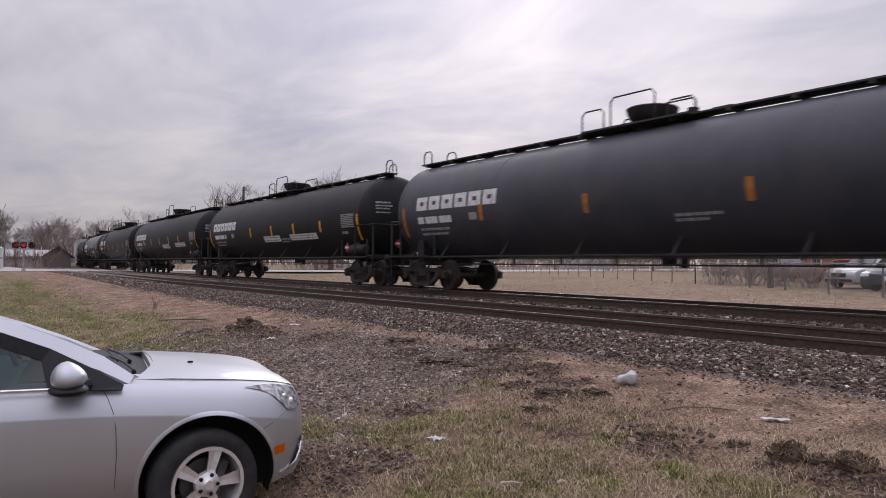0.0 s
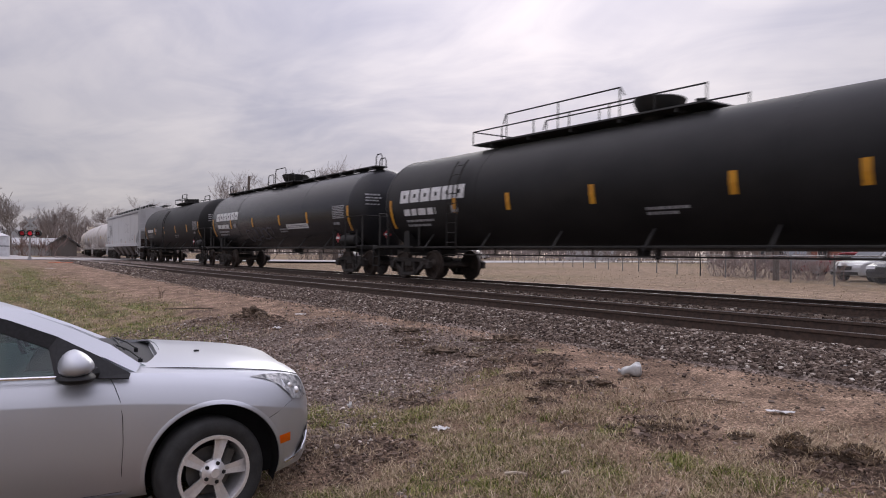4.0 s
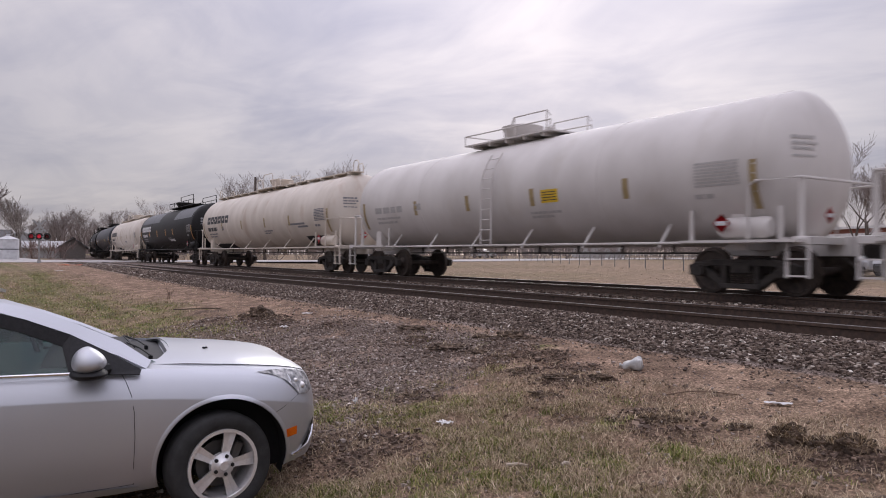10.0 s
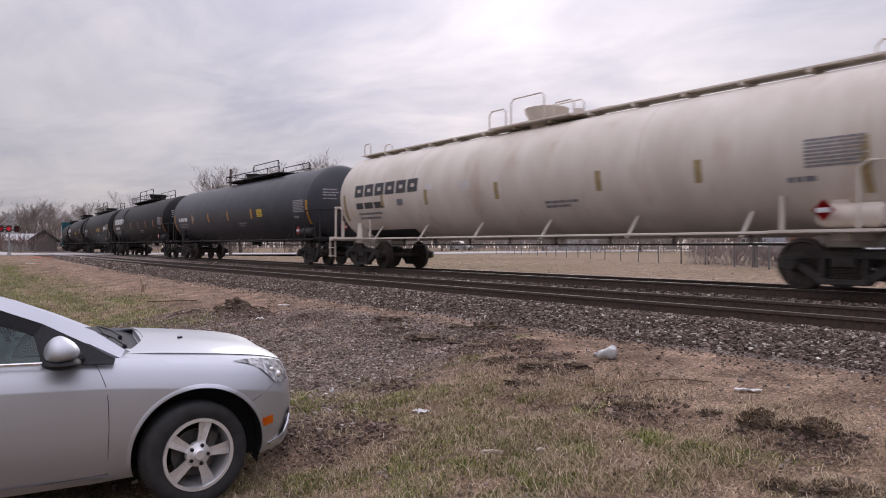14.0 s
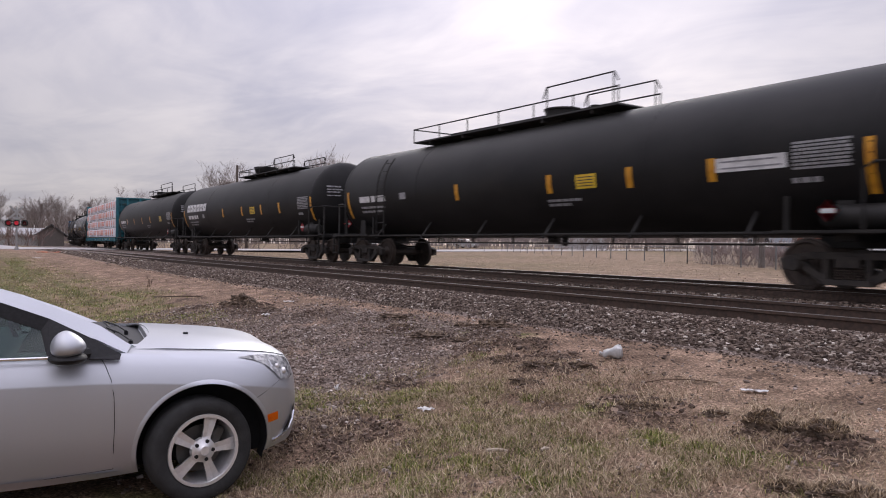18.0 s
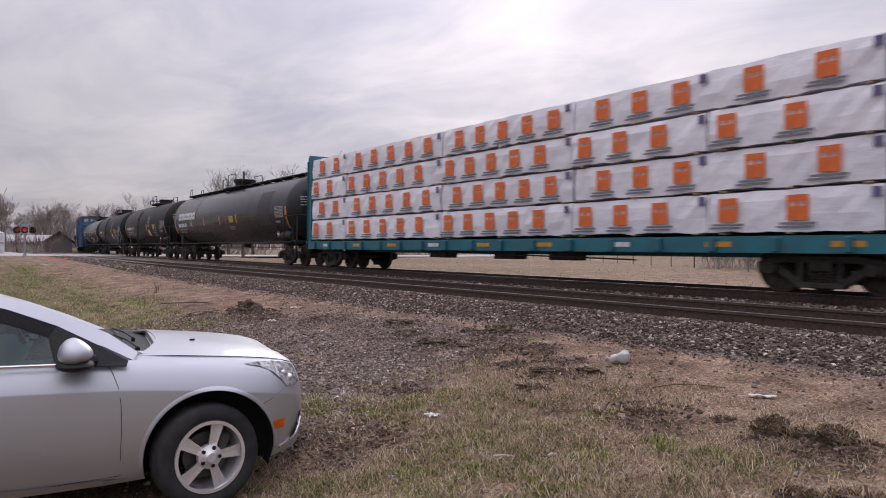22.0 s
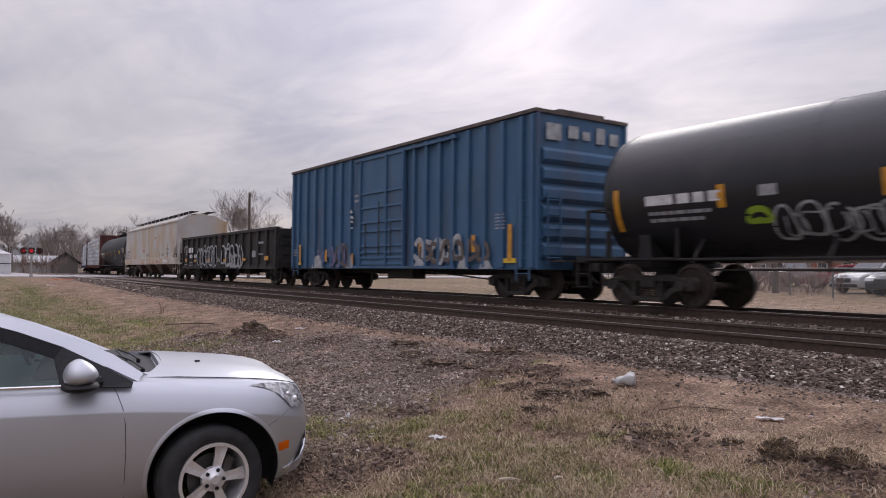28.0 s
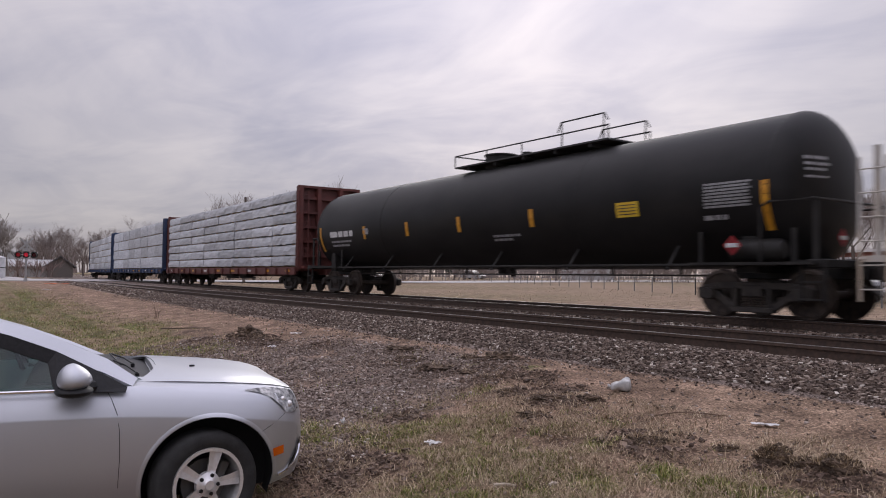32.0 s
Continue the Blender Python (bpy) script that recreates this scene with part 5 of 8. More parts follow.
    bars("notice_lettering", [(b - 2.85, b - 2.3, 1.67, 0.09), (b - 2.85, b - 2.3, 1.80, 0.05)], M_DARKLET, d, F + 0.004)
    if rusty:
        for x, zt, w in ((-5.43, 1.75, 0.14), (-2.69, 1.80, 0.14), (-0.52, 1.82, 0.14), (0.8, 1.85, 0.16), (4.27, 1.87, 0.18), (6.95, 2.31, 0.22), (-7.2, 2.2, 0.14), (2.91, 2.1, 0.06), (-3.9, 1.7, 0.1)):
            bm = bmesh.new()
            prism(bm, [(x - w / 2, 1.47), (x + w / 2, 1.47), (x + w * 0.32, zt), (x - w * 0.3, zt + 0.03)], -W - 0.006, -W - 0.002)
            part("rust_streak", bm, M_RUST, body)
        for x, z, w, hh in ((2.91, 2.89, 0.5, 0.16), (1.88, 2.63, 0.24, 0.14), (6.16, 2.99, 0.22, 0.14), (2.4, 2.85, 0.25, 0.07), (-2.6, 2.75, 0.3, 0.08), (4.1, 2.9, 0.16, 0.4), (-4.6, 2.7, 0.1, 0.35)):
            bm = bmesh.new()
            rr = random.Random(int(x * 100))
            prism(bm, [(x + w / 2 * math.cos(q) * rr.uniform(0.6, 1.1), z + hh / 2 * math.sin(q) * rr.uniform(0.6, 1.1)) for q in np.arange(0, 6.28, 0.52)], -W - 0.006, -W - 0.002)
            part("rust_stain", bm, M_RUST, body)
    else:
        for x in (-b + 0.35, -b + 2.0, -b + 4.1, -b + 6.9, -b + 9.6, -b + 12.2, -b + 14.6):
            if x < b - 2:
                strip(body, x, 1.36, 1.66, 0.10, M_REFLD, F)
        strip(body, b - 1.42, 1.38, 2.05, 0.12, M_REFLD, F, slant=-0.12)
    if not rusty:
        scrawl("graffiti", -b + 1.5, -b + 3.7, 2.3, 3.1, 4, M_DARKLET, body, F, 5, 0.03, "thin dark spray-painted loops")
        scrawl("graffiti", -b + 1.9, -b + 4.0, 2.05, 2.75, 5, M_DARKLET, body, F, 6, 0.028, lift=0.013)
        scrawl("graffiti", -b + 2.2, -b + 3.4, 2.5, 3.3, 3, M_INK, body, F, 15, 0.028, lift=0.016)
        scrawl("graffiti", -b + 1.1, -b + 1.5, 1.95, 2.4, 1, M_DARKLET, body, F, 8, 0.035)
        scrawl("graffiti", 2.4, 4.6, 2.3, 3.1, 3, M_INK, body, F, 9, 0.025, "faint grey-green spray-painted loops")
        bm = bmesh.new()
        box(bm, 0, -W - 0.02, 3.79, 2 * b, 0.04, 0.05)
        part("eave_line", bm, M_INK, n)
    else:
        bars("warning_lettering", [(-2.14, -1.05, 2.1 - 0.07 * i, 0.04) for i in range(3)], M_RED, body, F, rng=rng)
        for x, w, m in ((-b + 2, 0.2, M_LETTER), (-2.5, 0.16, M_LETTER), (-0.4, 0.45, M_LETTER), (1.8, 0.16, M_LETTER), (3.7, 0.5, M_RED), (5.9, 1.1, M_LETTER), (7.0, 0.3, M_LETTER)):
            bm = bmesh.new()
            patch(bm, x, x + w, 1.14, 1.28 if w < 1 else 1.34, 0.006, W + 0.08, rows=1)
            part("sill_plate", bm, m, n)
    register(n, c0, c1)


def _post_mesh(m):
    bm = bmesh.new()
    for y in (-0.8, 0.8):
        box(bm, 0, y, 4.30, 0.06, 0.04, 0.28)
    return finish(bm, "walkway_post", m)


# ---- blue boxcar ----
def boxcar(c0, c1):
    n = empty("box_car", "faded blue ribbed steel boxcar with rust and spray paint", "box car", "cars of the freight train")
    b, W, z0, z1 = 7.62, 1.56, 0.78, 4.70
    bm = bmesh.new()
    box(bm, 0, 0, (z0 + z1) / 2, 2 * b, 2 * W, z1 - z0)
    body = part("body", bm, M_BLUE, n, bevel=0.01)
    bm = bmesh.new()
    prism(bm, [(-b - 0.06, z1), (b + 0.06, z1), (b + 0.06, z1 + 0.09), (-b - 0.06, z1 + 0.09)], -W - 0.09, W + 0.09)
    box(bm, 0, 0, z1 + 0.12, 2 * b, 1.6, 0.1)
    part("roof", bm, M_PRIMER, n)
    rib = shared("boxrib", lambda: _rib_mesh("side_post", M_BLUE, 0.13, 0.09, z1 - z0 - 0.1, (z0 + z1) / 2))
    for x in (-7.45, -6.88, -6.09, -5.30, -4.52, -3.79, -3.04, -2.28, 2.0, 2.69, 3.41, 4.10, 4.83, 5.59, 6.35, 7.10, 7.52):
        put("side_post", rib, body, x, -W - 0.02)
    # sliding door
    bm = bmesh.new()
    box(bm, 0.05, -W - 0.07, 2.72, 2.9, 0.08, 3.72)
    door = part("sliding_door", bm, M_BLUE, n, bevel=0.01)
    bar = shared("doorbar", lambda: _bar_mesh("door_bar", M_BLUE, 2.9, 0.05, 0.07))
    for z in (0.95, 1.15, 1.33, 1.55, 2.05, 2.35, 2.85, 3.35, 4.52):
        put("door_bar", bar, door, 0.05, -W - 0.13, z)
    for x in (-1.38, 0.4, 1.48):
        put("door_stile", shared("stile", lambda: _rib_mesh("door_stile", M_BLUE, 0.08, 0.06, 3.7, 2.72)), door, x, -W - 0.13)
    bm = bmesh.new()
    for x in (-0.9, 0.0, 0.8):
        tube(bm, (x, -W - 0.2, 1.2), (x, -W - 0.2, 3.0 if x == 0 else 2.3), 0.02, 5)
    part("lock_rod", bm, M_TRUCK, door)
    bm = bmesh.new()
    box(bm, 1.2, -W - 0.09, 4.55, 6.2, 0.12, 0.08)
    part("door_track", bm, M_BLUE, n)
    bm = bmesh.new()
    box(bm, 1.2, -W - 0.09, 0.84, 6.2, 0.16, 0.08)
    part("door_track", bm, M_BLUE, n)
    # corrugated ends
    endrib = shared("endrib", lambda: _end_rib())
    for k in (-1, 1):
        for z in (1.25, 1.72, 2.2, 2.68, 3.16, 3.64):
            put("end_rib", endrib, n, k * (b + 0.03), 0, z)
        bm = bmesh.new()
        for y in (-W, W):
            box(bm, k * (b + 0.02), y, 2.74, 0.1, 0.08, 3.9)
        part("corner_post", bm, M_BLUE, n)
        ladder(n, k * (b + 0.14), -1.1, 0.9, 2.7, M_BLUE, 0.42, False)
        ladder(n, k * (b - 0.45), -W - 0.06, 0.5, 2.7, M_BLUE, 0.5, True)
        bm = bmesh.new()
        box(bm, k * (h_of(c0, c1) - 1.3), 0, 0.9, 2.6, 0.6, 0.3)
        box(bm, k * (b + 0.35), 0, 1.0, 0.5, 2.4, 0.05)
        part("end_sill", bm, M_TRUCK, n)
    bm = bmesh.new()
    box(bm, 0, 0, 0.72, 2 * b, 0.7, 0.2)
    box(bm, 0.4, -0.9, 0.62, 1.6, 0.5, 0.3)
    pipe(bm, [(2.2, -1.3, 0.72), (5.2, -1.2, 0.52)], 0.025, 5)
    part("underframe", bm, M_TRUCK, n)
    # marks
    for x, a, c in ((-6.75, 1.0, 1.75), (-4.3, 1.05, 1.5), (-2.15, 0.88, 1.32), (0.25, 1.3, 1.7), (2.35, 1.2, 1.62), (5.05, 1.25, 1.72), (6.62, 1.0, 1.95)):
        strip(body, x, a, c, 0.16, M_REFL, W + 0.09)
    for x, z, w, hh in ((6.45, 0.95, 0.5, 0.12), (-6.95, 0.92, 0.4, 0.10), (-0.2, 0.8, 0.5, 0.08)):
        bm = bmesh.new()
        patch(bm, x, x + w, z, z + hh, 0.012, W + 0.085, rows=1)
        part("decal", bm, M_YEL, body)
    scrawl("graffiti", 2.1, 4.6, 0.95, 1.75, 5, M_GRAF, body, W + 0.09, 11, 0.16, "worn silver and brown spray paint")
    scrawl("graffiti", 2.4, 5.9, 0.9, 1.6, 6, M_PRIMER, body, W + 0.094, 12, 0.14)
    scrawl("graffiti", -5.0, -4.3, 0.9, 1.5, 2, M_PURPLE, body, W + 0.09, 13, 0.10)
    scrawl("graffiti", -3.3, -2.3, 0.85, 1.7, 2, M_PRIMER, body, W + 0.098, 17, 0.10)
    scrawl("graffiti", -4.0, -2.6, 0.8, 1.65, 3, M_PURPLE, body, W + 0.094, 16, 0.14)
    for x, w, z, hh in ((-5.5, 1.1, 0.8, 0.5), (-2.55, 0.62, 0.8, 0.45), (-2.35, 0.3, 2.75, 0.12), (-2.3, 0.35, 2.55, 0.12), (-2.38, 0.42, 2.40, 0.1), (-2.2, 0.2, 2.2, 0.06), (-0.38, 0.28, 1.74, 0.16), (2.0, 0.8, 0.8, 0.3), (4.4, 0.5, 0.8, 0.4), (5.4, 0.6, 0.8, 0.25)):
        bm = bmesh.new()
        prism(bm, [(x, z), (x + w, z), (x + w * 0.62, z + hh), (x + w * 0.3, z + hh * 0.9)], -W - 0.105, -W - 0.095)
        part("paint_chip", bm, M_GRAF, body)
    bars("stencil_block", [(6.1, 6.5, 2.2 - 0.09 * i, 0.04) for i in range(5)] + [(-7.3, -6.9, 1.5 - 0.1 * i, 0.05) for i in range(3)] + [(0.3, 0.75, 3.0, 0.1), (0.3, 0.7, 2.82, 0.08), (-1.9, -1.55, 3.3, 0.08), (-1.9, -1.6, 3.12, 0.08)], M_STENCIL, body, W + 0.1)
    bm = bmesh.new()
    for i, (y, w) in enumerate(((-1.3, 0.5), (-0.55, 0.34), (-0.05, 0.26), (0.45, 0.3), (0.95, 0.3))):
        box(bm, b + 0.06, y + w / 2, 4.25 + 0.05 * (i % 2), 0.02, w, 0.42 - 0.1 * (i % 3))
    part("graffiti", bm, M_GRAF, body, "pale spray-painted blocks")
    register(n, c0, c1)


def h_of(c0, c1):
    return (c1 - c0) / 2


def _rib_mesh(name, m, w, d, hgt, zc):
    bm = bmesh.new()
    box(bm, 0, 0, zc, w, d * 2, hgt)
    return finish(bm, name, m, bevel=0.012)


def _bar_mesh(name, m, w, d, hgt):
    bm = bmesh.new()
    box(bm, 0, 0, 0, w, d, hgt)
    return finish(bm, name, m, bevel=0.008)


def _end_rib():
    bm = bmesh.new()
    prism(bm, [(0, -0.2), (0.09, -0.1), (0.09, 0.1), (0, 0.2), (-0.09, 0.1), (-0.09, -0.1)], -1.42, 1.42)
    return finish(bm, "end_rib", M_BLUE)


# ---- gondola ----
def gondola(c0, c1):
    n = empty("gondola_car", "sooty black open gondola with silver spray-painted loops", "gondola car", "cars of the freight train")
    h = h_of(c0, c1)
    b, W, z0, z1 = 8.0, 1.52, 0.85, 2.54
    for s, nm in ((-1, "side_wall"), (1, "side_wall")):
        bm = bmesh.new()
        box(bm, 0, s * W, (z0 + z1) / 2, 2 * b, 0.06, z1 - z0)
        side = part(nm, bm, M_GOND, n)
        bm = bmesh.new()
        box(bm, 0, s * (W + 0.04), z1 + 0.01, 2 * b + 0.1, 0.2, 0.12)
        part("top_chord", bm, M_GOND, side)
        bm = bmesh.new()
        box(bm, 0, s * (W + 0.03), z0, 2 * b, 0.14, 0.2)
        part("bottom_sill", bm, M_GOND, side)
        if s < 0:
            near = side
    rib = shared("gonrib", lambda: _rib_mesh("side_post", M_GOND, 0.16, 0.08, z1 - z0, (z0 + z1) / 2))
    for i in range(15):
        put("side_post", rib, near, -b + 0.1 + (2 * b - 0.2) * i / 14, -W - 0.06)
    for k in (-1, 1):
        bm = bmesh.new()
        box(bm, k * b, 0, (z0 + z1) / 2, 0.08, 2 * W, z1 - z0)
        for z in (1.1, 1.5, 1.9, 2.3):
            box(bm, k * (b + 0.05), 0, z, 0.08, 2 * W, 0.14)
        part("end_wall", bm, M_GOND, n)
        ladder(n, k * (b + 0.1), -1.2, 0.7, 2.6, M_GOND, 0.42, False)
        ladder(n, k * (b - 0.4), -W - 0.1, 0.5, 2.5, M_GOND, 0.45, True)
        bm = bmesh.new()
        box(bm, k * (h - 1.3), 0, 0.9, 2.6, 0.6, 0.3)
        part("end_sill", bm, M_TRUCK, n)
    bm = bmesh.new()
    box(bm, 0, 0, 0.86, 2 * b, 2 * W, 0.12)
    box(bm, 0, 0, 0.72, 2 * b - 4, 0.7, 0.3)
    for x in (-1.5, 0.6, 2.2):
        box(bm, x, -0.7, 0.62, 0.7, 0.5, 0.24)
    part("floor", bm, M_TRUCK, n)
    F = W + 0.15
    scrawl("graffiti", -4.45, -0.95, 0.82, 1.92, 6, M_GRAF, near, F, 21, 0.085, "large silver spray-painted loops")
    scrawl("graffiti", -3.9, -0.6, 0.86, 1.98, 5, M_GRAF, near, F + 0.004, 22, 0.075)
    scrawl("graffiti", -4.2, -0.9, 0.95, 1.55, 7, M_GRAF2, near, F + 0.007, 29, 0.05)
    scrawl("graffiti", 0.15, 1.6, 0.80, 2.0, 2, M_GRAF, near, F, 23, 0.12, "large silver spray-painted loops")
    scrawl("graffiti", 1.0, 3.6, 0.80, 2.0, 4, M_GRAF, near, F + 0.004, 24, 0.11)
    scrawl("graffiti", 1.5, 3.4, 0.80, 1.5, 4, M_STENCIL, near, F + 0.007, 25, 0.13)
    scrawl("graffiti", -7.3, -6.55, 1.5, 2.1, 2, M_GRAF, near, F, 27, 0.06)
    bars("graffiti", [(-0.50, -0.05, 1.12, 0.12), (-0.5, -0.2, 1.25, 0.08)], M_GRAF, near, F)
    bars("road_number", [(-6.33, -5.36, 1.68, 0.28), (-6.1, -5.5, 1.36, 0.2), (-5.14, -4.58, 1.36, 0.2)], M_LETTER, near, F, label="plain bars for a painted car number")
    bars("stencil_block", [(-6.3, -5.35, 1.06, 0.05), (-6.3, -5.35, 0.92, 0.05), (-7.3, -6.6, 0.95, 0.05), (5.9, 6.6, 1.9, 0.1), (5.9, 6.5, 1.4, 0.06), (5.0, 5.5, 1.3, 0.3)], M_STENCIL, near, F)
    bars("faded_mark", [(-0.47, 0.0, 2.42, 0.12), (-0.4, 0.0, 2.22, 0.1)], M_OXIDE, near, F)
    for x in (-7.13, -5.11, -2.36, 0.55, 3.6, 6.7):
        bm = bmesh.new()
        patch(bm, x, x + 0.5, 1.14, 1.25 + (0.08 if abs(x) > 6 else 0), 0.012, F + 0.008, rows=1)
        part("reflector", bm, M_REFL, near)
    register(n, c0, c1)


# ---- centre-beam lumber cars ----
def mark_mesh():
    """A printed orange square, quartered by pale lines above, one connected piece."""
    bm = bmesh.new()
    xs, zs = (-0.20, -0.13, -0.03, 0.03, 0.13, 0.20), (-0.22, 0.02, 0.10, 0.22)
    v = {(i, k): bm.verts.new((x, 0.0, z)) for i, x in enumerate(xs) for k, z in enumerate(zs)}
    for i in range(5):
        for k in range(3):
            if (i, k) not in ((1, 1), (3, 1)):
                bm.faces.new((v[i, k], v[i + 1, k], v[i + 1, k + 1], v[i, k + 1]))
    for q in [q for q in bm.verts if not q.link_faces]:
        bm.verts.remove(q)
    return finish(bm, "orange_mark", M_ORANGE)



def lumber_car(c0, c1, paint, label, tiers, wrap, printed, seed):
    n = empty("lumber_car", label, "lumber car", "cars of the freight train")
    h = h_of(c0, c1)
    b, W, z0, z1 = h - 0.82, 1.40, 1.06, 4.24
    rng = random.Random(seed)
    bm = bmesh.new()
    box(bm, 0, 0, 0.95, 2 * b, 2 * W, 0.16)
    box(bm, 0, 0, 0.78, 2 * b - 4, 0.8, 0.3)
    part("deck", bm, paint, n)
    for s in (-1, 1):
        bm = bmesh.new()
        box(bm, 0, s * (W + 0.04), 0.87, 2 * b, 0.08, 0.30)
        sill = part("side_sill", bm, paint, n)
        if s < 0:
            pocket = shared(("pocket", paint.name), lambda: _rib_mesh("stake_pocket", paint, 0.14, 0.07, 0.26, 0.87))
            for i in range(17):
                put("stake_pocket", pocket, sill, -b + 0.7 + (2 * b - 1.4) * i / 16, -W - 0.1)
            for i in range(9):
                x = -b + 1.2 + (2 * b - 2.4) * i / 8
                bm = bmesh.new()
                patch(bm, x + 0.2, x + 0.75, 0.83, 0.93, 0.006, W + 0.08, rows=1)
                part("reflector", bm, M_REFL if i % 3 else M_LETTER, sill)
    for k in (-1, 1):
        bm = bmesh.new()
        box(bm, k * (b - 0.04), 0, (z0 + z1) / 2 + 0.08, 0.08, 2 * W, z1 - z0 + 0.16)
        bulk = part("bulkhead", bm, paint, n)
        bm = bmesh.new()
        for y in (-W + 0.1, -0.5, 0.5, W - 0.1):
            box(bm, k * (b + 0.12), y, (z0 + z1) / 2, 0.26, 0.16, z1 - z0 + 0.2)
        part("bulkhead_post", bm, paint, bulk)
        bm = bmesh.new()
        for z in (1.5, 2.1, 2.7, 3.3, 3.9, z1 + 0.14):
            box(bm, k * (b + 0.08), 0, z, 0.16, 2 * W, 0.1)
        part("bulkhead_beam", bm, paint, bulk)
        ladder(n, k * (b + 0.22), -1.2, 0.9, 4.2, paint, 0.42, False)
        bm = bmesh.new()
        box(bm, k * (h - 1.3), 0, 0.88, 2.4, 0.7, 0.3)
        box(bm, k * (b + 0.35), 0, 1.02, 0.5, 2.6, 0.08)
        part("end_sill", bm, paint, n)
    bm = bmesh.new()
    box(bm, 0, 0, (z0 + z1) / 2, 2 * b - 0.2, 0.12, z1 - z0)
    box(bm, 0, 0, z1 + 0.16, 2 * b - 0.2, 0.3, 0.12)
    part("centre_beam", bm, paint, n)
    bm = bmesh.new()
    for x in (-2.4, 0.8, 3.0):
        box(bm, x, -0.8, 0.62, 0.9, 0.4, 0.24)
    pipe(bm, [(-3, -1.2, 0.70), (5.5, -1.2, 0.55)], 0.02, 5)
    part("brake_gear", bm, M_TRUCK, n)
    # wrapped bundles, in columns and tiers, on both flanks
    cols = (-b + 0.16, -b + 3.1, -b + 9.2, -b + 14.6, -b + 18.3, b - 0.16) if printed else tuple(np.linspace(-b + 0.16, b - 0.16, 9))
    th = (z1 - z0) / tiers
    for side in (-1, 1):
        for i, (xa, xb) in enumerate(zip(cols, cols[1:])):
            for j in range(tiers):
                dx = rng.uniform(-0.05, 0.05)
                za, zb = z0 + j * th + 0.035, z0 + (j + 1) * th - 0.012
                dep = rng.uniform(-0.03, 0.02)
                bm = bmesh.new()
                ya, yb = 0.09, W - 0.02 + dep
                nx = max(3, int((xb - xa) / 0.24))
                ring = []
                for k in range(nx + 1):
                    x = xa + 0.02 + dx + (xb - xa - 0.04) * k / nx
                    w1, w2, w3 = (rng.uniform(-0.024, 0.024) for _ in range(3))
                    ring.append([bm.verts.new(p) for p in ((x, side * ya, za), (x, side * yb, za + 0.01 + w3), (x, side * (yb + 0.012 + w1), za + (zb - za) * 0.4), (x, side * (yb + 0.005 + w2), za + (zb - za) * 0.75), (x, side * (yb - 0.03), zb + w1 * 0.5), (x, side * ya, zb))])
                bm.faces.new(ring[0])
                bm.faces.new(ring[-1][::-1])
                for p, q in zip(ring, ring[1:]):
                    for k in range(6):
                        bm.faces.new((p[k], p[(k + 1) % 6], q[(k + 1) % 6], q[k]))
                bun = part("lumber_pack", bm, wrap, n)
                if side < 0:
                    spacer = shared("spacer", lambda: _bar_mesh("spacer", M_WOOD, 0.09, W - 0.1, 0.035))
                    for x in (xa + 0.3, (xa + xb) / 2, xb - 0.3):
                        put("spacer", spacer, bun, x, -W / 2 - 0.05, za - 0.02)
                if side < 0 and printed:
                    F = W + 0.022 + dep
                    count = max(1, int((xb - xa - 0.3) / 1.0))
                    off = rng.uniform(0, 0.12)
                    mark, line = shared("mark", mark_mesh), shared("line", lambda: _bar_mesh("printed_line", M_INK, 0.66, 0.004, 0.042))
                    for k in range(count):
                        x = xa + dx + 0.38 + off + (xb - xa - 0.55) * (k + 0.42 * (j % 2)) / count
                        put("orange_mark", mark, bun, x, -F - 0.008, za + 0.42)
                        put("printed_line", line, bun, x, -F - 0.008, za + 0.145)
                        put("printed_line", line, bun, x - 0.06, -F - 0.008, za + 0.085)
                    bm = bmesh.new()
                    patch(bm, xb - 0.22, xb - 0.06, zb - 0.22, zb - 0.05, 0.010, F, rows=1)
                    part("purple_mark", bm, M_PURPLE, bun)
    register(n, c0, c1)


# ---- the make-up of the train, from its head; coupling lines in metres ----
J = [306.4, 285.5, 265.5, 244.7, 223.3, 203.97, 185.75, 165.35, 147.42, 129.12, 108.7, 88.4, 67.92, 46.45, 26.7, 6.1, -14.5, -35.45, -58.8, -80.2, -97.9, -116.1, -136.75, -153.75, -171.35, -192.25, -213.8, -237.2, -260.8, -284.4]
CARS = list(zip(J[1:], J))
WALK = dict(style="walk", dome=-0.3)
tank_car(*CARS[0], M_SLATE, "slate-grey tank car with white blocky mark and orange tape", logo=M_LETTER, tape=M_REFLD, refl=(-5.4, -1.5, 2.6), yellow=None, seed=1, mark=(0.25, 3.95), **WALK)
t = tank_car(*CARS[1], M_BLACK, "black tank car with white blocky mark and white panels", logo=M_LETTER, tape=M_REFL, refl=(-2.75, -0.1, 2.35, 4.95), seed=2, **WALK)
PANELS = [(-0.95, 0.95, 1.72, 1.98), (2.05, 4.7, 1.74, 1.98)]


def white_panels(tank, spans):
    for a, c, z0, z1 in spans:
        bm = bmesh.new()
        a, c = a + 0.33, c + 0.33
        patch(bm, a, c, z0, z1, 0.008)
        p = part("painted_panel", bm, M_LETTER, tank, "white painted panel with grey lines")
        bars("panel_lettering", [(a + 0.1, c - 0.1, z0 + 0.05, 0.03), (a + 0.1, c - 0.2, z1 - 0.09, 0.03)], M_INK, p)


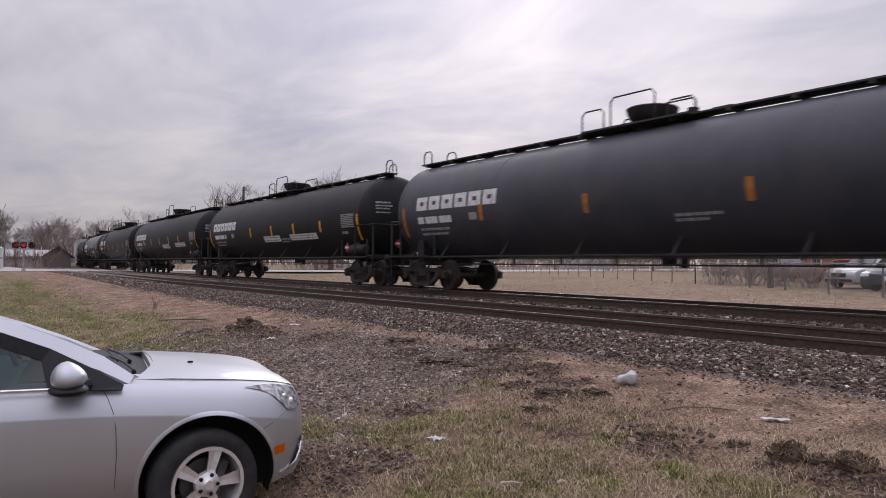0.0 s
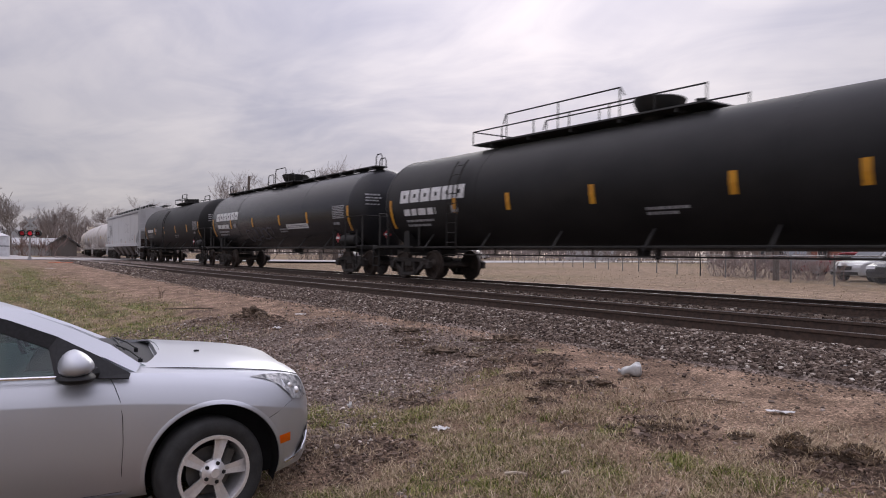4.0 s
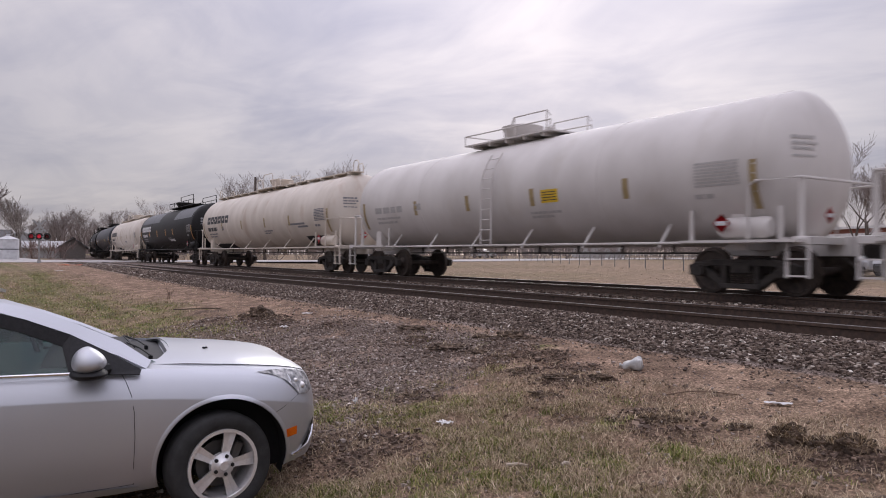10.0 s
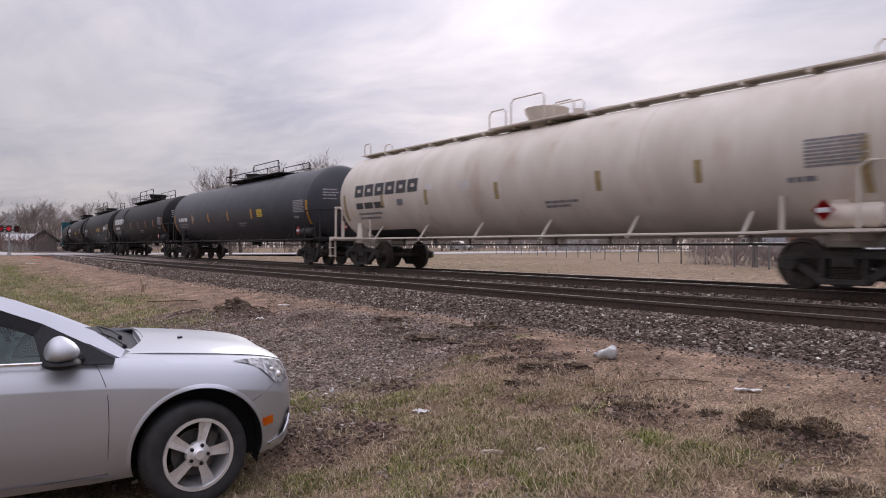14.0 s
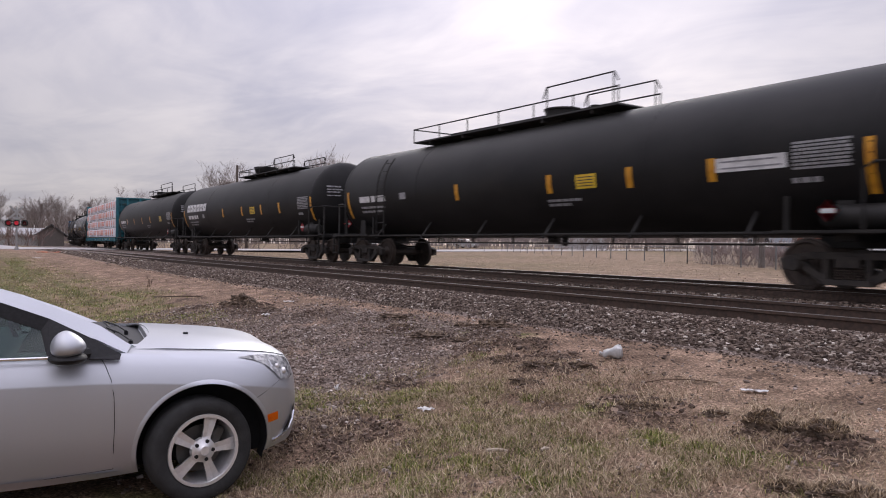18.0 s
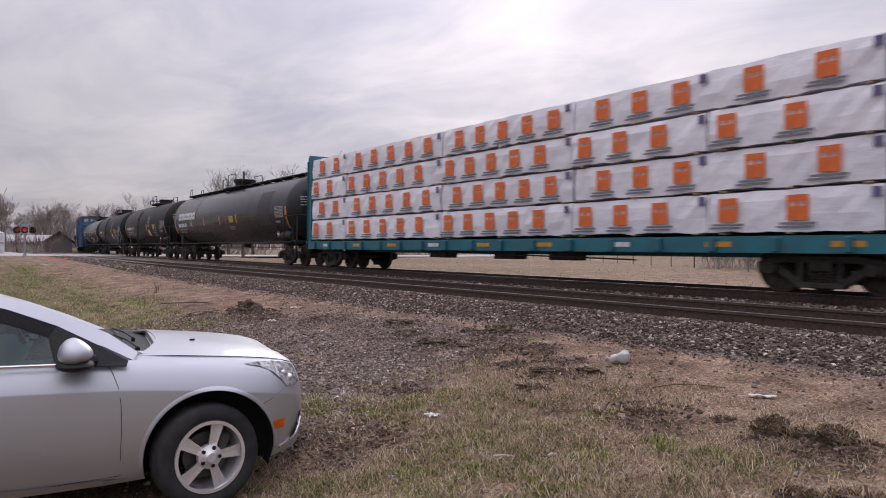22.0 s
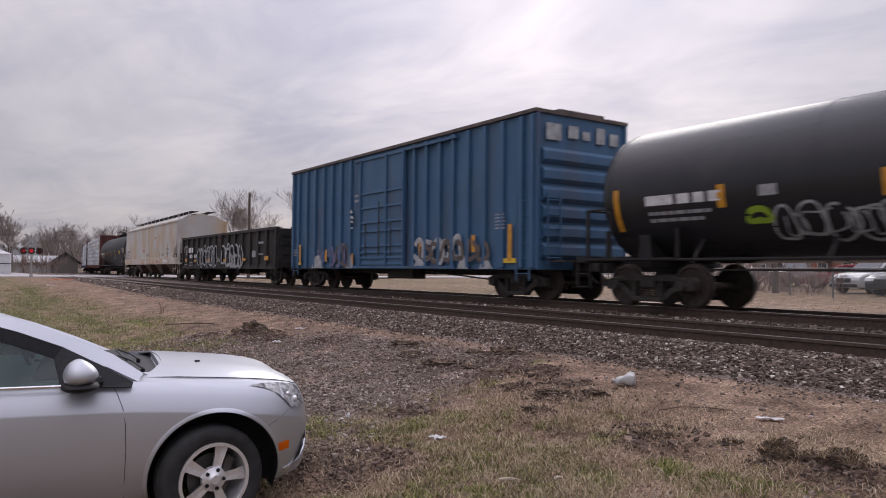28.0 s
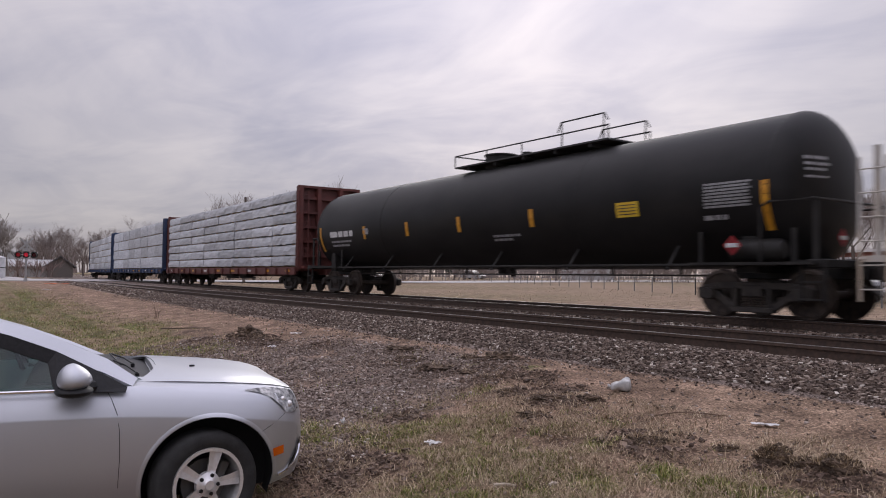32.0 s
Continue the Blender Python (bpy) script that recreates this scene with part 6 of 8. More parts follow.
white_panels(t, PANELS)
t = tank_car(*CARS[2], M_BLACK, "black tank car with white blocky mark and white panels", logo=M_LETTER, refl=(-6.05, -3.5, -0.85, 1.8, 4.45), seed=3, **WALK)
white_panels(t, [(0.0, 1.9, 1.72, 1.96), (3.6, 6.1, 1.76, 2.0)])
PLATF = dict(style="platform", steel=None)
tank_car(*CARS[3], M_BLACK, "black tank car with long top railing and white blocky mark", logo=M_LETTER, refl=(-6.0, -3.6, -0.6, 3.0, 5.4), plat=(-5.6, 2.4), dome=0.6, high=(-4.2, 0.2), tall=0.76, seed=4, mid_ladder=-5.4, **PLATF)
t = tank_car(*CARS[4], M_GLOSS, "black tank car with white blocky mark and faint spray paint", logo=M_LETTER, refl=(-5.6, -2.4, 1.0, 4.0), seed=5, **WALK)
scrawl("graffiti", -3.0, 0.4, 1.35, 1.95, 5, M_GRAF2, t, None, 31, 0.05, "faint spray-painted loops")
white_panels(t, [(1.9, 4.2, 1.80, 2.0)])
tank_car(*CARS[5], M_BLACK, "clean black tank car with yellow tape strips", refl=(-4.8, -1.85, 1.4, 4.4), plat=(-1.4, 1.9), dome=0.0, high=(0.5, 1.9), boxy=True, seed=6, mid_ladder=-0.9, stencil=M_STENCIL, **PLATF)
hopper_car(*CARS[6], M_GREYH, "pale grey covered hopper with thin spray-painted outlines", 7)
WHT = dict(style="platform", steel=M_WHITE, stencil=M_FAINT, tape=M_TAN, longtape=True)
tank_car(*CARS[7], M_WHITE, "white tank car with tan tape and yellow notice", refl=(-4.6, -1.8, 1.0, 4.1), plat=(-2.4, 1.4), dome=-0.6, high=(-0.2, 1.4), yellow=1.45, mid_ladder=-0.2, seed=8, **WHT)
tank_car(*CARS[8], M_WHITE, "white tank car with tan tape and yellow notice", refl=(-4.6, -1.8, 1.0, 4.1), plat=(-2.4, 1.4), dome=-0.6, high=(-0.2, 1.4), yellow=1.45, mid_ladder=-0.2, seed=9, **WHT)
# two near-black bands low on the belly, towards the ends
t = tank_car(*CARS[9], M_CREAM, "cream tank car streaked with rust, dark blocky mark", style="walk", steel=M_CREAM, logo=M_DARKLET, stencil=M_INK, tape=M_TAN, refl=(-5.6, -2.3, 1.1, 4.2), dome=0.0, mark=(0.25, 3.95), seed=10, patches=((4.6, 6.4, 1.98, 2.06, M_INK), (5.6, 6.7, 1.86, 1.94, M_INK), (h_of(*CARS[9]) - 4.2, h_of(*CARS[9]) - 2.2, 1.02, 1.5, M_BELLY), (-8.2, -4.6, 1.0, 1.3, M_BELLY)))
L = h_of(*CARS[10])
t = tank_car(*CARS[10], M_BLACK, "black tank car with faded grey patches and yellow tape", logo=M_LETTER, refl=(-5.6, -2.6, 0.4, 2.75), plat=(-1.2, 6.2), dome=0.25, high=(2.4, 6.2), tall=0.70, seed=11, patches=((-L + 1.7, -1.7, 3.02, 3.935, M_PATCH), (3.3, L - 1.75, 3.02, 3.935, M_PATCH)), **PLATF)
white_panels(t, [(1.5, 3.05, 1.60, 1.74)])
L = h_of(*CARS[11])
# one near-black band low on the belly, at the trailing end
tank_car(*CARS[11], M_CREAM, "off-white tank car with dark blocky mark, lightly stained", style="walk", steel=M_CREAM, logo=M_DARKLET, stencil=M_INK, tape=M_TAN, dome=0.0, panel=0.3, mark=(0.25, 3.95), refl=(-6.6, -4.1, -0.85, 2.65, 5.2), seed=12, patches=((-L + 1.8, -L + 5.4, 0.99, 1.3, M_BELLY), (-1.9, -1.4, 2.3, 2.55, M_WHITE), (-3.6, -3.2, 2.4, 2.6, M_WHITE)))
tank_car(*CARS[12], M_SLATE, "dark slate tank car with yellow notice and railing", refl=(-6.2, -3.4, -0.4, 2.8), plat=(-2.2, 4.8), dome=0.0, high=(1.6, 4.8), boxy=True, yellow=3.6, seed=13, **PLATF)
tank_car(*CARS[13], M_BLACK, "black tank car with long top railing and white blocky mark", logo=M_LETTER, refl=(-4.8, -1.95, 0.6, 2.95, 5.3), tape=M_REFLD, plat=(-4.8, 2.6), dome=0.6, high=(-1.9, 2.6), tall=0.76, seed=14, mid_ladder=-3.5, **PLATF)
t = tank_car(*CARS[14], M_BLACK, "black tank car with yellow notice and pale panel", refl=(-2.75, 1.0, 3.45, 5.45), plat=(-5.6, 3.0), dome=0.45, high=(0.5, 3.0), tall=0.82, boxy=True, yellow=2.0, seed=15, mid_ladder=-6.2, **PLATF)
white_panels(t, [(5.75, 7.15, 2.14, 2.4)])
t = tank_car(*CARS[15], M_BLACK, "black tank car with white blocky mark and yellow notice", logo=M_LETTER, refl=(-2.3, 0.5, 3.0, 5.1), plat=(-1.5, 5.5), dome=0.3, high=(3.1, 5.5), yellow=1.7, seed=16, **PLATF)
tank_car(*CARS[16], M_BLACK, "black tank car with yellow tape and yellow notice", refl=(-6.05, -3.3, -0.45, 2.25), plat=(-1.25, 6.0), dome=0.1, high=(2.6, 6.0), tall=0.70, boxy=True, yellow=5.2, seed=17, **PLATF)
lumber_car(*CARS[17], M_TEAL, "teal centre-beam car stacked with white-wrapped lumber, orange squares", 4, M_WRAP, True, 18)
t = tank_car(*CARS[18], M_GLOSS, "glossy black tank car with white blocky mark", logo=M_LETTER, refl=(-5.9, -3.4, -0.5, 2.2), yellow=1.2, seed=19, mark=(0.45, 3.55), patches=((-8.0, -2.1, 1.16, 1.62, M_PATCHD), (5.9, 7.4, 1.75, 3.3, M_PATCHD)), **WALK)
for k, cup in ((19, 1.7), (20, 1.7)):
    t = tank_car(*CARS[k], M_BLACK, "black tank car with dense white stencils and yellow notices", refl=(-4.65, -2.45, 0.95, 4.05), plat=(-1.0, 1.4), dome=0.95, high=(-0.2, 1.4), boxy=True, yellow=3.1, mid_ladder=-1.0, seed=20 + k, **PLATF)
    bars("stencil_block", [(1.9, 2.5 + 0.06 * (i % 3), 2.92 - 0.1 * i, 0.05) for i in range(8)] + [(3.5, 4.6, 1.9 - 0.12 * i, 0.05) for i in range(4)] + [(5.6, 6.5, 2.2 - 0.1 * i, 0.045) for i in range(5)] + [(-5.0, -4.0, 1.9, 0.05), (-4.4, -3.6, 1.8, 0.05), (-4.4, -3.6, 1.7, 0.05)], M_STENCIL, t)
    bm = bmesh.new()
    patch(bm, 1.85, 2.5, 1.58, 2.02, 0.008, slant=-0.1)
    d = part("warning_decal", bm, M_YEL, t, "tall yellow notice with white centre")
    bm = bmesh.new()
    patch(bm, 2.08, 2.34, 1.7, 1.9, 0.012)
    part("notice_centre", bm, M_LETTER, d)
t = tank_car(*CARS[21], M_GLOSS, "black tank car with silver spray-painted loops and railing", refl=(-6.6, -3.6, -0.6, 2.6), plat=(-1.8, 6.0), dome=0.0, high=(2.0, 6.0), boxy=True, seed=22, **PLATF)
scrawl("graffiti", -5.1, -1.8, 1.30, 1.95, 7, M_GRAF, t, None, 51, 0.05, "silver and green spray-painted loops")
scrawl("graffiti", -4.9, -2.0, 1.42, 1.85, 8, M_GRAF, t, None, 54, 0.035, lift=0.014)
scrawl("graffiti", 0.4, 4.8, 1.25, 2.0, 8, M_GRAF, t, None, 52, 0.06, "silver spray-painted loops")
scrawl("graffiti", 0.8, 4.4, 1.4, 1.85, 8, M_GRAF, t, None, 55, 0.04, lift=0.014)
scrawl("graffiti", -5.6, -5.1, 1.58, 1.92, 1, M_GRAF3, t, None, 53, 0.12, "green spray paint")
boxcar(*CARS[22])
gondola(*CARS[23])
hopper_car(*CARS[24], M_RUSTH, "off-white covered hopper stained with orange rust", 25, True)
t = tank_car(*CARS[25], M_BLACK, "clean black tank car with yellow tape and notice", refl=(-6.2, -3.4, -0.6, 2.5), plat=(-1.3, 4.9), dome=0.0, high=(3.2, 4.9), tall=0.70, boxy=True, yellow=5.4, seed=26, **PLATF)
lumber_car(*CARS[26], M_OXIDE, "oxide-red centre-beam car stacked with pale wrapped lumber", 7, M_WRAPG, False, 27)
lumber_car(*CARS[27], M_NAVY, "dark blue centre-beam car stacked with pale wrapped lumber", 4, M_WRAPG, False, 28)
lumber_car(*CARS[28], M_NAVY, "dark blue centre-beam car stacked with pale wrapped lumber", 5, M_WRAPG, False, 29)

# ---- the road, the crossing and its signal ----
M_ROAD = mat("pale_worn_concrete", (0.46, 0.44, 0.43), 0.9, scale=1.5, color2=(0.36, 0.345, 0.335), bump=0.2)
M_POST = mat("galvanised_steel", (0.42, 0.42, 0.42), 0.5, 0.5, scale=8)
M_HOOD = mat("black_signal_metal", (0.02, 0.02, 0.02), 0.5, scale=8)
M_SIGN = mat("white_sign_board", (0.70, 0.70, 0.70), 0.5, scale=6)
M_LENS = mat("dark_red_lens", (0.12, 0.01, 0.015), 0.25, scale=8)


def glowing(name, color, strength):
    m = bpy.data.materials.new(name)
    m.use_nodes = True
    b = m.node_tree.nodes["Principled BSDF"]
    b.inputs["Base Color"].default_value = (*color, 1)
    b.inputs["Emission Color"].default_value = (*color, 1)
    b.inputs["Emission Strength"].default_value = strength
    return m


M_LIT = glowing("lit_red_lens", (0.7, 0.03, 0.06), 0.35)
M_DIM = glowing("dim_red_lens", (0.5, 0.02, 0.04), 0.1)


def road():
    bm = bmesh.new()
    rows = []
    for i in range(90):
        y = -60 + 2 * i
        climb = 0.34 * smooth(8.5, 4.0, y)
        rows.append([bm.verts.new((x - 0.06 * y, y, max(ground_z(x - 0.06 * y, y), 0.74) + 0.045 + climb * k)) for x, k in ((-68.0, 0), (-72, 0.35), (-76, 0.7), (-80, 1.0), (-84, 0.9))])
    for a, b in zip(rows, rows[1:]):
        for k in range(4):
            bm.faces.new((a[k], b[k], b[k + 1], a[k + 1]))
    bmesh.ops.recalc_face_normals(bm, faces=bm.faces)
    bmesh.ops.solidify(bm, geom=bm.faces[:], thickness=0.04)
    base = thing("road", bm, M_ROAD, "pale worn concrete road over the level crossing", "road", kind="structure")
    for o in (0.0, GAP):
        bm = bmesh.new()
        for i in range(5):
            p, a = on_track(-73.6 + i * 1.9 - 1.5, o, -0.03)
            box(bm, p.x, p.y, p.z, 1.85, 1.3, 0.06, Matrix.Rotation(a, 3, "Z"))
        part("crossing_panel", bm, M_ROAD, base)


def signal(x, y):
    z = ground_z(x, y)
    n = empty("crossing_signal", "railway crossing signal with crossbuck and red lamps", "crossing signal")
    n.location = (x, y, z)
    face = math.atan2(-y, -x)
    n.rotation_euler.z = face - 0.15
    bm = bmesh.new()
    tube(bm, (0, 0, 0), (0, 0, 3.3), 0.075, 10)
    tube(bm, (0, 0, 0), (0, 0, 0.25), 0.16, 10, 0.12)
    part("mast", bm, M_POST, n)
    bm = bmesh.new()
    tube(bm, (0.05, -0.56, 2.08), (0.05, 0.56, 2.08), 0.04, 8)
    part("lamp_arm", bm, M_POST, n)
    for k, (yy, m) in enumerate(((-0.55, M_LENS), (0.0, M_LIT), (0.54, M_DIM))):
        bm = bmesh.new()
        lathe_x(bm, [(0.05, 0), (0.05, 0.26), (0.075, 0.26), (0.075, 0.16), (0.0, 0.15), (0.0, 0)], 20, 2.08, -yy)
        lamp = part("lamp_disc", bm, M_HOOD, n)
        bm = bmesh.new()
        lathe_x(bm, [(0.08, 0.0), (0.11, 0.10), (0.09, 0.15), (0.08, 0.15)], 18, 2.08, -yy)
        part("lens", bm, m, lamp)
        bm = bmesh.new()
        for i in range(7):
            a = radians(-10 + i * 200 / 6)
            box(bm, 0.2, -yy + 0.17 * math.cos(a), 2.08 + 0.17 * math.sin(a), 0.26, 0.10, 0.012, Matrix.Rotation(a + math.pi / 2, 3, "X"))
        part("hood", bm, M_HOOD, lamp)
    for s in (-1, 1):
        bm = bmesh.new()
        box(bm, 0.09 + 0.012 * s, 0, 2.92, 0.012, 1.30, 0.15, Matrix.Rotation(radians(45 * s), 3, "X"))
        part("crossbuck_board", bm, M_POST, n)
    bm = bmesh.new()
    box(bm, 0.1, 0, 2.46, 0.012, 0.55, 0.22)
    part("track_sign", bm, M_POST, n)


road()
signal(-65.7, 5.75)

# ---- equipment shed, houses ----
M_SHED = mat("white_shed_paint", (0.62, 0.62, 0.63), 0.6, scale=3)
M_SIDING = mat("grey_brown_siding", (0.17, 0.15, 0.135), 0.8, scale=3, stretch=(1, 1, 8), color2=(0.13, 0.115, 0.104))
M_PALE = mat("pale_siding", (0.46, 0.46, 0.46), 0.7, scale=3, stretch=(1, 1, 8), color2=(0.38, 0.38, 0.38))
M_ROOFS = mat("dark_shingle_roof", (0.16, 0.15, 0.15), 0.9, scale=6, color2=(0.06, 0.057, 0.057))
M_GLASS = mat("dark_window_glass", (0.03, 0.035, 0.04), 0.08, scale=3, spec=0.8)
M_BRICKY = mat("red_brick_wall", (0.26, 0.10, 0.07), 0.85, scale=9, color2=(0.18, 0.075, 0.055))


def shed(x, y):
    z = ground_z(x, y)
    n = empty("equipment_hut", "small white equipment hut with low conical roof", "hut")
    n.location = (x, y, z)
    bm = bmesh.new()
    tube(bm, (0, 0, 0), (0, 0, 1.05), 0.86, 16)
    part("lower_wall", bm, M_SHED, n, smooth=True)
    bm = bmesh.new()
    tube(bm, (0, 0, 1.05), (0, 0, 1.13), 0.80, 16)
    part("band", bm, M_HOOD, n)
    bm = bmesh.new()
    tube(bm, (0, 0, 1.13), (0, 0, 1.95), 0.86, 16)
    part("upper_wall", bm, M_SHED, n, smooth=True)
    bm = bmesh.new()
    tube(bm, (0, 0, 1.95), (0, 0, 2.25), 0.92, 16, 0.16)
    tube(bm, (0, 0, 2.25), (0, 0, 2.38), 0.15, 10)
    part("roof", bm, M_SHED, n)


def house(x, y, w, d, eave, ridge, turn, wall, roof, label, windows=((-0.25, 1.2),), door=None, base=None):
    z = ground_z(x, y) if base is None else base
    n = empty("house", label, "house", "houses beyond the crossing")
    n.matrix_world = pose(x, y, z, 0, 0, turn)
    bm = bmesh.new()                                         # the gable end faces local +x
    f = [(-w / 2, 0), (w / 2, 0), (w / 2, eave), (0, ridge), (-w / 2, eave)]
    a = [bm.verts.new((d / 2, p, q)) for p, q in f]
    b = [bm.verts.new((-d / 2, p, q)) for p, q in f]
    bm.faces.new(a)
    bm.faces.new(b[::-1])
    for i in range(5):
        bm.faces.new((a[i], b[i], b[(i + 1) % 5], a[(i + 1) % 5]))
    part("wall", bm, wall, n)
    for s in (-1, 1):
        bm = bmesh.new()
        sl = (ridge - eave) / (w / 2)
        e = 0.45
        pts = [(s * (w / 2 + e), eave - e * sl), (0, ridge + 0.02), (0, ridge + 0.2), (s * (w / 2 + e), eave - e * sl + 0.18)]
        a = [bm.verts.new((d / 2 + 0.4, p, q)) for p, q in pts]
        b = [bm.verts.new((-d / 2 - 0.4, p, q)) for p, q in pts]
        bm.faces.new(a)
        bm.faces.new(b[::-1])
        for i in range(4):
            bm.faces.new((a[i], b[i], b[(i + 1) % 4], a[(i + 1) % 4]))
        part("roof", bm, roof, n)
    for yy, zz in windows:
        bm = bmesh.new()
        box(bm, d / 2 + 0.03, yy * w, zz, 0.06, 0.95, 1.1)
        fr = part("window", bm, M_SIGN, n)
        bm = bmesh.new()
        box(bm, d / 2 + 0.065, yy * w, zz, 0.02, 0.78, 0.92)
        part("pane", bm, M_GLASS, fr)
    if door is not None:
        bm = bmesh.new()
        box(bm, d / 2 + 0.03, door * w, 1.0, 0.06, 0.95, 2.0)
        part("door", bm, M_SIGN, n)


shed(-74.9, 4.15)
house(-116, 14.3, 3.1, 8, 1.65, 2.8, -6, M_SIDING, M_ROOFS, "small grey-brown gabled house behind the line", (), None)
house(-121, 10.4, 5.0, 9, 1.5, 2.3, 60, M_PALE, M_PALE, "pale low house with pale roof among bare trees", ((-0.2, 1.2), (0.25, 1.2)))
house(-132, 9.0, 6.5, 9, 2.6, 3.9, -4, M_PALE, M_PALE, "pale sided house among bare trees", ((-0.3, 1.4), (0.1, 1.4), (0.35, 1.4)))
house(-150, 4.0, 9, 9, 2.8, 4.6, 80, M_PALE, M_ROOFS, "pale sided house with dark roof", ((-0.3, 1.4), (0.2, 1.4)))


# ---- bare trees ----
M_BARK = mat("grey_brown_bark", (0.085, 0.066, 0.055), 0.9, scale=14, color2=(0.14, 0.115, 0.10), stretch=(1, 1, 0.3), bump=0.4)
M_PALEBARK = mat("pale_sycamore_bark", (0.27, 0.24, 0.22), 0.9, scale=7, color2=(0.16, 0.135, 0.12), stretch=(1, 1, 0.4))
M_TWIG = mat("fine_bare_twigs", (0.20, 0.165, 0.15), 0.95, scale=3, color2=(0.28, 0.24, 0.22))
M_BRUSH = mat("reddish_bare_twigs", (0.21, 0.145, 0.125), 0.95, scale=3, color2=(0.27, 0.20, 0.18))
M_CONIFER = mat("dark_conifer_needles", (0.02, 0.035, 0.022), 0.9, scale=5)


def branch_tree(height, seed, spread=0.55, depth=5, kids=3):
    """Tapered trunk with limbs, and a mesh of fine branches: lists of (start, end, r0, r1, level)."""
    rng = random.Random(seed)
    segs = []

    def grow(p, d, ln, r, lev):
        pts = 2 if lev > 2 else 3
        q = p
        for i in range(pts):
            d = (d + Vector((rng.uniform(-1, 1), rng.uniform(-1, 1), rng.uniform(-0.4, 0.8))) * 0.16).normalized()
            e = q + d * ln / pts
            r2 = r * (0.84 if lev else 0.88)
            segs.append((q, e, r, r2, lev))
            q, r = e, r2
            if lev < depth and (lev > 0 or i > 0):
                for _ in range(1 if i < pts - 1 else kids):
                    a = rng.uniform(0, 6.283)
                    side = Vector((math.cos(a), math.sin(a), 0))
                    nd = (d * rng.uniform(0.6, 1.0) + side * spread * rng.uniform(0.6, 1.3) + Vector((0, 0, 0.22))).normalized()
                    grow(q, nd, ln * rng.uniform(0.55, 0.8), r * rng.uniform(0.42, 0.58), lev + 1)

    grow(Vector((0, 0, 0)), Vector((0, 0, 1)), height * 0.34, height * 0.019, 0)
    return segs


def seg_mesh(name, segs, material, sides=3, rmin=0.02):
    V, F = [], []
    for p, q, r0, r1, lev in segs:
        d = (q - p).normalized()
        u = d.orthogonal().normalized()
        v = d.cross(u)
        n = 6 if lev < 2 else sides
        b = len(V)
        for c, r in ((p, max(r0, rmin)), (q, max(r1, rmin * 0.7))):
            for i in range(n):
                a = 6.28318 * i / n
                V.append(tuple(c + (u * math.cos(a) + v * math.sin(a)) * r))
        for i in range(n):
            j = (i + 1) % n
            F.append((b + i, b + j, b + n + j, b + n + i))
    me = bpy.data.meshes.new(name)
    me.from_pydata(V, [], F)
    me.materials.append(material)
    return me


def tree_kind(seed, bark, label, depth=5, spread=0.55, rmin=0.011, kids=3):
    segs = branch_tree(10.0, seed, spread, depth, kids)
    n = empty("bare_tree", label, "tree", "bare trees")
    part("trunk", seg_mesh("trunk", [s for s in segs if s[4] < 2], bark), None, n)
    part("crown", seg_mesh("crown", [s for s in segs if s[4] >= 2], M_TWIG if bark is M_BARK else bark, 3, rmin), None, n)
    return n


KINDS = [tree_kind(3, M_BARK, "bare spreading tree with fine grey-brown twigs"), tree_kind(8, M_BARK, "bare spreading tree with fine grey-brown twigs", 5, 0.7), tree_kind(14, M_BARK, "bare upright tree with fine grey-brown twigs", 5, 0.45), tree_kind(21, M_PALEBARK, "bare pale-barked tree with open limbs", 4, 0.6, 0.03)]
SEEN = []


def plant(kind, x, y, h, turn, base=None):
    src = KINDS[kind]
    z = ground_z(x, y) if base is None else base
    k = h / 10.0
    m = pose(x, y, z - 0.1, 0, 0, turn)
    ob = src if kind not in SEEN else copy_thing(src, m)
    SEEN.append(kind)
    ob.matrix_basis = m @ Matrix.Diagonal((k, k, k, 1))


for spec in ((3, -80, 2.2, 9.0, 10), (3, -95, 6.6, 8.6, 80), (2, -91, 1.0, 8.0, 50), (0, -109, 3.5, 8, 20), (1, -112, 9.0, 7.0, 120), (0, -118, 7.5, 7.5, 200), (2, -140, 15, 8.5, 10), (0, -150, 20, 9.5, 70), (1, -160, 24, 10, 140), (2, -158, 17, 8.6, 220),
             (0, -104.4, 34.7, 12.2, 30), (1, -103.3, 37.9, 12.8, 200), (1, -90.5, 42.0, 13.2, 80), (0, -91, 44.5, 13.4, 150), (0, -95, 46.0, 13.5, 260), (1, -92, 50, 12.6, 15), (2, -103, 63, 11, 40), (1, -108, 71.5, 11.8, 10), (0, -104, 76, 11.0, 90), (2, -109, 67, 11.0, 160), (1, -85, 80, 10, 45), (0, -70, 85, 10, 15),
             (1, -26.5, 54.0, 9.6, 60), (0, -24.0, 56.0, 9.0, 180), (2, -29.5, 58, 8.0, 300), (1, -170, 40, 12, 20), (0, -180, 55, 12, 100), (2, -175, 30, 11, 190), (1, -130, 26, 10, 280), (0, -45, 95, 11, 280), (1, -55, 100, 11, 190)):
    plant(*spec)


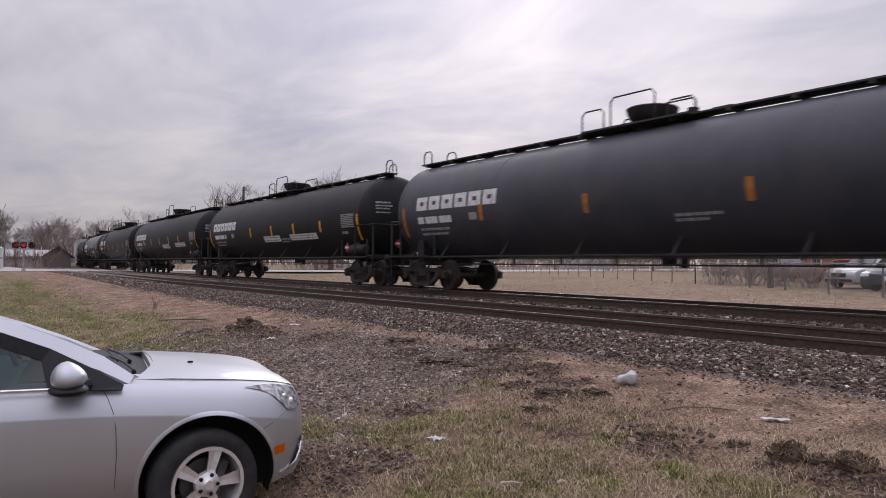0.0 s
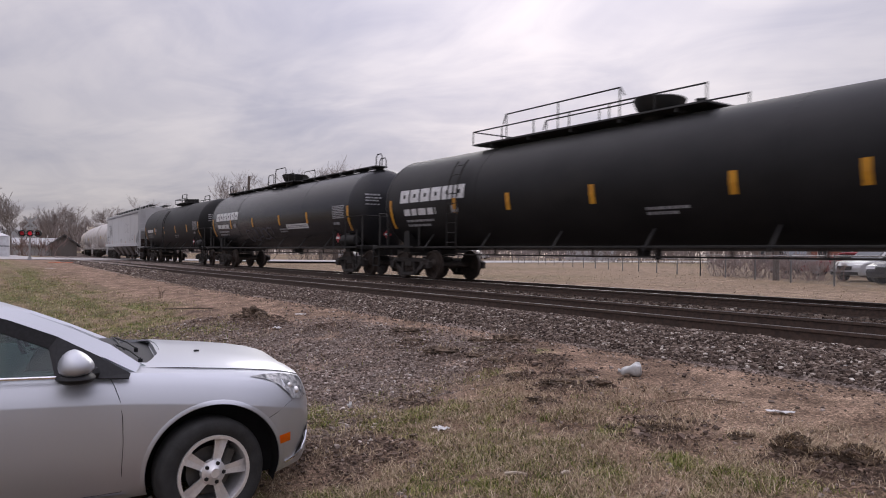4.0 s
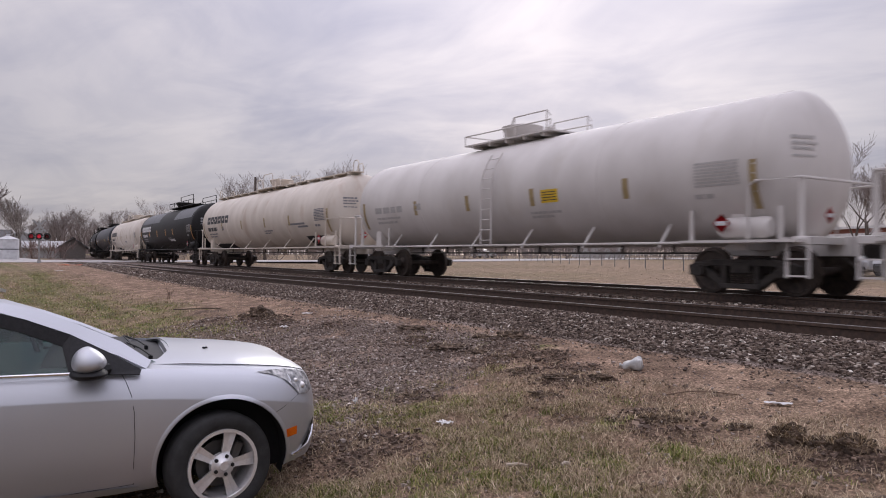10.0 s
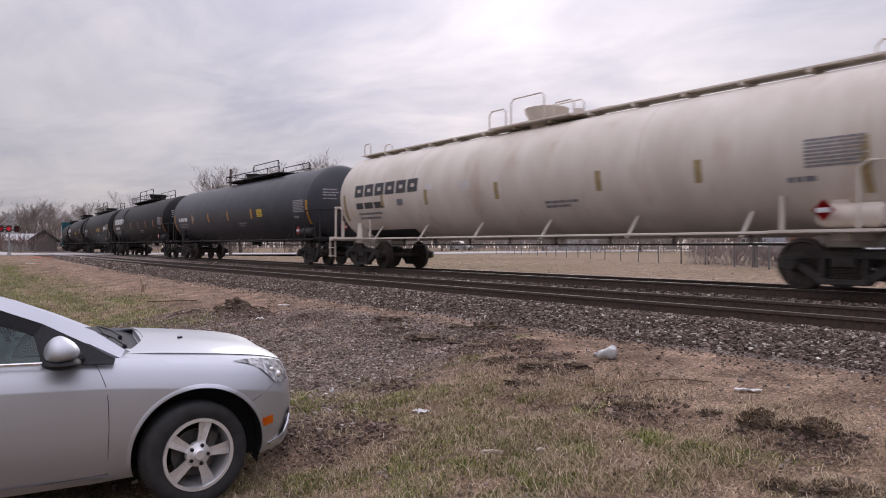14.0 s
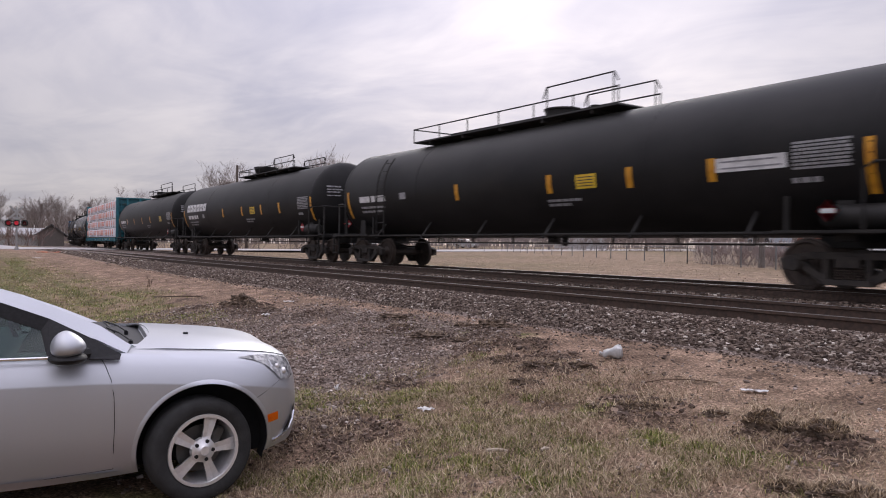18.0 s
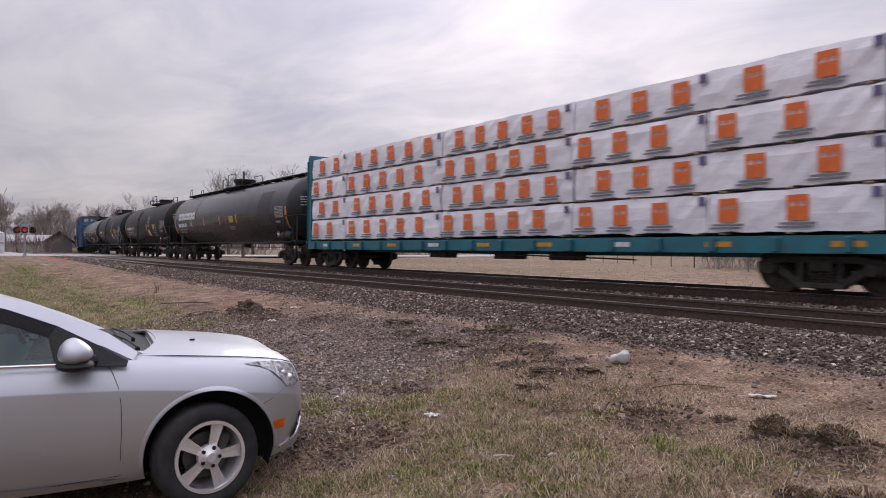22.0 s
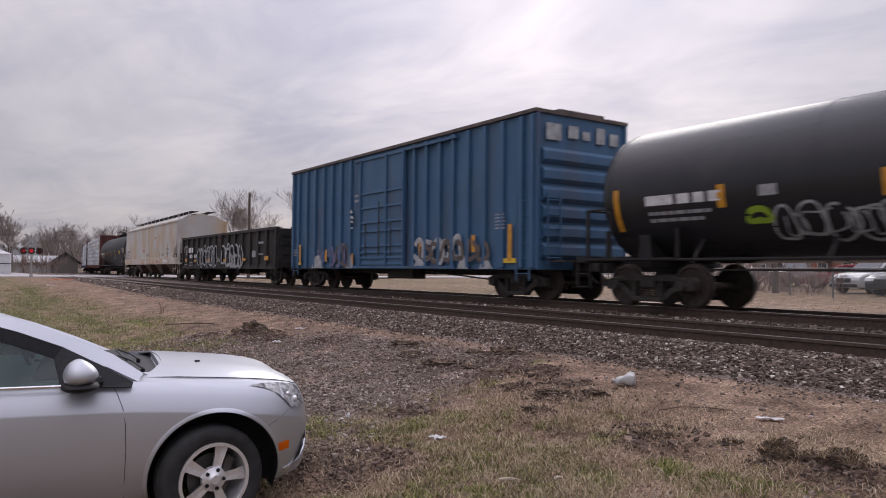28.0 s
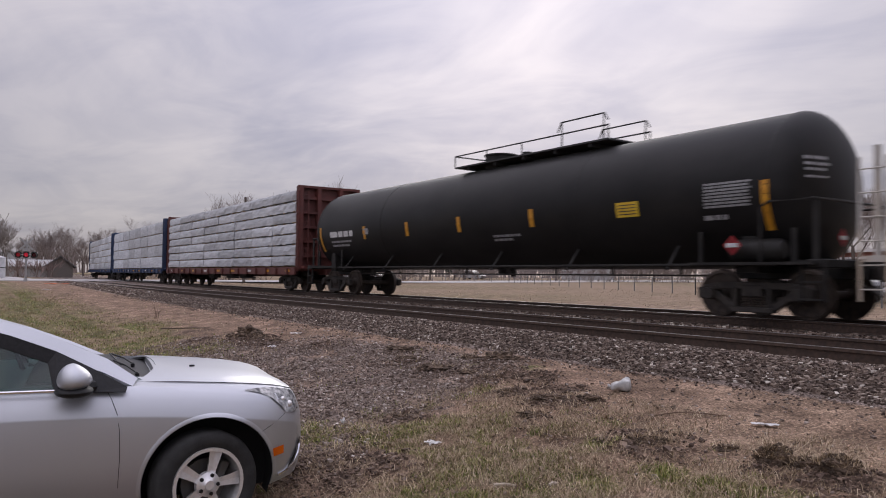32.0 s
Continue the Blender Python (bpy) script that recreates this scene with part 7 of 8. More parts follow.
def thicket(name, spots, label, material, height, seed, category="brush", rmin=0.012):
    rng = random.Random(seed)
    segs = []
    for x, y, r, count in spots:
        for _ in range(count):
            a, q = rng.uniform(0, 6.283), r * rng.random() ** 0.5
            px, py = x + math.cos(a) * q, y + math.sin(a) * q
            p = Vector((px, py, surface(px, py)))
            d = Vector((rng.uniform(-0.9, 0.9), rng.uniform(-0.9, 0.9), 1)).normalized()
            h = height * rng.uniform(0.5, 1.1)
            e = p + d * h * 0.5
            segs.append((p, e, 0.013, 0.009, 4))
            for _k in range(4):
                d2 = (d + Vector((rng.uniform(-0.8, 0.8), rng.uniform(-0.8, 0.8), 0.2))).normalized()
                segs.append((e, e + d2 * h * 0.5 * rng.uniform(0.6, 1.1), 0.008, 0.004, 4))
    me = seg_mesh(name, segs, material, 3, rmin)
    return tagged(new(name, me), label, category, kind="stuff")


thicket("brush", [(-25.0, 37.2, 1.5, 70), (-23.2, 37.2, 1.3, 80), (-21.0, 36.4, 1.2, 60), (-19.2, 35.2, 1.0, 40)], "leafless reddish brush along the fence", M_BRUSH, 1.6, 71)
thicket("brush", [(-96 - 2.5 * i, 60 - 5.5 * i + 3 * (i % 2), 3.5, 60) for i in range(7)] + [(-60 - 6 * i, 84 - 2 * i, 5, 60) for i in range(7)], "far leafless shrubs edging the field", M_TWIG, 3.2, 72, rmin=0.03)
thicket("brush", [(-100 - 5 * i, 8 + 1.2 * i, 3, 16) for i in range(8)] + [(-84, 0, 2.5, 16), (-88, 3, 2.5, 16), (-93, -2, 3, 16), (-98, 4, 3, 16)], "leafless shrubs round the houses", M_BRUSH, 3.0, 73, rmin=0.025)


def far_woods():
    rng = random.Random(81)
    segs = []
    for _ in range(900):
        a = rng.uniform(5, 90)
        r = rng.uniform(230, 320)
        x, y = -r * math.cos(radians(a)), r * math.sin(radians(a)) * 0.95
        p = Vector((x, y, 1.2))
        h = rng.uniform(4, 9) * (1.2 if a < 30 else 0.8)
        d = Vector((rng.uniform(-0.15, 0.15), rng.uniform(-0.15, 0.15), 1)).normalized()
        e = p + d * h * 0.4
        segs.append((p, e, 0.3, 0.2, 4))
        for _k in range(9):
            d2 = (d + Vector((rng.uniform(-0.7, 0.7), rng.uniform(-0.7, 0.7), rng.uniform(0, 0.5)))).normalized()
            f = e + d2 * h * 0.35
            segs.append((e, f, 0.14, 0.09, 4))
            for _q in range(3):
                d3 = (d2 + Vector((rng.uniform(-0.7, 0.7), rng.uniform(-0.7, 0.7), rng.uniform(0, 0.4)))).normalized()
                segs.append((f, f + d3 * h * 0.26, 0.08, 0.04, 4))
    me = seg_mesh("far_woods", segs, M_TWIG, 3, 0.05)
    tagged(new("far_woods", me), "distant belt of leafless grey-brown woods", "woods", kind="stuff")


far_woods()


def conifer(x, y, h):
    n = empty("conifer", "small dark conifer beyond the field", "tree")
    n.location = (x, y, ground_z(x, y))
    rng = random.Random(5)
    bm = bmesh.new()
    tube(bm, (0, 0, 0), (0, 0, h), 0.16, 6, 0.02)
    part("trunk", bm, M_BARK, n)
    bm = bmesh.new()
    for i in range(260):
        t = rng.random() ** 0.7
        z = h * (0.15 + 0.83 * (1 - t))
        r = 0.25 + 0.2 * h * t
        a = rng.uniform(0, 6.283)
        c = Vector((math.cos(a), math.sin(a), 0))
        tip = Vector((0, 0, z - 0.25 * r)) + c * r * rng.uniform(0.7, 1.1)
        root = Vector((0, 0, z)) + c * 0.05
        s = Vector((-c.y, c.x, 0)) * r * 0.22
        bm.faces.new([bm.verts.new(p) for p in (root, (root + tip) / 2 + s, tip, (root + tip) / 2 - s)])
    part("crown", bm, M_CONIFER, n)


conifer(-105.9, 75.3, 10.6)


def utility_pole(x, y, h, label, arms=True):
    n = empty("utility_pole", label, "utility pole", "utility poles")
    n.location = (x, y, ground_z(x, y))
    bm = bmesh.new()
    tube(bm, (0, 0, 0), (0, 0, h), 0.16, 8, 0.11)
    part("pole", bm, M_BARK, n)
    if arms:
        bm = bmesh.new()
        box(bm, 0, 0, h - 0.7, 0.12, 2.6, 0.14, Matrix.Rotation(radians(-30), 3, "Z"))
        part("cross_arm", bm, M_BARK, n)
        for s in (-1, -0.45, 0.45, 1):
            bm = bmesh.new()
            d = Matrix.Rotation(radians(-30), 3, "Z") @ Vector((0, s * 1.2, 0))
            tube(bm, (d.x, d.y, h - 0.65), (d.x, d.y, h - 0.15), 0.07, 6, 0.05)
            part("insulator", bm, M_POST, n)


utility_pole(-103.5, 60.6, 13.2, "dark wooden utility pole with cross-arm and insulators")
utility_pole(-68.4, 15.1 + 9, 8.2, "plain dark wooden pole beyond the line", False)
utility_pole(-20.6, 33.6, 1.9, "short dark steel post", False)


# ---- chain-link fence and the parked cars behind it ----
M_WIRE = mat("grey_fence_wire", (0.22, 0.22, 0.22), 0.5, 0.4, scale=9)


def fence(a, b, posts, label, wire=True, h=1.25, low=False):
    a, b = Vector(a), Vector(b)
    n = empty("chain_link_fence", label, "fence", "fences beyond the tracks")
    d = (b - a)
    ln = d.length
    for i in range(posts + 1):
        p = a + d * i / posts
        bm = bmesh.new()
        z = ground_z(p.x, p.y)
        tube(bm, (p.x, p.y, z - 0.05), (p.x, p.y, z + h), 0.035, 6)
        part("post", bm, M_WIRE, n)
    bm = bmesh.new()
    pts = [(a + d * i / posts) for i in range(posts + 1)]
    pipe(bm, [(p.x, p.y, ground_z(p.x, p.y) + h - 0.04) for p in pts], 0.022, 5)
    part("top_rail", bm, M_WIRE, n)
    if wire:
        segs = []
        u = d.normalized()
        step = 0.14
        k = int(ln / step)
        for i in range(-int(h / step), k):
            for s in (1, -1):
                x0, x1 = i * step, i * step + h
                z0, z1 = (0.05, h - 0.06) if s > 0 else (h - 0.06, 0.05)
                if x0 < 0 or x1 > ln:
                    continue
                p, q = a + u * x0, a + u * x1
                segs.append((Vector((p.x, p.y, ground_z(p.x, p.y) + z0)), Vector((q.x, q.y, ground_z(q.x, q.y) + z1)), 0.004, 0.004, 4))
        part("mesh_wire", seg_mesh("mesh_wire", segs, M_WIRE, 3, 0.004), None, n)


fence((-27.0, 36.4, 0), (-10.0, 26.2, 0), 6, "grey chain-link fence in front of parked cars")
fence((-27.0, 36.4, 0), (-70, 58, 0), 16, "low wire fence across the dry field", False, 1.0)
fence((-70, 58, 0), (-150, 66, 0), 20, "low wire fence across the dry field", False, 1.0)

M_CARW = mat("white_car_paint", (0.50, 0.50, 0.51), 0.25, scale=2, coat=0.5)
M_CARS = mat("silver_car_paint_far", (0.30, 0.31, 0.33), 0.3, 0.5, scale=2, coat=0.5)
M_CARR = mat("dark_red_car_paint", (0.22, 0.02, 0.025), 0.25, scale=2, coat=0.5)
M_CARK = mat("dark_car_paint", (0.03, 0.032, 0.036), 0.25, scale=2, coat=0.5)
M_TYRE = mat("black_rubber", (0.018, 0.018, 0.018), 0.85, scale=12, color2=(0.03, 0.03, 0.03), bump=0.2)
M_RIMF = mat("grey_wheel_rim", (0.35, 0.35, 0.36), 0.35, 0.7, scale=9)
M_HEAD = mat("headlamp_glass", (0.55, 0.56, 0.58), 0.1, scale=6)
M_TRIMK = mat("black_plastic_trim", (0.02, 0.02, 0.022), 0.5, scale=9)


def parked(x, y, turn, paint, label, suv=True):
    """A parked car, nose towards local +x."""
    n = empty("parked_car", label, "car", "cars parked behind the fence")
    n.matrix_world = pose(x, y, ground_z(x, y), 0, 0, turn)
    hgt, bon = (1.68, 1.05) if suv else (1.44, 0.92)
    L, W = 2.3, 0.9
    bm = bmesh.new()
    body = [(-L, 0.35), (-L + 0.05, 0.9), (-L + 0.2, bon), (1.0, bon), (L - 0.35, bon - 0.14), (L - 0.05, bon - 0.32), (L, 0.5), (L - 0.05, 0.28), (-L + 0.1, 0.28)]
    prism(bm, body, -W, W)
    part("body", bm, paint, n, smooth=True, bevel=0.06)
    bm = bmesh.new()
    roof = [(-L + 0.3, bon - 0.02), (-L + 0.55, hgt - 0.06), (-L + 0.9, hgt), (-0.1, hgt), (0.25, hgt - 0.06), (1.05, bon - 0.02)]
    prism(bm, roof, -W + 0.13, W - 0.13)
    cab = part("cabin", bm, paint, n, smooth=True, bevel=0.05)
    bm = bmesh.new()
    vs = [bm.verts.new(p) for p in ((0.33, -0.66, hgt - 0.12), (0.33, 0.66, hgt - 0.12), (1.04, 0.72, bon + 0.04), (1.04, -0.72, bon + 0.04))]
    bm.faces.new(vs)
    bmesh.ops.translate(bm, verts=bm.verts, vec=(0.025, 0, 0.02))
    part("windscreen", bm, M_GLASS, cab)
    for s in (-1, 1):
        bm = bmesh.new()
        prism(bm, [(-L + 0.6, bon + 0.06), (-L + 0.75, hgt - 0.14), (0.18, hgt - 0.14), (0.8, bon + 0.06)], s * (W - 0.135), s * (W - 0.115))
        part("side_window", bm, M_GLASS, cab)
        bm = bmesh.new()
        prism(bm, [(L - 0.5, bon - 0.3), (L - 0.45, bon - 0.17), (L - 0.1, bon - 0.28), (L - 0.02, bon - 0.42)], s * 0.45, s * 0.88)
        bmesh.ops.translate(bm, verts=bm.verts, vec=(0.03, 0, 0.01))
        part("headlight", bm, M_HEAD, n)
        for xx in (-1.35, 1.4):
            bm = bmesh.new()
            tube(bm, (xx, s * 0.72, 0.34), (xx, s * 0.93, 0.34), 0.34, 18)
            w = part("tyre", bm, M_TYRE, n)
            bm = bmesh.new()
            tube(bm, (xx, s * 0.90, 0.34), (xx, s * 0.94, 0.34), 0.22, 14)
            part("rim", bm, M_RIMF, w)
    bm = bmesh.new()
    box(bm, L - 0.03, 0, bon - 0.42, 0.06, 0.8, 0.2)
    box(bm, L - 0.02, 0, 0.38, 0.08, 1.5, 0.14)
    part("grille", bm, M_TRIMK, n)


for x, y, turn, paint, label, suv in ((-17.9, 38.0, -104, M_CARW, "white parked sport utility car behind the fence", True), (-15.0, 35.6, -104, M_CARK, "dark parked sport utility car behind the fence", True), (-13.2, 33.8, -104, M_CARS, "silver parked car behind the fence", False),
                                     (-22.6, 44.0, -160, M_CARR, "dark red parked car behind the fence", False), (-22.0, 46.5, -62, M_CARS, "silver parked car further back in the lot", False), (-18.5, 46.0, -62, M_CARW, "white parked car further back in the lot", False), (-27.6, 47.0, -40, M_CARK, "dark parked car further back in the lot", True), (-14.5, 45, -62, M_CARK, "dark parked car further back in the lot", True)):
    parked(x, y, turn, paint, label, suv)
for x, y, turn, paint, label in ((-133, 68, 30, M_CARW, "white car on the far road"), (-128, 71, 30, M_CARK, "dark car on the far road"), (-112, 84, 20, M_CARW, "white van-like car far across the field")):
    parked(x, y, turn, paint, label, True)


def low_building(x, y, w, d, h, turn, wall, label, band=None):
    n = empty("commercial_building", label, "building", "buildings beyond the tracks")
    n.matrix_world = pose(x, y, ground_z(x, y), 0, 0, turn)
    bm = bmesh.new()
    box(bm, 0, 0, h / 2, w, d, h)
    part("wall", bm, wall, n)
    bm = bmesh.new()
    box(bm, 0, 0, h + 0.1, w + 0.5, d + 0.5, 0.22)
    part("roof", bm, M_SIGN, n)
    k = int(w / 3)
    for i in range(k):
        bm = bmesh.new()
        box(bm, -w / 2 + (i + 0.5) * w / k, -d / 2 - 0.03, h * 0.45, 1.3, 0.06, h * 0.35)
        f = part("window", bm, M_SIGN, n)
        bm = bmesh.new()
        box(bm, -w / 2 + (i + 0.5) * w / k, -d / 2 - 0.07, h * 0.45, 1.1, 0.03, h * 0.3)
        part("pane", bm, M_GLASS, f)
    if band:
        bm = bmesh.new()
        box(bm, 0, -d / 2 - 0.04, h * 0.8, w, 0.06, h * 0.14)
        part("fascia", bm, band, n)


low_building(-31, 72, 16, 8, 3.2, -22, M_BRICKY, "low brick building with white eaves beyond the car park", M_SIGN)
low_building(-106, 108, 14, 8, 3.0, -35, M_PALE, "low pale building across the field")
low_building(-60, 110, 20, 9, 3.2, -28, M_SIDING, "low grey-brown building across the field")

# ---- the silver car parked beside the camera ----
M_SILVER = mat("silver_metallic_paint", (0.54, 0.555, 0.59), 0.43, 0.74, scale=900, color2=(0.50, 0.515, 0.55), coat=0.35, lo=0.4, hi=0.6)
M_BLKP = mat("satin_black_plastic", (0.010, 0.010, 0.011), 0.5, spec=0.3, scale=60, color2=(0.016, 0.016, 0.018), bump=0.05)
M_GAP = mat("dark_panel_gap", (0.012, 0.012, 0.014), 0.9, scale=20)
M_CHROME = mat("bright_chrome", (0.80, 0.80, 0.82), 0.12, 1.0, scale=20)
M_ALLOY = mat("silver_alloy", (0.82, 0.81, 0.81), 0.26, 0.55, scale=60, color2=(0.74, 0.73, 0.73))
M_DISC = mat("brake_disc_steel", (0.10, 0.095, 0.09), 0.5, 0.6, scale=15)
M_AMBER = mat("amber_lens", (0.95, 0.24, 0.01), 0.25, scale=20, color2=(0.85, 0.19, 0.01))
M_SEAT = mat("grey_seat_cloth", (0.11, 0.105, 0.10), 0.9, scale=40, bump=0.2)
M_DASH = mat("dark_dashboard_plastic", (0.035, 0.035, 0.037), 0.7, scale=40)


def clear_glass(name, tint, ior=1.45):
    m = bpy.data.materials.new(name)
    m.use_nodes = True
    nt = m.node_tree
    b = nt.nodes["Principled BSDF"]
    b.inputs["Base Color"].default_value = (*tint, 1)
    b.inputs["Roughness"].default_value = 0.02
    b.inputs["IOR"].default_value = ior
    tr = nt.nodes.new("ShaderNodeBsdfTransparent")
    tr.inputs["Color"].default_value = (*tint, 1)
    fr = nt.nodes.new("ShaderNodeFresnel")
    fr.inputs["IOR"].default_value = 1.6
    gl = nt.nodes.new("ShaderNodeBsdfGlossy")
    gl.inputs["Roughness"].default_value = 0.02
    mx = nt.nodes.new("ShaderNodeMixShader")
    nt.links.new(fr.outputs[0], mx.inputs[0])
    nt.links.new(tr.outputs[0], mx.inputs[1])
    nt.links.new(gl.outputs[0], mx.inputs[2])
    nt.links.new(mx.outputs[0], nt.nodes["Material Output"].inputs["Surface"])
    return m


M_WINDOW = clear_glass("tinted_car_glass", (0.36, 0.47, 0.445))
M_LENSC = clear_glass("clear_lamp_lens", (0.92, 0.93, 0.95))

# stations: x from the front axle, half width, floor, shoulder, hood edge and middle heights
STATIONS = [(0.76, 0.10, 0.36, 0.50, 0.53, 0.54), (0.73, 0.24, 0.32, 0.58, 0.61, 0.62), (0.685, 0.40, 0.29, 0.64, 0.685, 0.70), (0.64, 0.545, 0.275, 0.685, 0.74, 0.755), (0.60, 0.645, 0.26, 0.73, 0.80, 0.815), (0.56, 0.705, 0.25, 0.775, 0.838, 0.855), (0.48, 0.775, 0.24, 0.81, 0.865, 0.893), (0.37, 0.835, 0.22, 0.842, 0.887, 0.925),
            (0.22, 0.873, 0.20, 0.868, 0.905, 0.95), (0.05, 0.886, 0.20, 0.888, 0.92, 0.967), (-0.12, 0.893, 0.20, 0.905, 0.932, 0.982), (-0.30, 0.897, 0.20, 0.920, 0.945, 0.998), (-0.46, 0.90, 0.19, 0.932, 0.955, 1.005), (-0.62, 0.90, 0.18, 0.94, 0.95, 0.96), (-1.0, 0.90, 0.17, 0.948, 0.955, 0.955), (-1.5, 0.90, 0.165, 0.955, 0.96, 0.96),
            (-2.1, 0.90, 0.165, 0.965, 0.97, 0.97), (-2.7, 0.895, 0.18, 0.98, 0.99, 0.99), (-3.05, 0.88, 0.20, 0.99, 1.03, 1.04), (-3.40, 0.83, 0.24, 0.97, 1.03, 1.05), (-3.60, 0.74, 0.30, 0.93, 0.98, 0.99), (-3.68, 0.6, 0.40, 0.84, 0.88, 0.88)]


def station(x):
    for a, b in zip(STATIONS, STATIONS[1:]):
        if a[0] >= x >= b[0]:
            t = (a[0] - x) / (a[0] - b[0])
            return [p + (q - p) * t for p, q in zip(a, b)]
    return list(STATIONS[0] if x > 0 else STATIONS[-1])


def section(x):
    _, w, zb, zs, ze, zc = station(x)
    cr = zs - 0.15 * min(1, (zs - zb) / 0.6)
    m = zb + 0.42 * (zs - zb)
    return [(0.0, zb), (0.72 * w, zb), (0.885 * w, zb + 0.02), (0.948 * w, zb + 0.10), (0.986 * w, m), (1.0 * w, cr - 0.012), (0.998 * w, cr), (0.950 * w, zs - 0.06), (0.922 * w, zs - 0.015), (0.89 * w, zs + 0.012), (0.83 * w, ze), (0.70 * w, ze + 0.35 * (zc - ze) + 0.012), (0.45 * w, ze + 0.75 * (zc - ze) + 0.006), (0.0, zc)]


def flank(x, z):
    """The side's y at a height."""
    s = section(x)
    for (y0, z0), (y1, z1) in zip(s[1:], s[2:]):
        if z0 <= z <= z1:
            return -(y0 + (y1 - y0) * (z - z0) / max(z1 - z0, 1e-6))
    return -s[5][0]


def topz(x, y):
    s = section(x)
    for (y0, z0), (y1, z1) in zip(s[9:], s[10:]):
        if y0 >= abs(y) >= y1:
            return z0 + (z1 - z0) * (y0 - abs(y)) / max(y0 - y1, 1e-6)
    return s[-1][1]


def car_shell():
    bm = bmesh.new()
    xs = []
    for a, b in zip(STATIONS, STATIONS[1:]):
        k = max(1, int((a[0] - b[0]) / 0.06))
        xs += [a[0] + (b[0] - a[0]) * i / k for i in range(k)]
    xs.append(STATIONS[-1][0])
    rings = []
    for x in xs:
        s = section(x)
        pts = [(-y, z) for y, z in s] + [(y, z) for y, z in s[-2:0:-1]]
        rings.append([bm.verts.new((x, y, z)) for y, z in pts])
    n = len(rings[0])
    for p, q in zip(rings, rings[1:]):
        for i in range(n):
            bm.faces.new((p[i], p[(i + 1) % n], q[(i + 1) % n], q[i]))
    bm.faces.new(rings[0])
    bm.faces.new(rings[-1][::-1])
    me = finish(bm, "body", M_SILVER)
    ob = new("body", me)
    cut = bmesh.new()
    for x in (0.0, -2.685):
        for s in (-1, 1):
            tube(cut, (x, s * 0.58, 0.335), (x, s * 1.1, 0.335), 0.405, 48)
    box(cut, -0.475, 0, 1.03, 0.33, 1.28, 0.16)
    cutter = new("cutter", finish(cut, "cutter", M_GAP))
    mod = ob.modifiers.new("wheel_wells", "BOOLEAN")
    mod.operation, mod.object, mod.solver = "DIFFERENCE", cutter, "EXACT"
    made = bpy.data.meshes.new_from_object(ob.evaluated_get(bpy.context.evaluated_depsgraph_get()))
    for o in (ob, cutter):
        bpy.data.objects.remove(o)
    made.name = "body"
    made.materials.append(M_GAP)
    for p in made.polygons:
        p.use_smooth = True
        ctr = p.center
        for ax in (0.0, -2.685):
            if math.hypot(ctr.x - ax, ctr.z - 0.335) < 0.409 and abs(ctr.y) > 0.5 and abs(p.normal.y) < 0.3 or (math.hypot(ctr.x - ax, ctr.z - 0.335) < 0.405 and abs(ctr.y) < 0.62 and ctr.z > 0.27):
                p.material_index = 1
    made.set_sharp_from_angle(angle=radians(28))
    return made


def seam(parent, pts, name="panel_gap", r=0.0018):
    bm = bmesh.new()
    pipe(bm, pts, r, 5)
    part(name, bm, M_GAP, parent)


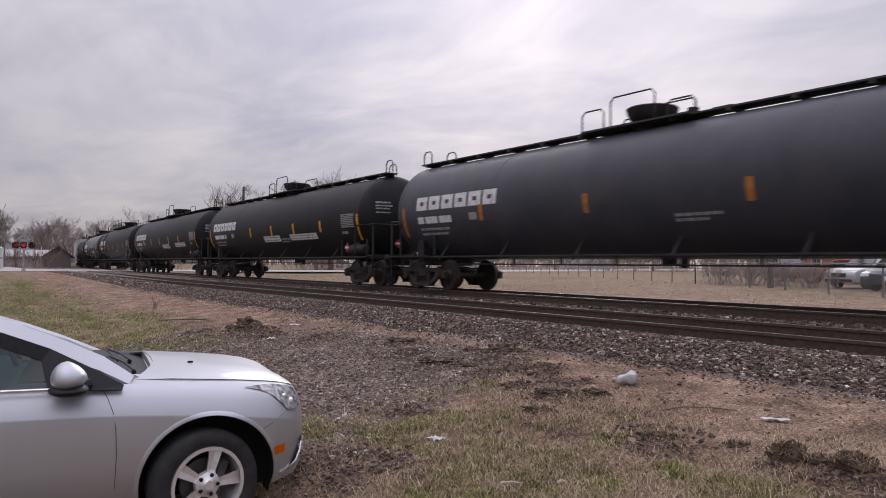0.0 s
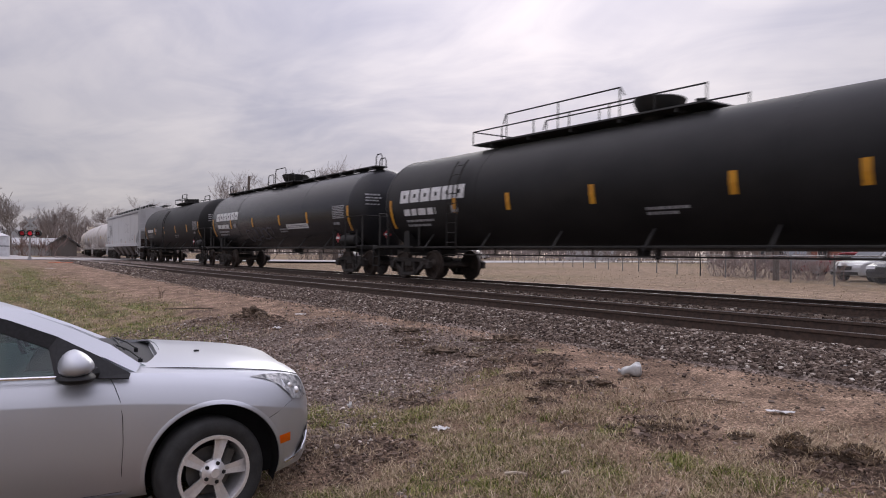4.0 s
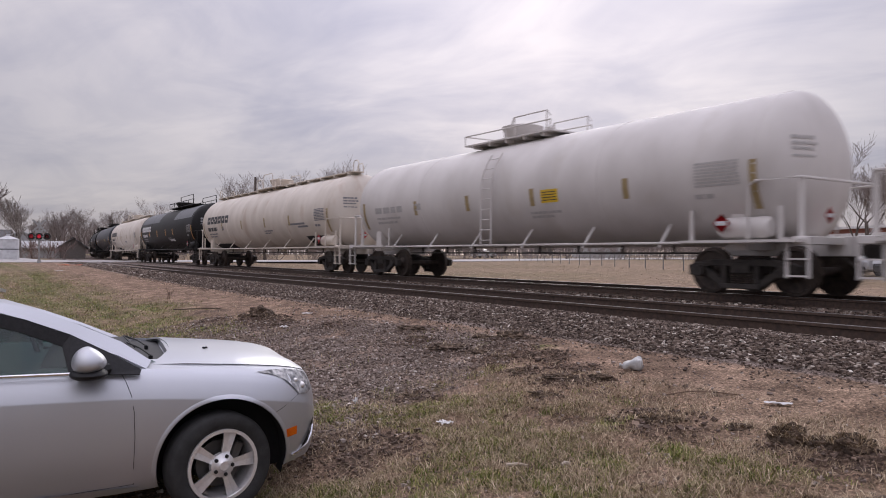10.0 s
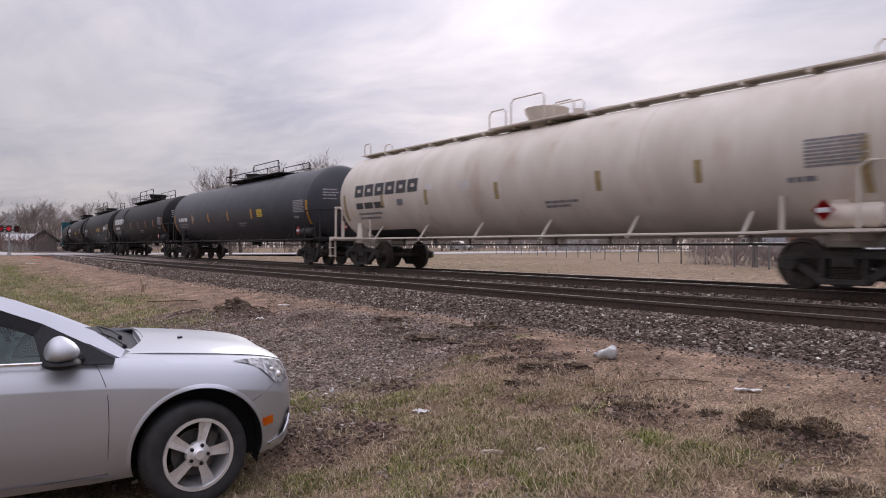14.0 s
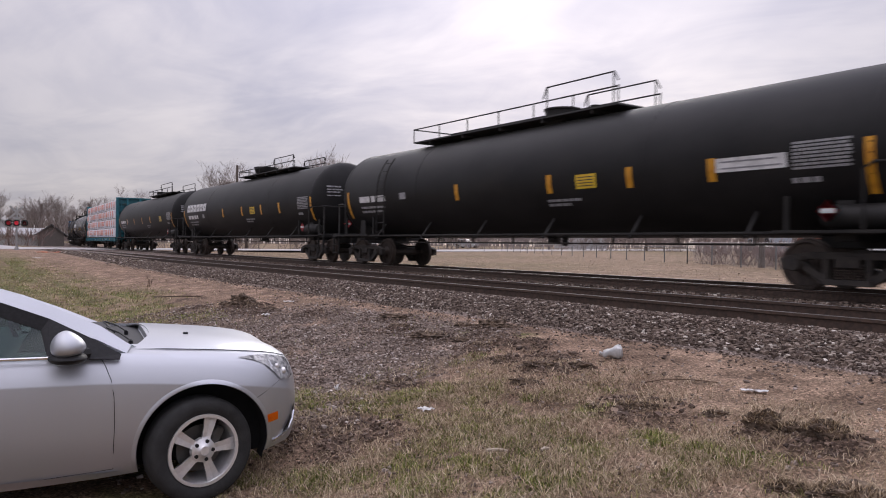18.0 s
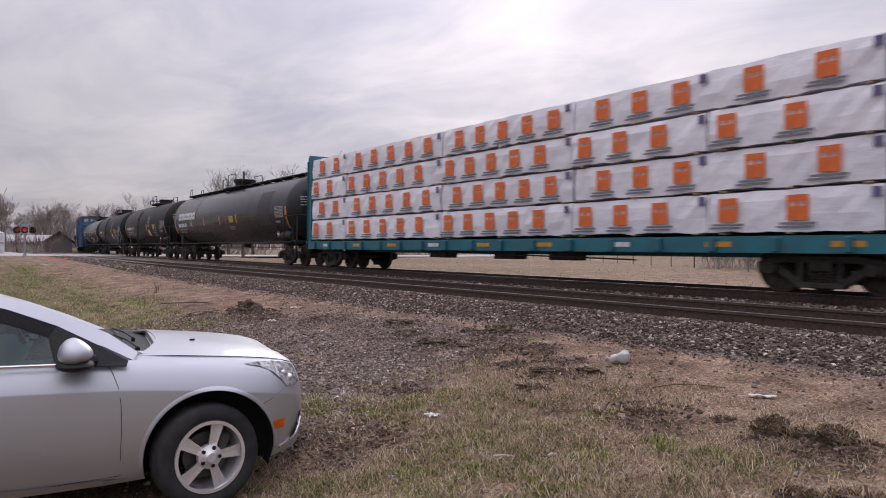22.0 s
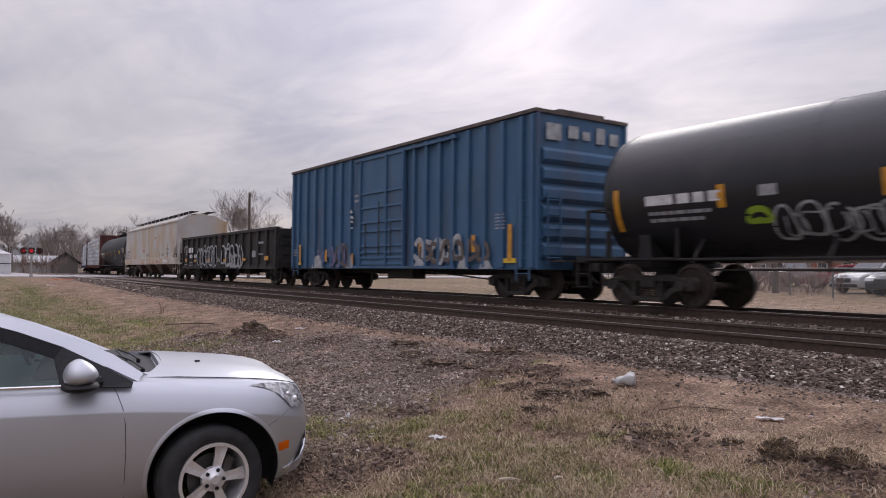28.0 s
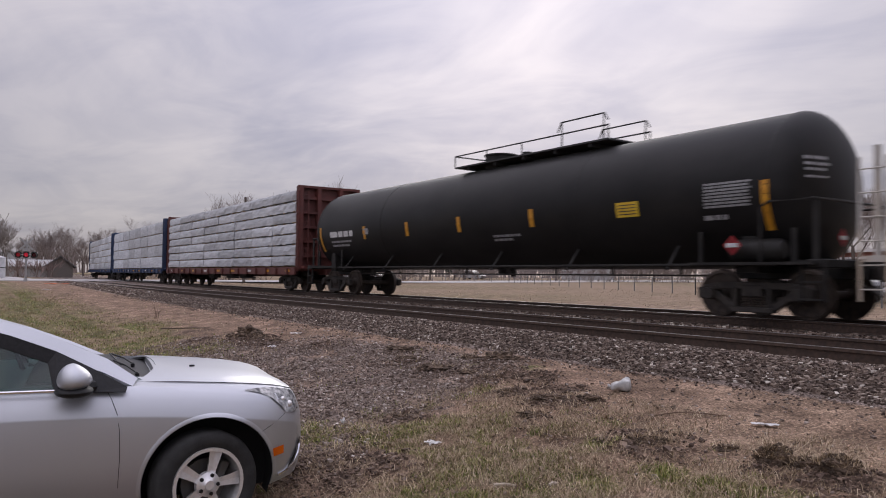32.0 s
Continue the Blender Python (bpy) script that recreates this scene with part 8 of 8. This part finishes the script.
def car_wheel(parent, x, side, steer):
    w = part("wheel", _tyre(), M_TYRE, parent, "black tyre with silver five-spoke wheel", smooth=True)
    w.location = (x - (0.035 if x > -1 else 0), side * 0.79, 0.325)
    w.rotation_euler.z = radians(steer) + (0 if side < 0 else math.pi)
    bm = bmesh.new()
    lathe_x(bm, [(0.10, 0.205), (0.10, 0.225), (0.088, 0.228), (0.078, 0.216), (0.05, 0.206), (-0.10, 0.198), (-0.11, 0.222), (-0.12, 0.222), (-0.12, 0.19), (0.05, 0.195)], 48)
    bmesh.ops.rotate(bm, verts=bm.verts, cent=(0, 0, 0), matrix=Matrix.Rotation(radians(-90), 3, "Z"))
    part("rim", bm, M_ALLOY, w, smooth=True)
    for k in range(5):
        a = radians(90 + 72 * k + 15)
        bm = bmesh.new()
        prof = [(0.045, 0.030, 0.090), (0.085, 0.027, 0.080), (0.14, 0.033, 0.078), (0.208, 0.043, 0.070)]
        prev = None
        for r, hw, y in prof:
            ring = [bm.verts.new(p) for p in ((-hw, -y, r), (hw, -y, r), (hw * 0.8, -y + 0.03, r), (-hw * 0.8, -y + 0.03, r))]
            mid = bm.verts.new((0, -y + 0.004, r))
            if prev:
                pr, pm = prev
                bm.faces.new((pr[0], pm, mid, ring[0]))
                bm.faces.new((pm, pr[1], ring[1], mid))
                for i in (1, 2, 3):
                    j = (i + 1) % 4
                    bm.faces.new((pr[i], pr[j], ring[j], ring[i]))
            prev = (ring, mid)
        bmesh.ops.rotate(bm, verts=bm.verts, cent=(0, 0, 0), matrix=Matrix.Rotation(a - math.pi / 2, 3, "Y"))
        part("spoke", bm, M_ALLOY, w)
        bm = bmesh.new()
        an = a + radians(36)
        c = (0.058 * math.cos(an), 0.058 * math.sin(an))
        tube(bm, (c[0], -0.070, c[1]), (c[0], -0.098, c[1]), 0.013, 6)
        part("lug_nut", bm, M_BLKP, w)
    bm = bmesh.new()
    lathe_x(bm, [(0.112, 0.0), (0.112, 0.028), (0.100, 0.036), (0.085, 0.075), (0.06, 0.08), (0.06, 0.0)], 24)
    bmesh.ops.rotate(bm, verts=bm.verts, cent=(0, 0, 0), matrix=Matrix.Rotation(radians(-90), 3, "Z"))
    part("hub_cap", bm, M_ALLOY, w, smooth=True)
    bm = bmesh.new()
    tube(bm, (0, -0.01, 0), (0, 0.015, 0), 0.145, 28)
    part("brake_disc", bm, M_DISC, w)
    bm = bmesh.new()
    box(bm, 0.10, -0.02, 0.06, 0.06, 0.07, 0.13, Matrix.Rotation(radians(25), 3, "Y"))
    part("brake_caliper", bm, M_DISC, w, bevel=0.01)


def _tyre():
    bm = bmesh.new()
    lathe_x(bm, [(0.085, 0.222), (0.098, 0.235), (0.106, 0.27), (0.100, 0.305), (0.085, 0.320), (0.06, 0.326), (-0.06, 0.326), (-0.085, 0.320), (-0.10, 0.30), (-0.105, 0.26), (-0.09, 0.222)], 56)
    bmesh.ops.rotate(bm, verts=bm.verts, cent=(0, 0, 0), matrix=Matrix.Rotation(radians(-90), 3, "Z"))
    return bm


def sheet(points, thick=0.004):
    """A pane from rows of points."""
    bm = bmesh.new()
    rows = [[bm.verts.new(p) for p in r] for r in points]
    for a, b in zip(rows, rows[1:]):
        for i in range(len(a) - 1):
            bm.faces.new((a[i], a[i + 1], b[i + 1], b[i]))
    if thick:
        bmesh.ops.recalc_face_normals(bm, faces=bm.faces)
        bmesh.ops.solidify(bm, geom=bm.faces[:], thickness=thick)
    return bm


def silver_car(x, y, z, heading):
    n = empty("silver_car", "silver four-door car parked on the grass", "car")
    n.matrix_world = pose(x, y, z, 0, 0, heading)
    body = part("body", car_shell(), M_SILVER, n)
    # greenhouse: outline of the side glass and roof, near side y negative
    arc = [(-0.43, 0.74, 0.985), (-0.60, 0.705, 1.105), (-0.85, 0.68, 1.222), (-1.10, 0.655, 1.325), (-1.35, 0.625, 1.375), (-1.60, 0.60, 1.42), (-2.0, 0.585, 1.445), (-2.4, 0.59, 1.425), (-2.75, 0.62, 1.36), (-3.1, 0.66, 1.22), (-3.42, 0.70, 1.03)]
    low = [(-0.46, 0.80, 0.945), (-0.62, 0.765, 1.03), (-0.88, 0.74, 1.13), (-1.12, 0.715, 1.225), (-1.36, 0.69, 1.30), (-1.62, 0.67, 1.345), (-2.0, 0.66, 1.365), (-2.4, 0.665, 1.345), (-2.72, 0.70, 1.27), (-2.95, 0.74, 1.15), (-3.1, 0.80, 1.02)]
    for s in (-1, 1):
        bm = sheet([[(a, s * b, c - (0.11 if s > 0 and c < 1.4 else 0)) for a, b, c in arc], [(a, s * b, c - (0.11 if s > 0 and c < 1.3 else 0)) for a, b, c in low]], 0.03)
        part("pillar_rail", bm, M_SILVER, n, smooth=True)
        # side window glass and its dark frame
        top = [(a - 0.015, s * (b + 0.006), c - 0.02) for a, b, c in low[2:10]]
        bot = [(a, s * 0.845, 0.955) for a in (-0.86, -1.12, -1.36, -1.62, -2.0, -2.4, -2.72, -2.95)]
        g = part("side_window", sheet([top, bot], 0.004), M_WINDOW, n)
        g.visible_shadow = False
        bm = sheet([[(a + 0.005, s * (b + 0.006), c + (0.034 if s < 0 else -0.02)) for a, b, c in low[2:10]], [(a - 0.03, s * (b + 0.020), c - 0.036) for a, b, c in low[2:10]]], 0.012)
        part("window_frame", bm, M_BLKP, n)
        if s < 0:
            bm = sheet([[(-0.49, s * 0.852, 0.95), (-0.66, s * 0.80, 1.05), (-0.875, s * 0.748, 1.164), (-0.92, s * 0.766, 1.10)], [(-0.50, s * 0.875, 0.925), (-0.68, s * 0.875, 0.935), (-0.80, s * 0.872, 0.942), (-0.88, s * 0.868, 0.948)]], 0.012)
            part("mirror_triangle", bm, M_BLKP, n)
        bm = bmesh.new()
        pipe(bm, [(-0.86, s * 0.868, 0.946), (-1.4, s * 0.866, 0.953), (-2.1, s * 0.864, 0.962), (-2.9, s * 0.86, 0.978)], 0.010, 6)
        part("window_trim", bm, M_CHROME, n, "bright chrome strip under the window")
        bm = bmesh.new()
        box(bm, -1.72, s * 0.765, 1.15, 0.07, 0.02, 0.42, Matrix.Rotation(radians(s * 24), 3, "X"))
        part("door_pillar", bm, M_BLKP, n)
    # roof and screens
    ys = [-1, -0.6, 0, 0.6, 1]
    bm = sheet([[(a, b * k, c + 0.035 * (1 - k * k)) for k in ys] for a, b, c in arc[4:9]], 0.02)
    part("roof", bm, M_SILVER, n, smooth=True)
    bm = sheet([[(a - 0.06 * (1 - k * k) * (1 if i < 2 else 0.3), b * k * 0.985, c - 0.03 - 0.05 * (1 + k)) for k in ys] for i, (a, b, c) in enumerate([(-0.40, 0.70, 0.998)] + arc[1:5])], 0.005)
    g = part("windscreen", bm, M_WINDOW, n)
    g.visible_shadow = False
    bm = sheet([[(a, b * k, c + 0.02 * (1 - k * k)) for k in ys] for a, b, c in arc[8:]], 0.005)
    g = part("rear_window", bm, M_WINDOW, n)
    g.visible_shadow = False
    # hood: a slightly proud panel with its gap, ridges and washer nozzle
    xs = [0.56, 0.52, 0.46, 0.38, 0.25, 0.08, -0.08, -0.22, -0.315]
    rows = []
    for i, xx in enumerate(xs):
        w = station(xx)[1]
        e = 0.80 * w
        rows.append([(xx + (0.0 if i else 0.05 * (1 - k * k)) - (0.15 * abs(k) ** 3 - 0.03 if i == len(xs) - 1 else 0), k * e, topz(xx + (0.0 if i else 0.05 * (1 - k * k)), k * e) + 0.006 + (0.007 if abs(k) == 0.62 else 0)) for k in (-1, -0.93, -0.8, -0.62, -0.3, 0, 0.3, 0.62, 0.8, 0.93, 1)])
    hood = part("hood", sheet(rows, 0.012), M_SILVER, n, smooth=True)
    edge = [(r[0][0], r[0][1] - 0.004, r[0][2] - 0.001) for r in rows]
    seam(hood, edge)
    bm = bmesh.new()
    box(bm, -0.05, -0.22, topz(-0.05, 0.22) + 0.014, 0.035, 0.022, 0.012)
    part("washer_nozzle", bm, M_BLKP, hood, bevel=0.003)
    # cowl and wipers
    bm = bmesh.new()
    box(bm, -0.475, 0, 0.948, 0.32, 1.27, 0.03, Matrix.Rotation(radians(3), 3, "Y"))
    part("cowl", bm, M_BLKP, n, bevel=0.006)
    for y0, y1 in ((-0.50, 0.12), (0.05, 0.58)):
        bm = bmesh.new()
        pipe(bm, [(-0.42, y0, 0.985), (-0.47, (y0 + y1) / 2, 1.0), (-0.545, y1, 1.005)], 0.007, 5)
        pipe(bm, [(-0.50, y0 - 0.1, 0.99), (-0.56, y1, 1.010)], 0.005, 5)
        tube(bm, (-0.42, y0, 0.95), (-0.42, y0, 0.985), 0.014, 8)
        part("wiper", bm, M_BLKP, n)
    # gaps on the near flank
    seam(body, [(xx, flank(xx, zz) - 0.003, zz) for xx, zz in ((-0.60, 0.925), (-0.575, 0.88), (-0.545, 0.80), (-0.53, 0.70), (-0.525, 0.55), (-0.53, 0.40), (-0.53, 0.26))], "door_gap")
    seam(body, [(xx, flank(xx, zz) - 0.001, zz) for xx, zz in ((-0.53, 0.26), (-1.0, 0.235), (-1.55, 0.235))], "door_gap")
    seam(body, [(xx, flank(xx, zz) - 0.001, zz) for xx, zz in ((-1.62, 0.94), (-1.62, 0.6), (-1.58, 0.3), (-1.55, 0.235))], "door_gap")
    seam(body, [(0.485, flank(0.485, 0.708), 0.708), (0.43, flank(0.43, 0.68), 0.68), (0.37, flank(0.37, 0.648), 0.648), (0.32, flank(0.32, 0.622), 0.622)], "bumper_gap")
    bm = bmesh.new()
    for xx in np.arange(-0.50, -2.2, -0.06):
        a, c = xx, xx - 0.06
        vs = [bm.verts.new((q, flank(q, zz) - 0.002 - d, zz)) for q, zz, d in ((a, 0.20, 0.0), (c, 0.20, 0.0), (c, 0.245, 0.010), (a, 0.245, 0.010))]
        bm.faces.new(vs)
    part("sill_strip", bm, M_SILVER, n)
    # arch lip
    bm = bmesh.new()
    prev = None
    for i in range(41):
        a = radians(-12 + 204 * i / 40)
        ring = []
        for rr, out in ((0.402, -0.004), (0.406, 0.005), (0.424, 0.004), (0.434, -0.002)):
            xx, zz = rr * math.cos(a), 0.335 + rr * math.sin(a)
            yy = flank(min(xx, 0.85), max(zz, 0.22))
            ring.append(bm.verts.new((xx, yy - out, zz)))
        if prev:
            for q in range(3):
                bm.faces.new((prev[q], prev[q + 1], ring[q + 1], ring[q]))
        prev = ring
    part("arch_lip", bm, M_SILVER, n, smooth=True)
    for xc in (0.0, -2.685):
        for s in (-1, 1):
            bm = bmesh.new()
            prev = None
            for i in range(25):
                a = radians(-20 + 220 * i / 24)
                xx, zz = xc + 0.40 * math.cos(a), 0.335 + 0.40 * math.sin(a)
                ring = [bm.verts.new((xx, s * 0.585, zz)), bm.verts.new((xx, s * (abs(flank(xx, max(zz, 0.28))) - 0.02), zz))]
                if prev:
                    bm.faces.new((prev[0], prev[1], ring[1], ring[0]))
                prev = ring
            part("wheel_liner", bm, M_GAP, n)
    # headlamp
    lamp = [(0.20, 0.880), (0.30, 0.882), (0.40, 0.876), (0.50, 0.858), (0.555, 0.832), (0.59, 0.775), (0.615, 0.705), (0.56, 0.700), (0.49, 0.712), (0.445, 0.765), (0.39, 0.815), (0.30, 0.858)]
    for s in (-1, 1):
        bm = bmesh.new()
        vs = []
        for a, zz in lamp:
            zz = min(zz, station(a)[4] - 0.003)
            vs.append(bm.verts.new((a + 0.006, s * (abs(flank(a, zz)) + 0.005), zz + 0.003)))
        mids = [bm.verts.new((a + 0.010, s * (abs(flank(a, zz)) + 0.010), zz)) for a, zz in ((0.40, 0.845), (0.48, 0.81), (0.53, 0.775), (0.55, 0.735))]
        for i in range(len(vs)):
            p, q = vs[i], vs[(i + 1) % len(vs)]
            mp = min(mids, key=lambda m: (m.co - (p.co + q.co) / 2).length)
            bm.faces.new((p, q, mp))
        bmesh.ops.holes_fill(bm, edges=bm.edges[:])
        bmesh.ops.recalc_face_normals(bm, faces=bm.faces)
        h = part("headlight", bm, mat("headlight_reflector", (0.62, 0.62, 0.62), 0.15, 0.4, scale=30, color2=(0.16, 0.165, 0.175)) if s < 0 else M_HEAD, n, "clear headlamp with bright reflector", smooth=True)
        bm = bmesh.new()
        for a, zz, r in ((0.525, 0.760, 0.024), (0.475, 0.80, 0.017)):
            bmesh.ops.create_uvsphere(bm, u_segments=14, v_segments=8, radius=r, matrix=Matrix.Translation((a, s * (abs(flank(a, zz)) + 0.002), zz)))
        part("bulb_reflector", bm, M_ALLOY, h, smooth=True)
    # bumper details
    bm = bmesh.new()
    vs = [bm.verts.new((xx + 0.003, flank(xx, zz) - 0.006, zz)) for xx, zz in ((0.392, 0.498), (0.472, 0.508), (0.474, 0.452), (0.402, 0.442))]
    bm.faces.new(vs)
    bmesh.ops.solidify(bm, geom=bm.faces[:], thickness=0.008)
    part("side_marker", bm, M_AMBER, n, "amber side marker lamp")
    for s in (-1, 1):
        bm = bmesh.new()
        vs = [bm.verts.new((xx + 0.006, s * (abs(flank(xx, zz)) + 0.006), zz)) for xx, zz in ((0.51, 0.345), (0.56, 0.42), (0.60, 0.50), (0.63, 0.52), (0.625, 0.44), (0.575, 0.37))]
        bm.faces.new(vs)
        part("fog_lamp_recess", bm, M_BLKP, n)
        bm = bmesh.new()
        pipe(bm, [(xx + 0.003, s * (abs(flank(xx, zz)) + 0.004), zz) for xx, zz in ((0.445, 0.305), (0.51, 0.325), (0.565, 0.36), (0.605, 0.41), (0.625, 0.46))], 0.011, 6)
        part("fog_trim", bm, M_CHROME, n)
    bm = bmesh.new()
    box(bm, 0.715, 0, 0.555, 0.05, 0.30, 0.05)
    box(bm, 0.715, 0, 0.41, 0.06, 0.34, 0.10)
    part("grille", bm, M_BLKP, n, bevel=0.01)
    bm = bmesh.new()
    box(bm, 0.735, 0, 0.555, 0.02, 0.2, 0.02)
    part("grille_bar", bm, M_CHROME, n, bevel=0.005)
    bm = bmesh.new()
    box(bm, -1.75, 0, 0.2, 2.7, 1.2, 0.1)
    part("underbody", bm, M_BLKP, n)
    # mirrors
    for s in (-1, 1):
        bm = bmesh.new()
        bmesh.ops.create_uvsphere(bm, u_segments=24, v_segments=16, radius=1)
        for v in bm.verts:
            c = v.co.copy()
            sx = 0.100 if c.x > 0 else 0.085
            v.co = Vector((c.x * sx - 0.78, s * (0.985 + c.y * 0.115), (1.018 if s < 0 else 0.92) + c.z * (0.098 if c.z > 0 else 0.062) * (1.0 - 0.30 * max(c.x, 0))))
        mirror = part("mirror", bm, M_SILVER, n, "silver wing mirror with black base", smooth=True)
        bm = bmesh.new()
        bmesh.ops.create_uvsphere(bm, u_segments=20, v_segments=10, radius=1)
        for v in bm.verts:
            c = v.co.copy()
            v.co = Vector((c.x * 0.102 - 0.775, s * (0.975 + c.y * 0.118), (0.958 if s < 0 else 0.86) + c.z * 0.038))
        zb = 0.965 if s < 0 else 0.87
        pipe(bm, [(-0.76, s * 0.93, zb), (-0.68, s * 0.85, zb)], 0.038, 8)
        part("mirror_base", bm, M_BLKP, mirror, smooth=True)
    # cabin
    bm = bmesh.new()
    box(bm, -0.82, 0, 0.86, 0.5, 1.4, 0.22)
    box(bm, -0.66, 0, 0.95, 0.3, 1.3, 0.1)
    part("dashboard", bm, M_DASH, n, bevel=0.03)
    for s in (-1, 1):
        bm = bmesh.new()
        box(bm, -1.55, s * 0.37, 0.55, 0.55, 0.5, 0.24)
        part("seat_cushion", bm, M_SEAT, n, bevel=0.05)
        bm = bmesh.new()
        box(bm, -1.90, s * 0.37, 0.92, 0.18, 0.48, 0.66, Matrix.Rotation(radians(-14), 3, "Y"))
        part("seat_back", bm, M_SEAT, n, bevel=0.06)
        bm = bmesh.new()
        box(bm, -1.99, s * 0.37, 1.24, 0.10, 0.26, 0.17)
        part("headrest", bm, M_SEAT, n, bevel=0.04)
    bm = bmesh.new()
    box(bm, -2.75, 0, 0.9, 0.25, 1.2, 0.7, Matrix.Rotation(radians(-18), 3, "Y"))
    part("rear_seat", bm, M_SEAT, n, bevel=0.06)
    bm = bmesh.new()
    prev = None
    for i in range(25):
        a = 6.28318 * i / 24
        p = Vector((-1.10 - 0.07 * math.sin(a), 0.37 + 0.18 * math.cos(a), 0.93 + 0.165 * math.sin(a)))
        if prev:
            tube(bm, prev, p, 0.016, 6)
        prev = p
    tube(bm, (-1.10, 0.37, 0.93), (-0.9, 0.37, 0.88), 0.05, 8)
    box(bm, -1.10, 0.37, 0.93, 0.03, 0.34, 0.05)
    part("steering_wheel", bm, M_DASH, n)
    bm = bmesh.new()
    box(bm, -1.20, 0, 1.17, 0.02, 0.22, 0.06)
    part("inner_mirror", bm, M_DASH, n)
    for xx, steer in ((0.0, 14), (-2.685, 0)):
        for s in (-1, 1):
            car_wheel(n, xx, s, steer)


silver_car(-5.45, 1.573, -0.109, 81.0)


# ---- what moves: the cars along the track, the wheels on their trucks ----
def motions():
    times = [0.5 * i for i in range(65)]
    middle = {}
    for ob, mid, half in MOVERS:
        middle[ob] = mid
        rows = []
        for t in times:
            s = along(mid, t)
            a, _ = on_track(s - half)
            b, _ = on_track(s + half)
            d = b - a
            p = (a + b) / 2
            rows.append((t, pose(p.x, p.y, p.z, 0, 0, math.degrees(math.atan2(d.y, d.x)))))
        walk(ob, rows)
    for w, car, a in WHEELS:
        rows, last = [], None
        for i in range(32 * FPS + 1):
            t = i / FPS
            s = along(middle[car], t)
            if -75 < s < 16 or i in (0, 32 * FPS):
                s = min(max(s, -75), 16)
                rows.append((t, pose(a, 0, WHEEL_R, 0, math.degrees(s / WHEEL_R) % 360, 0)))
        walk(w, rows)


motions()
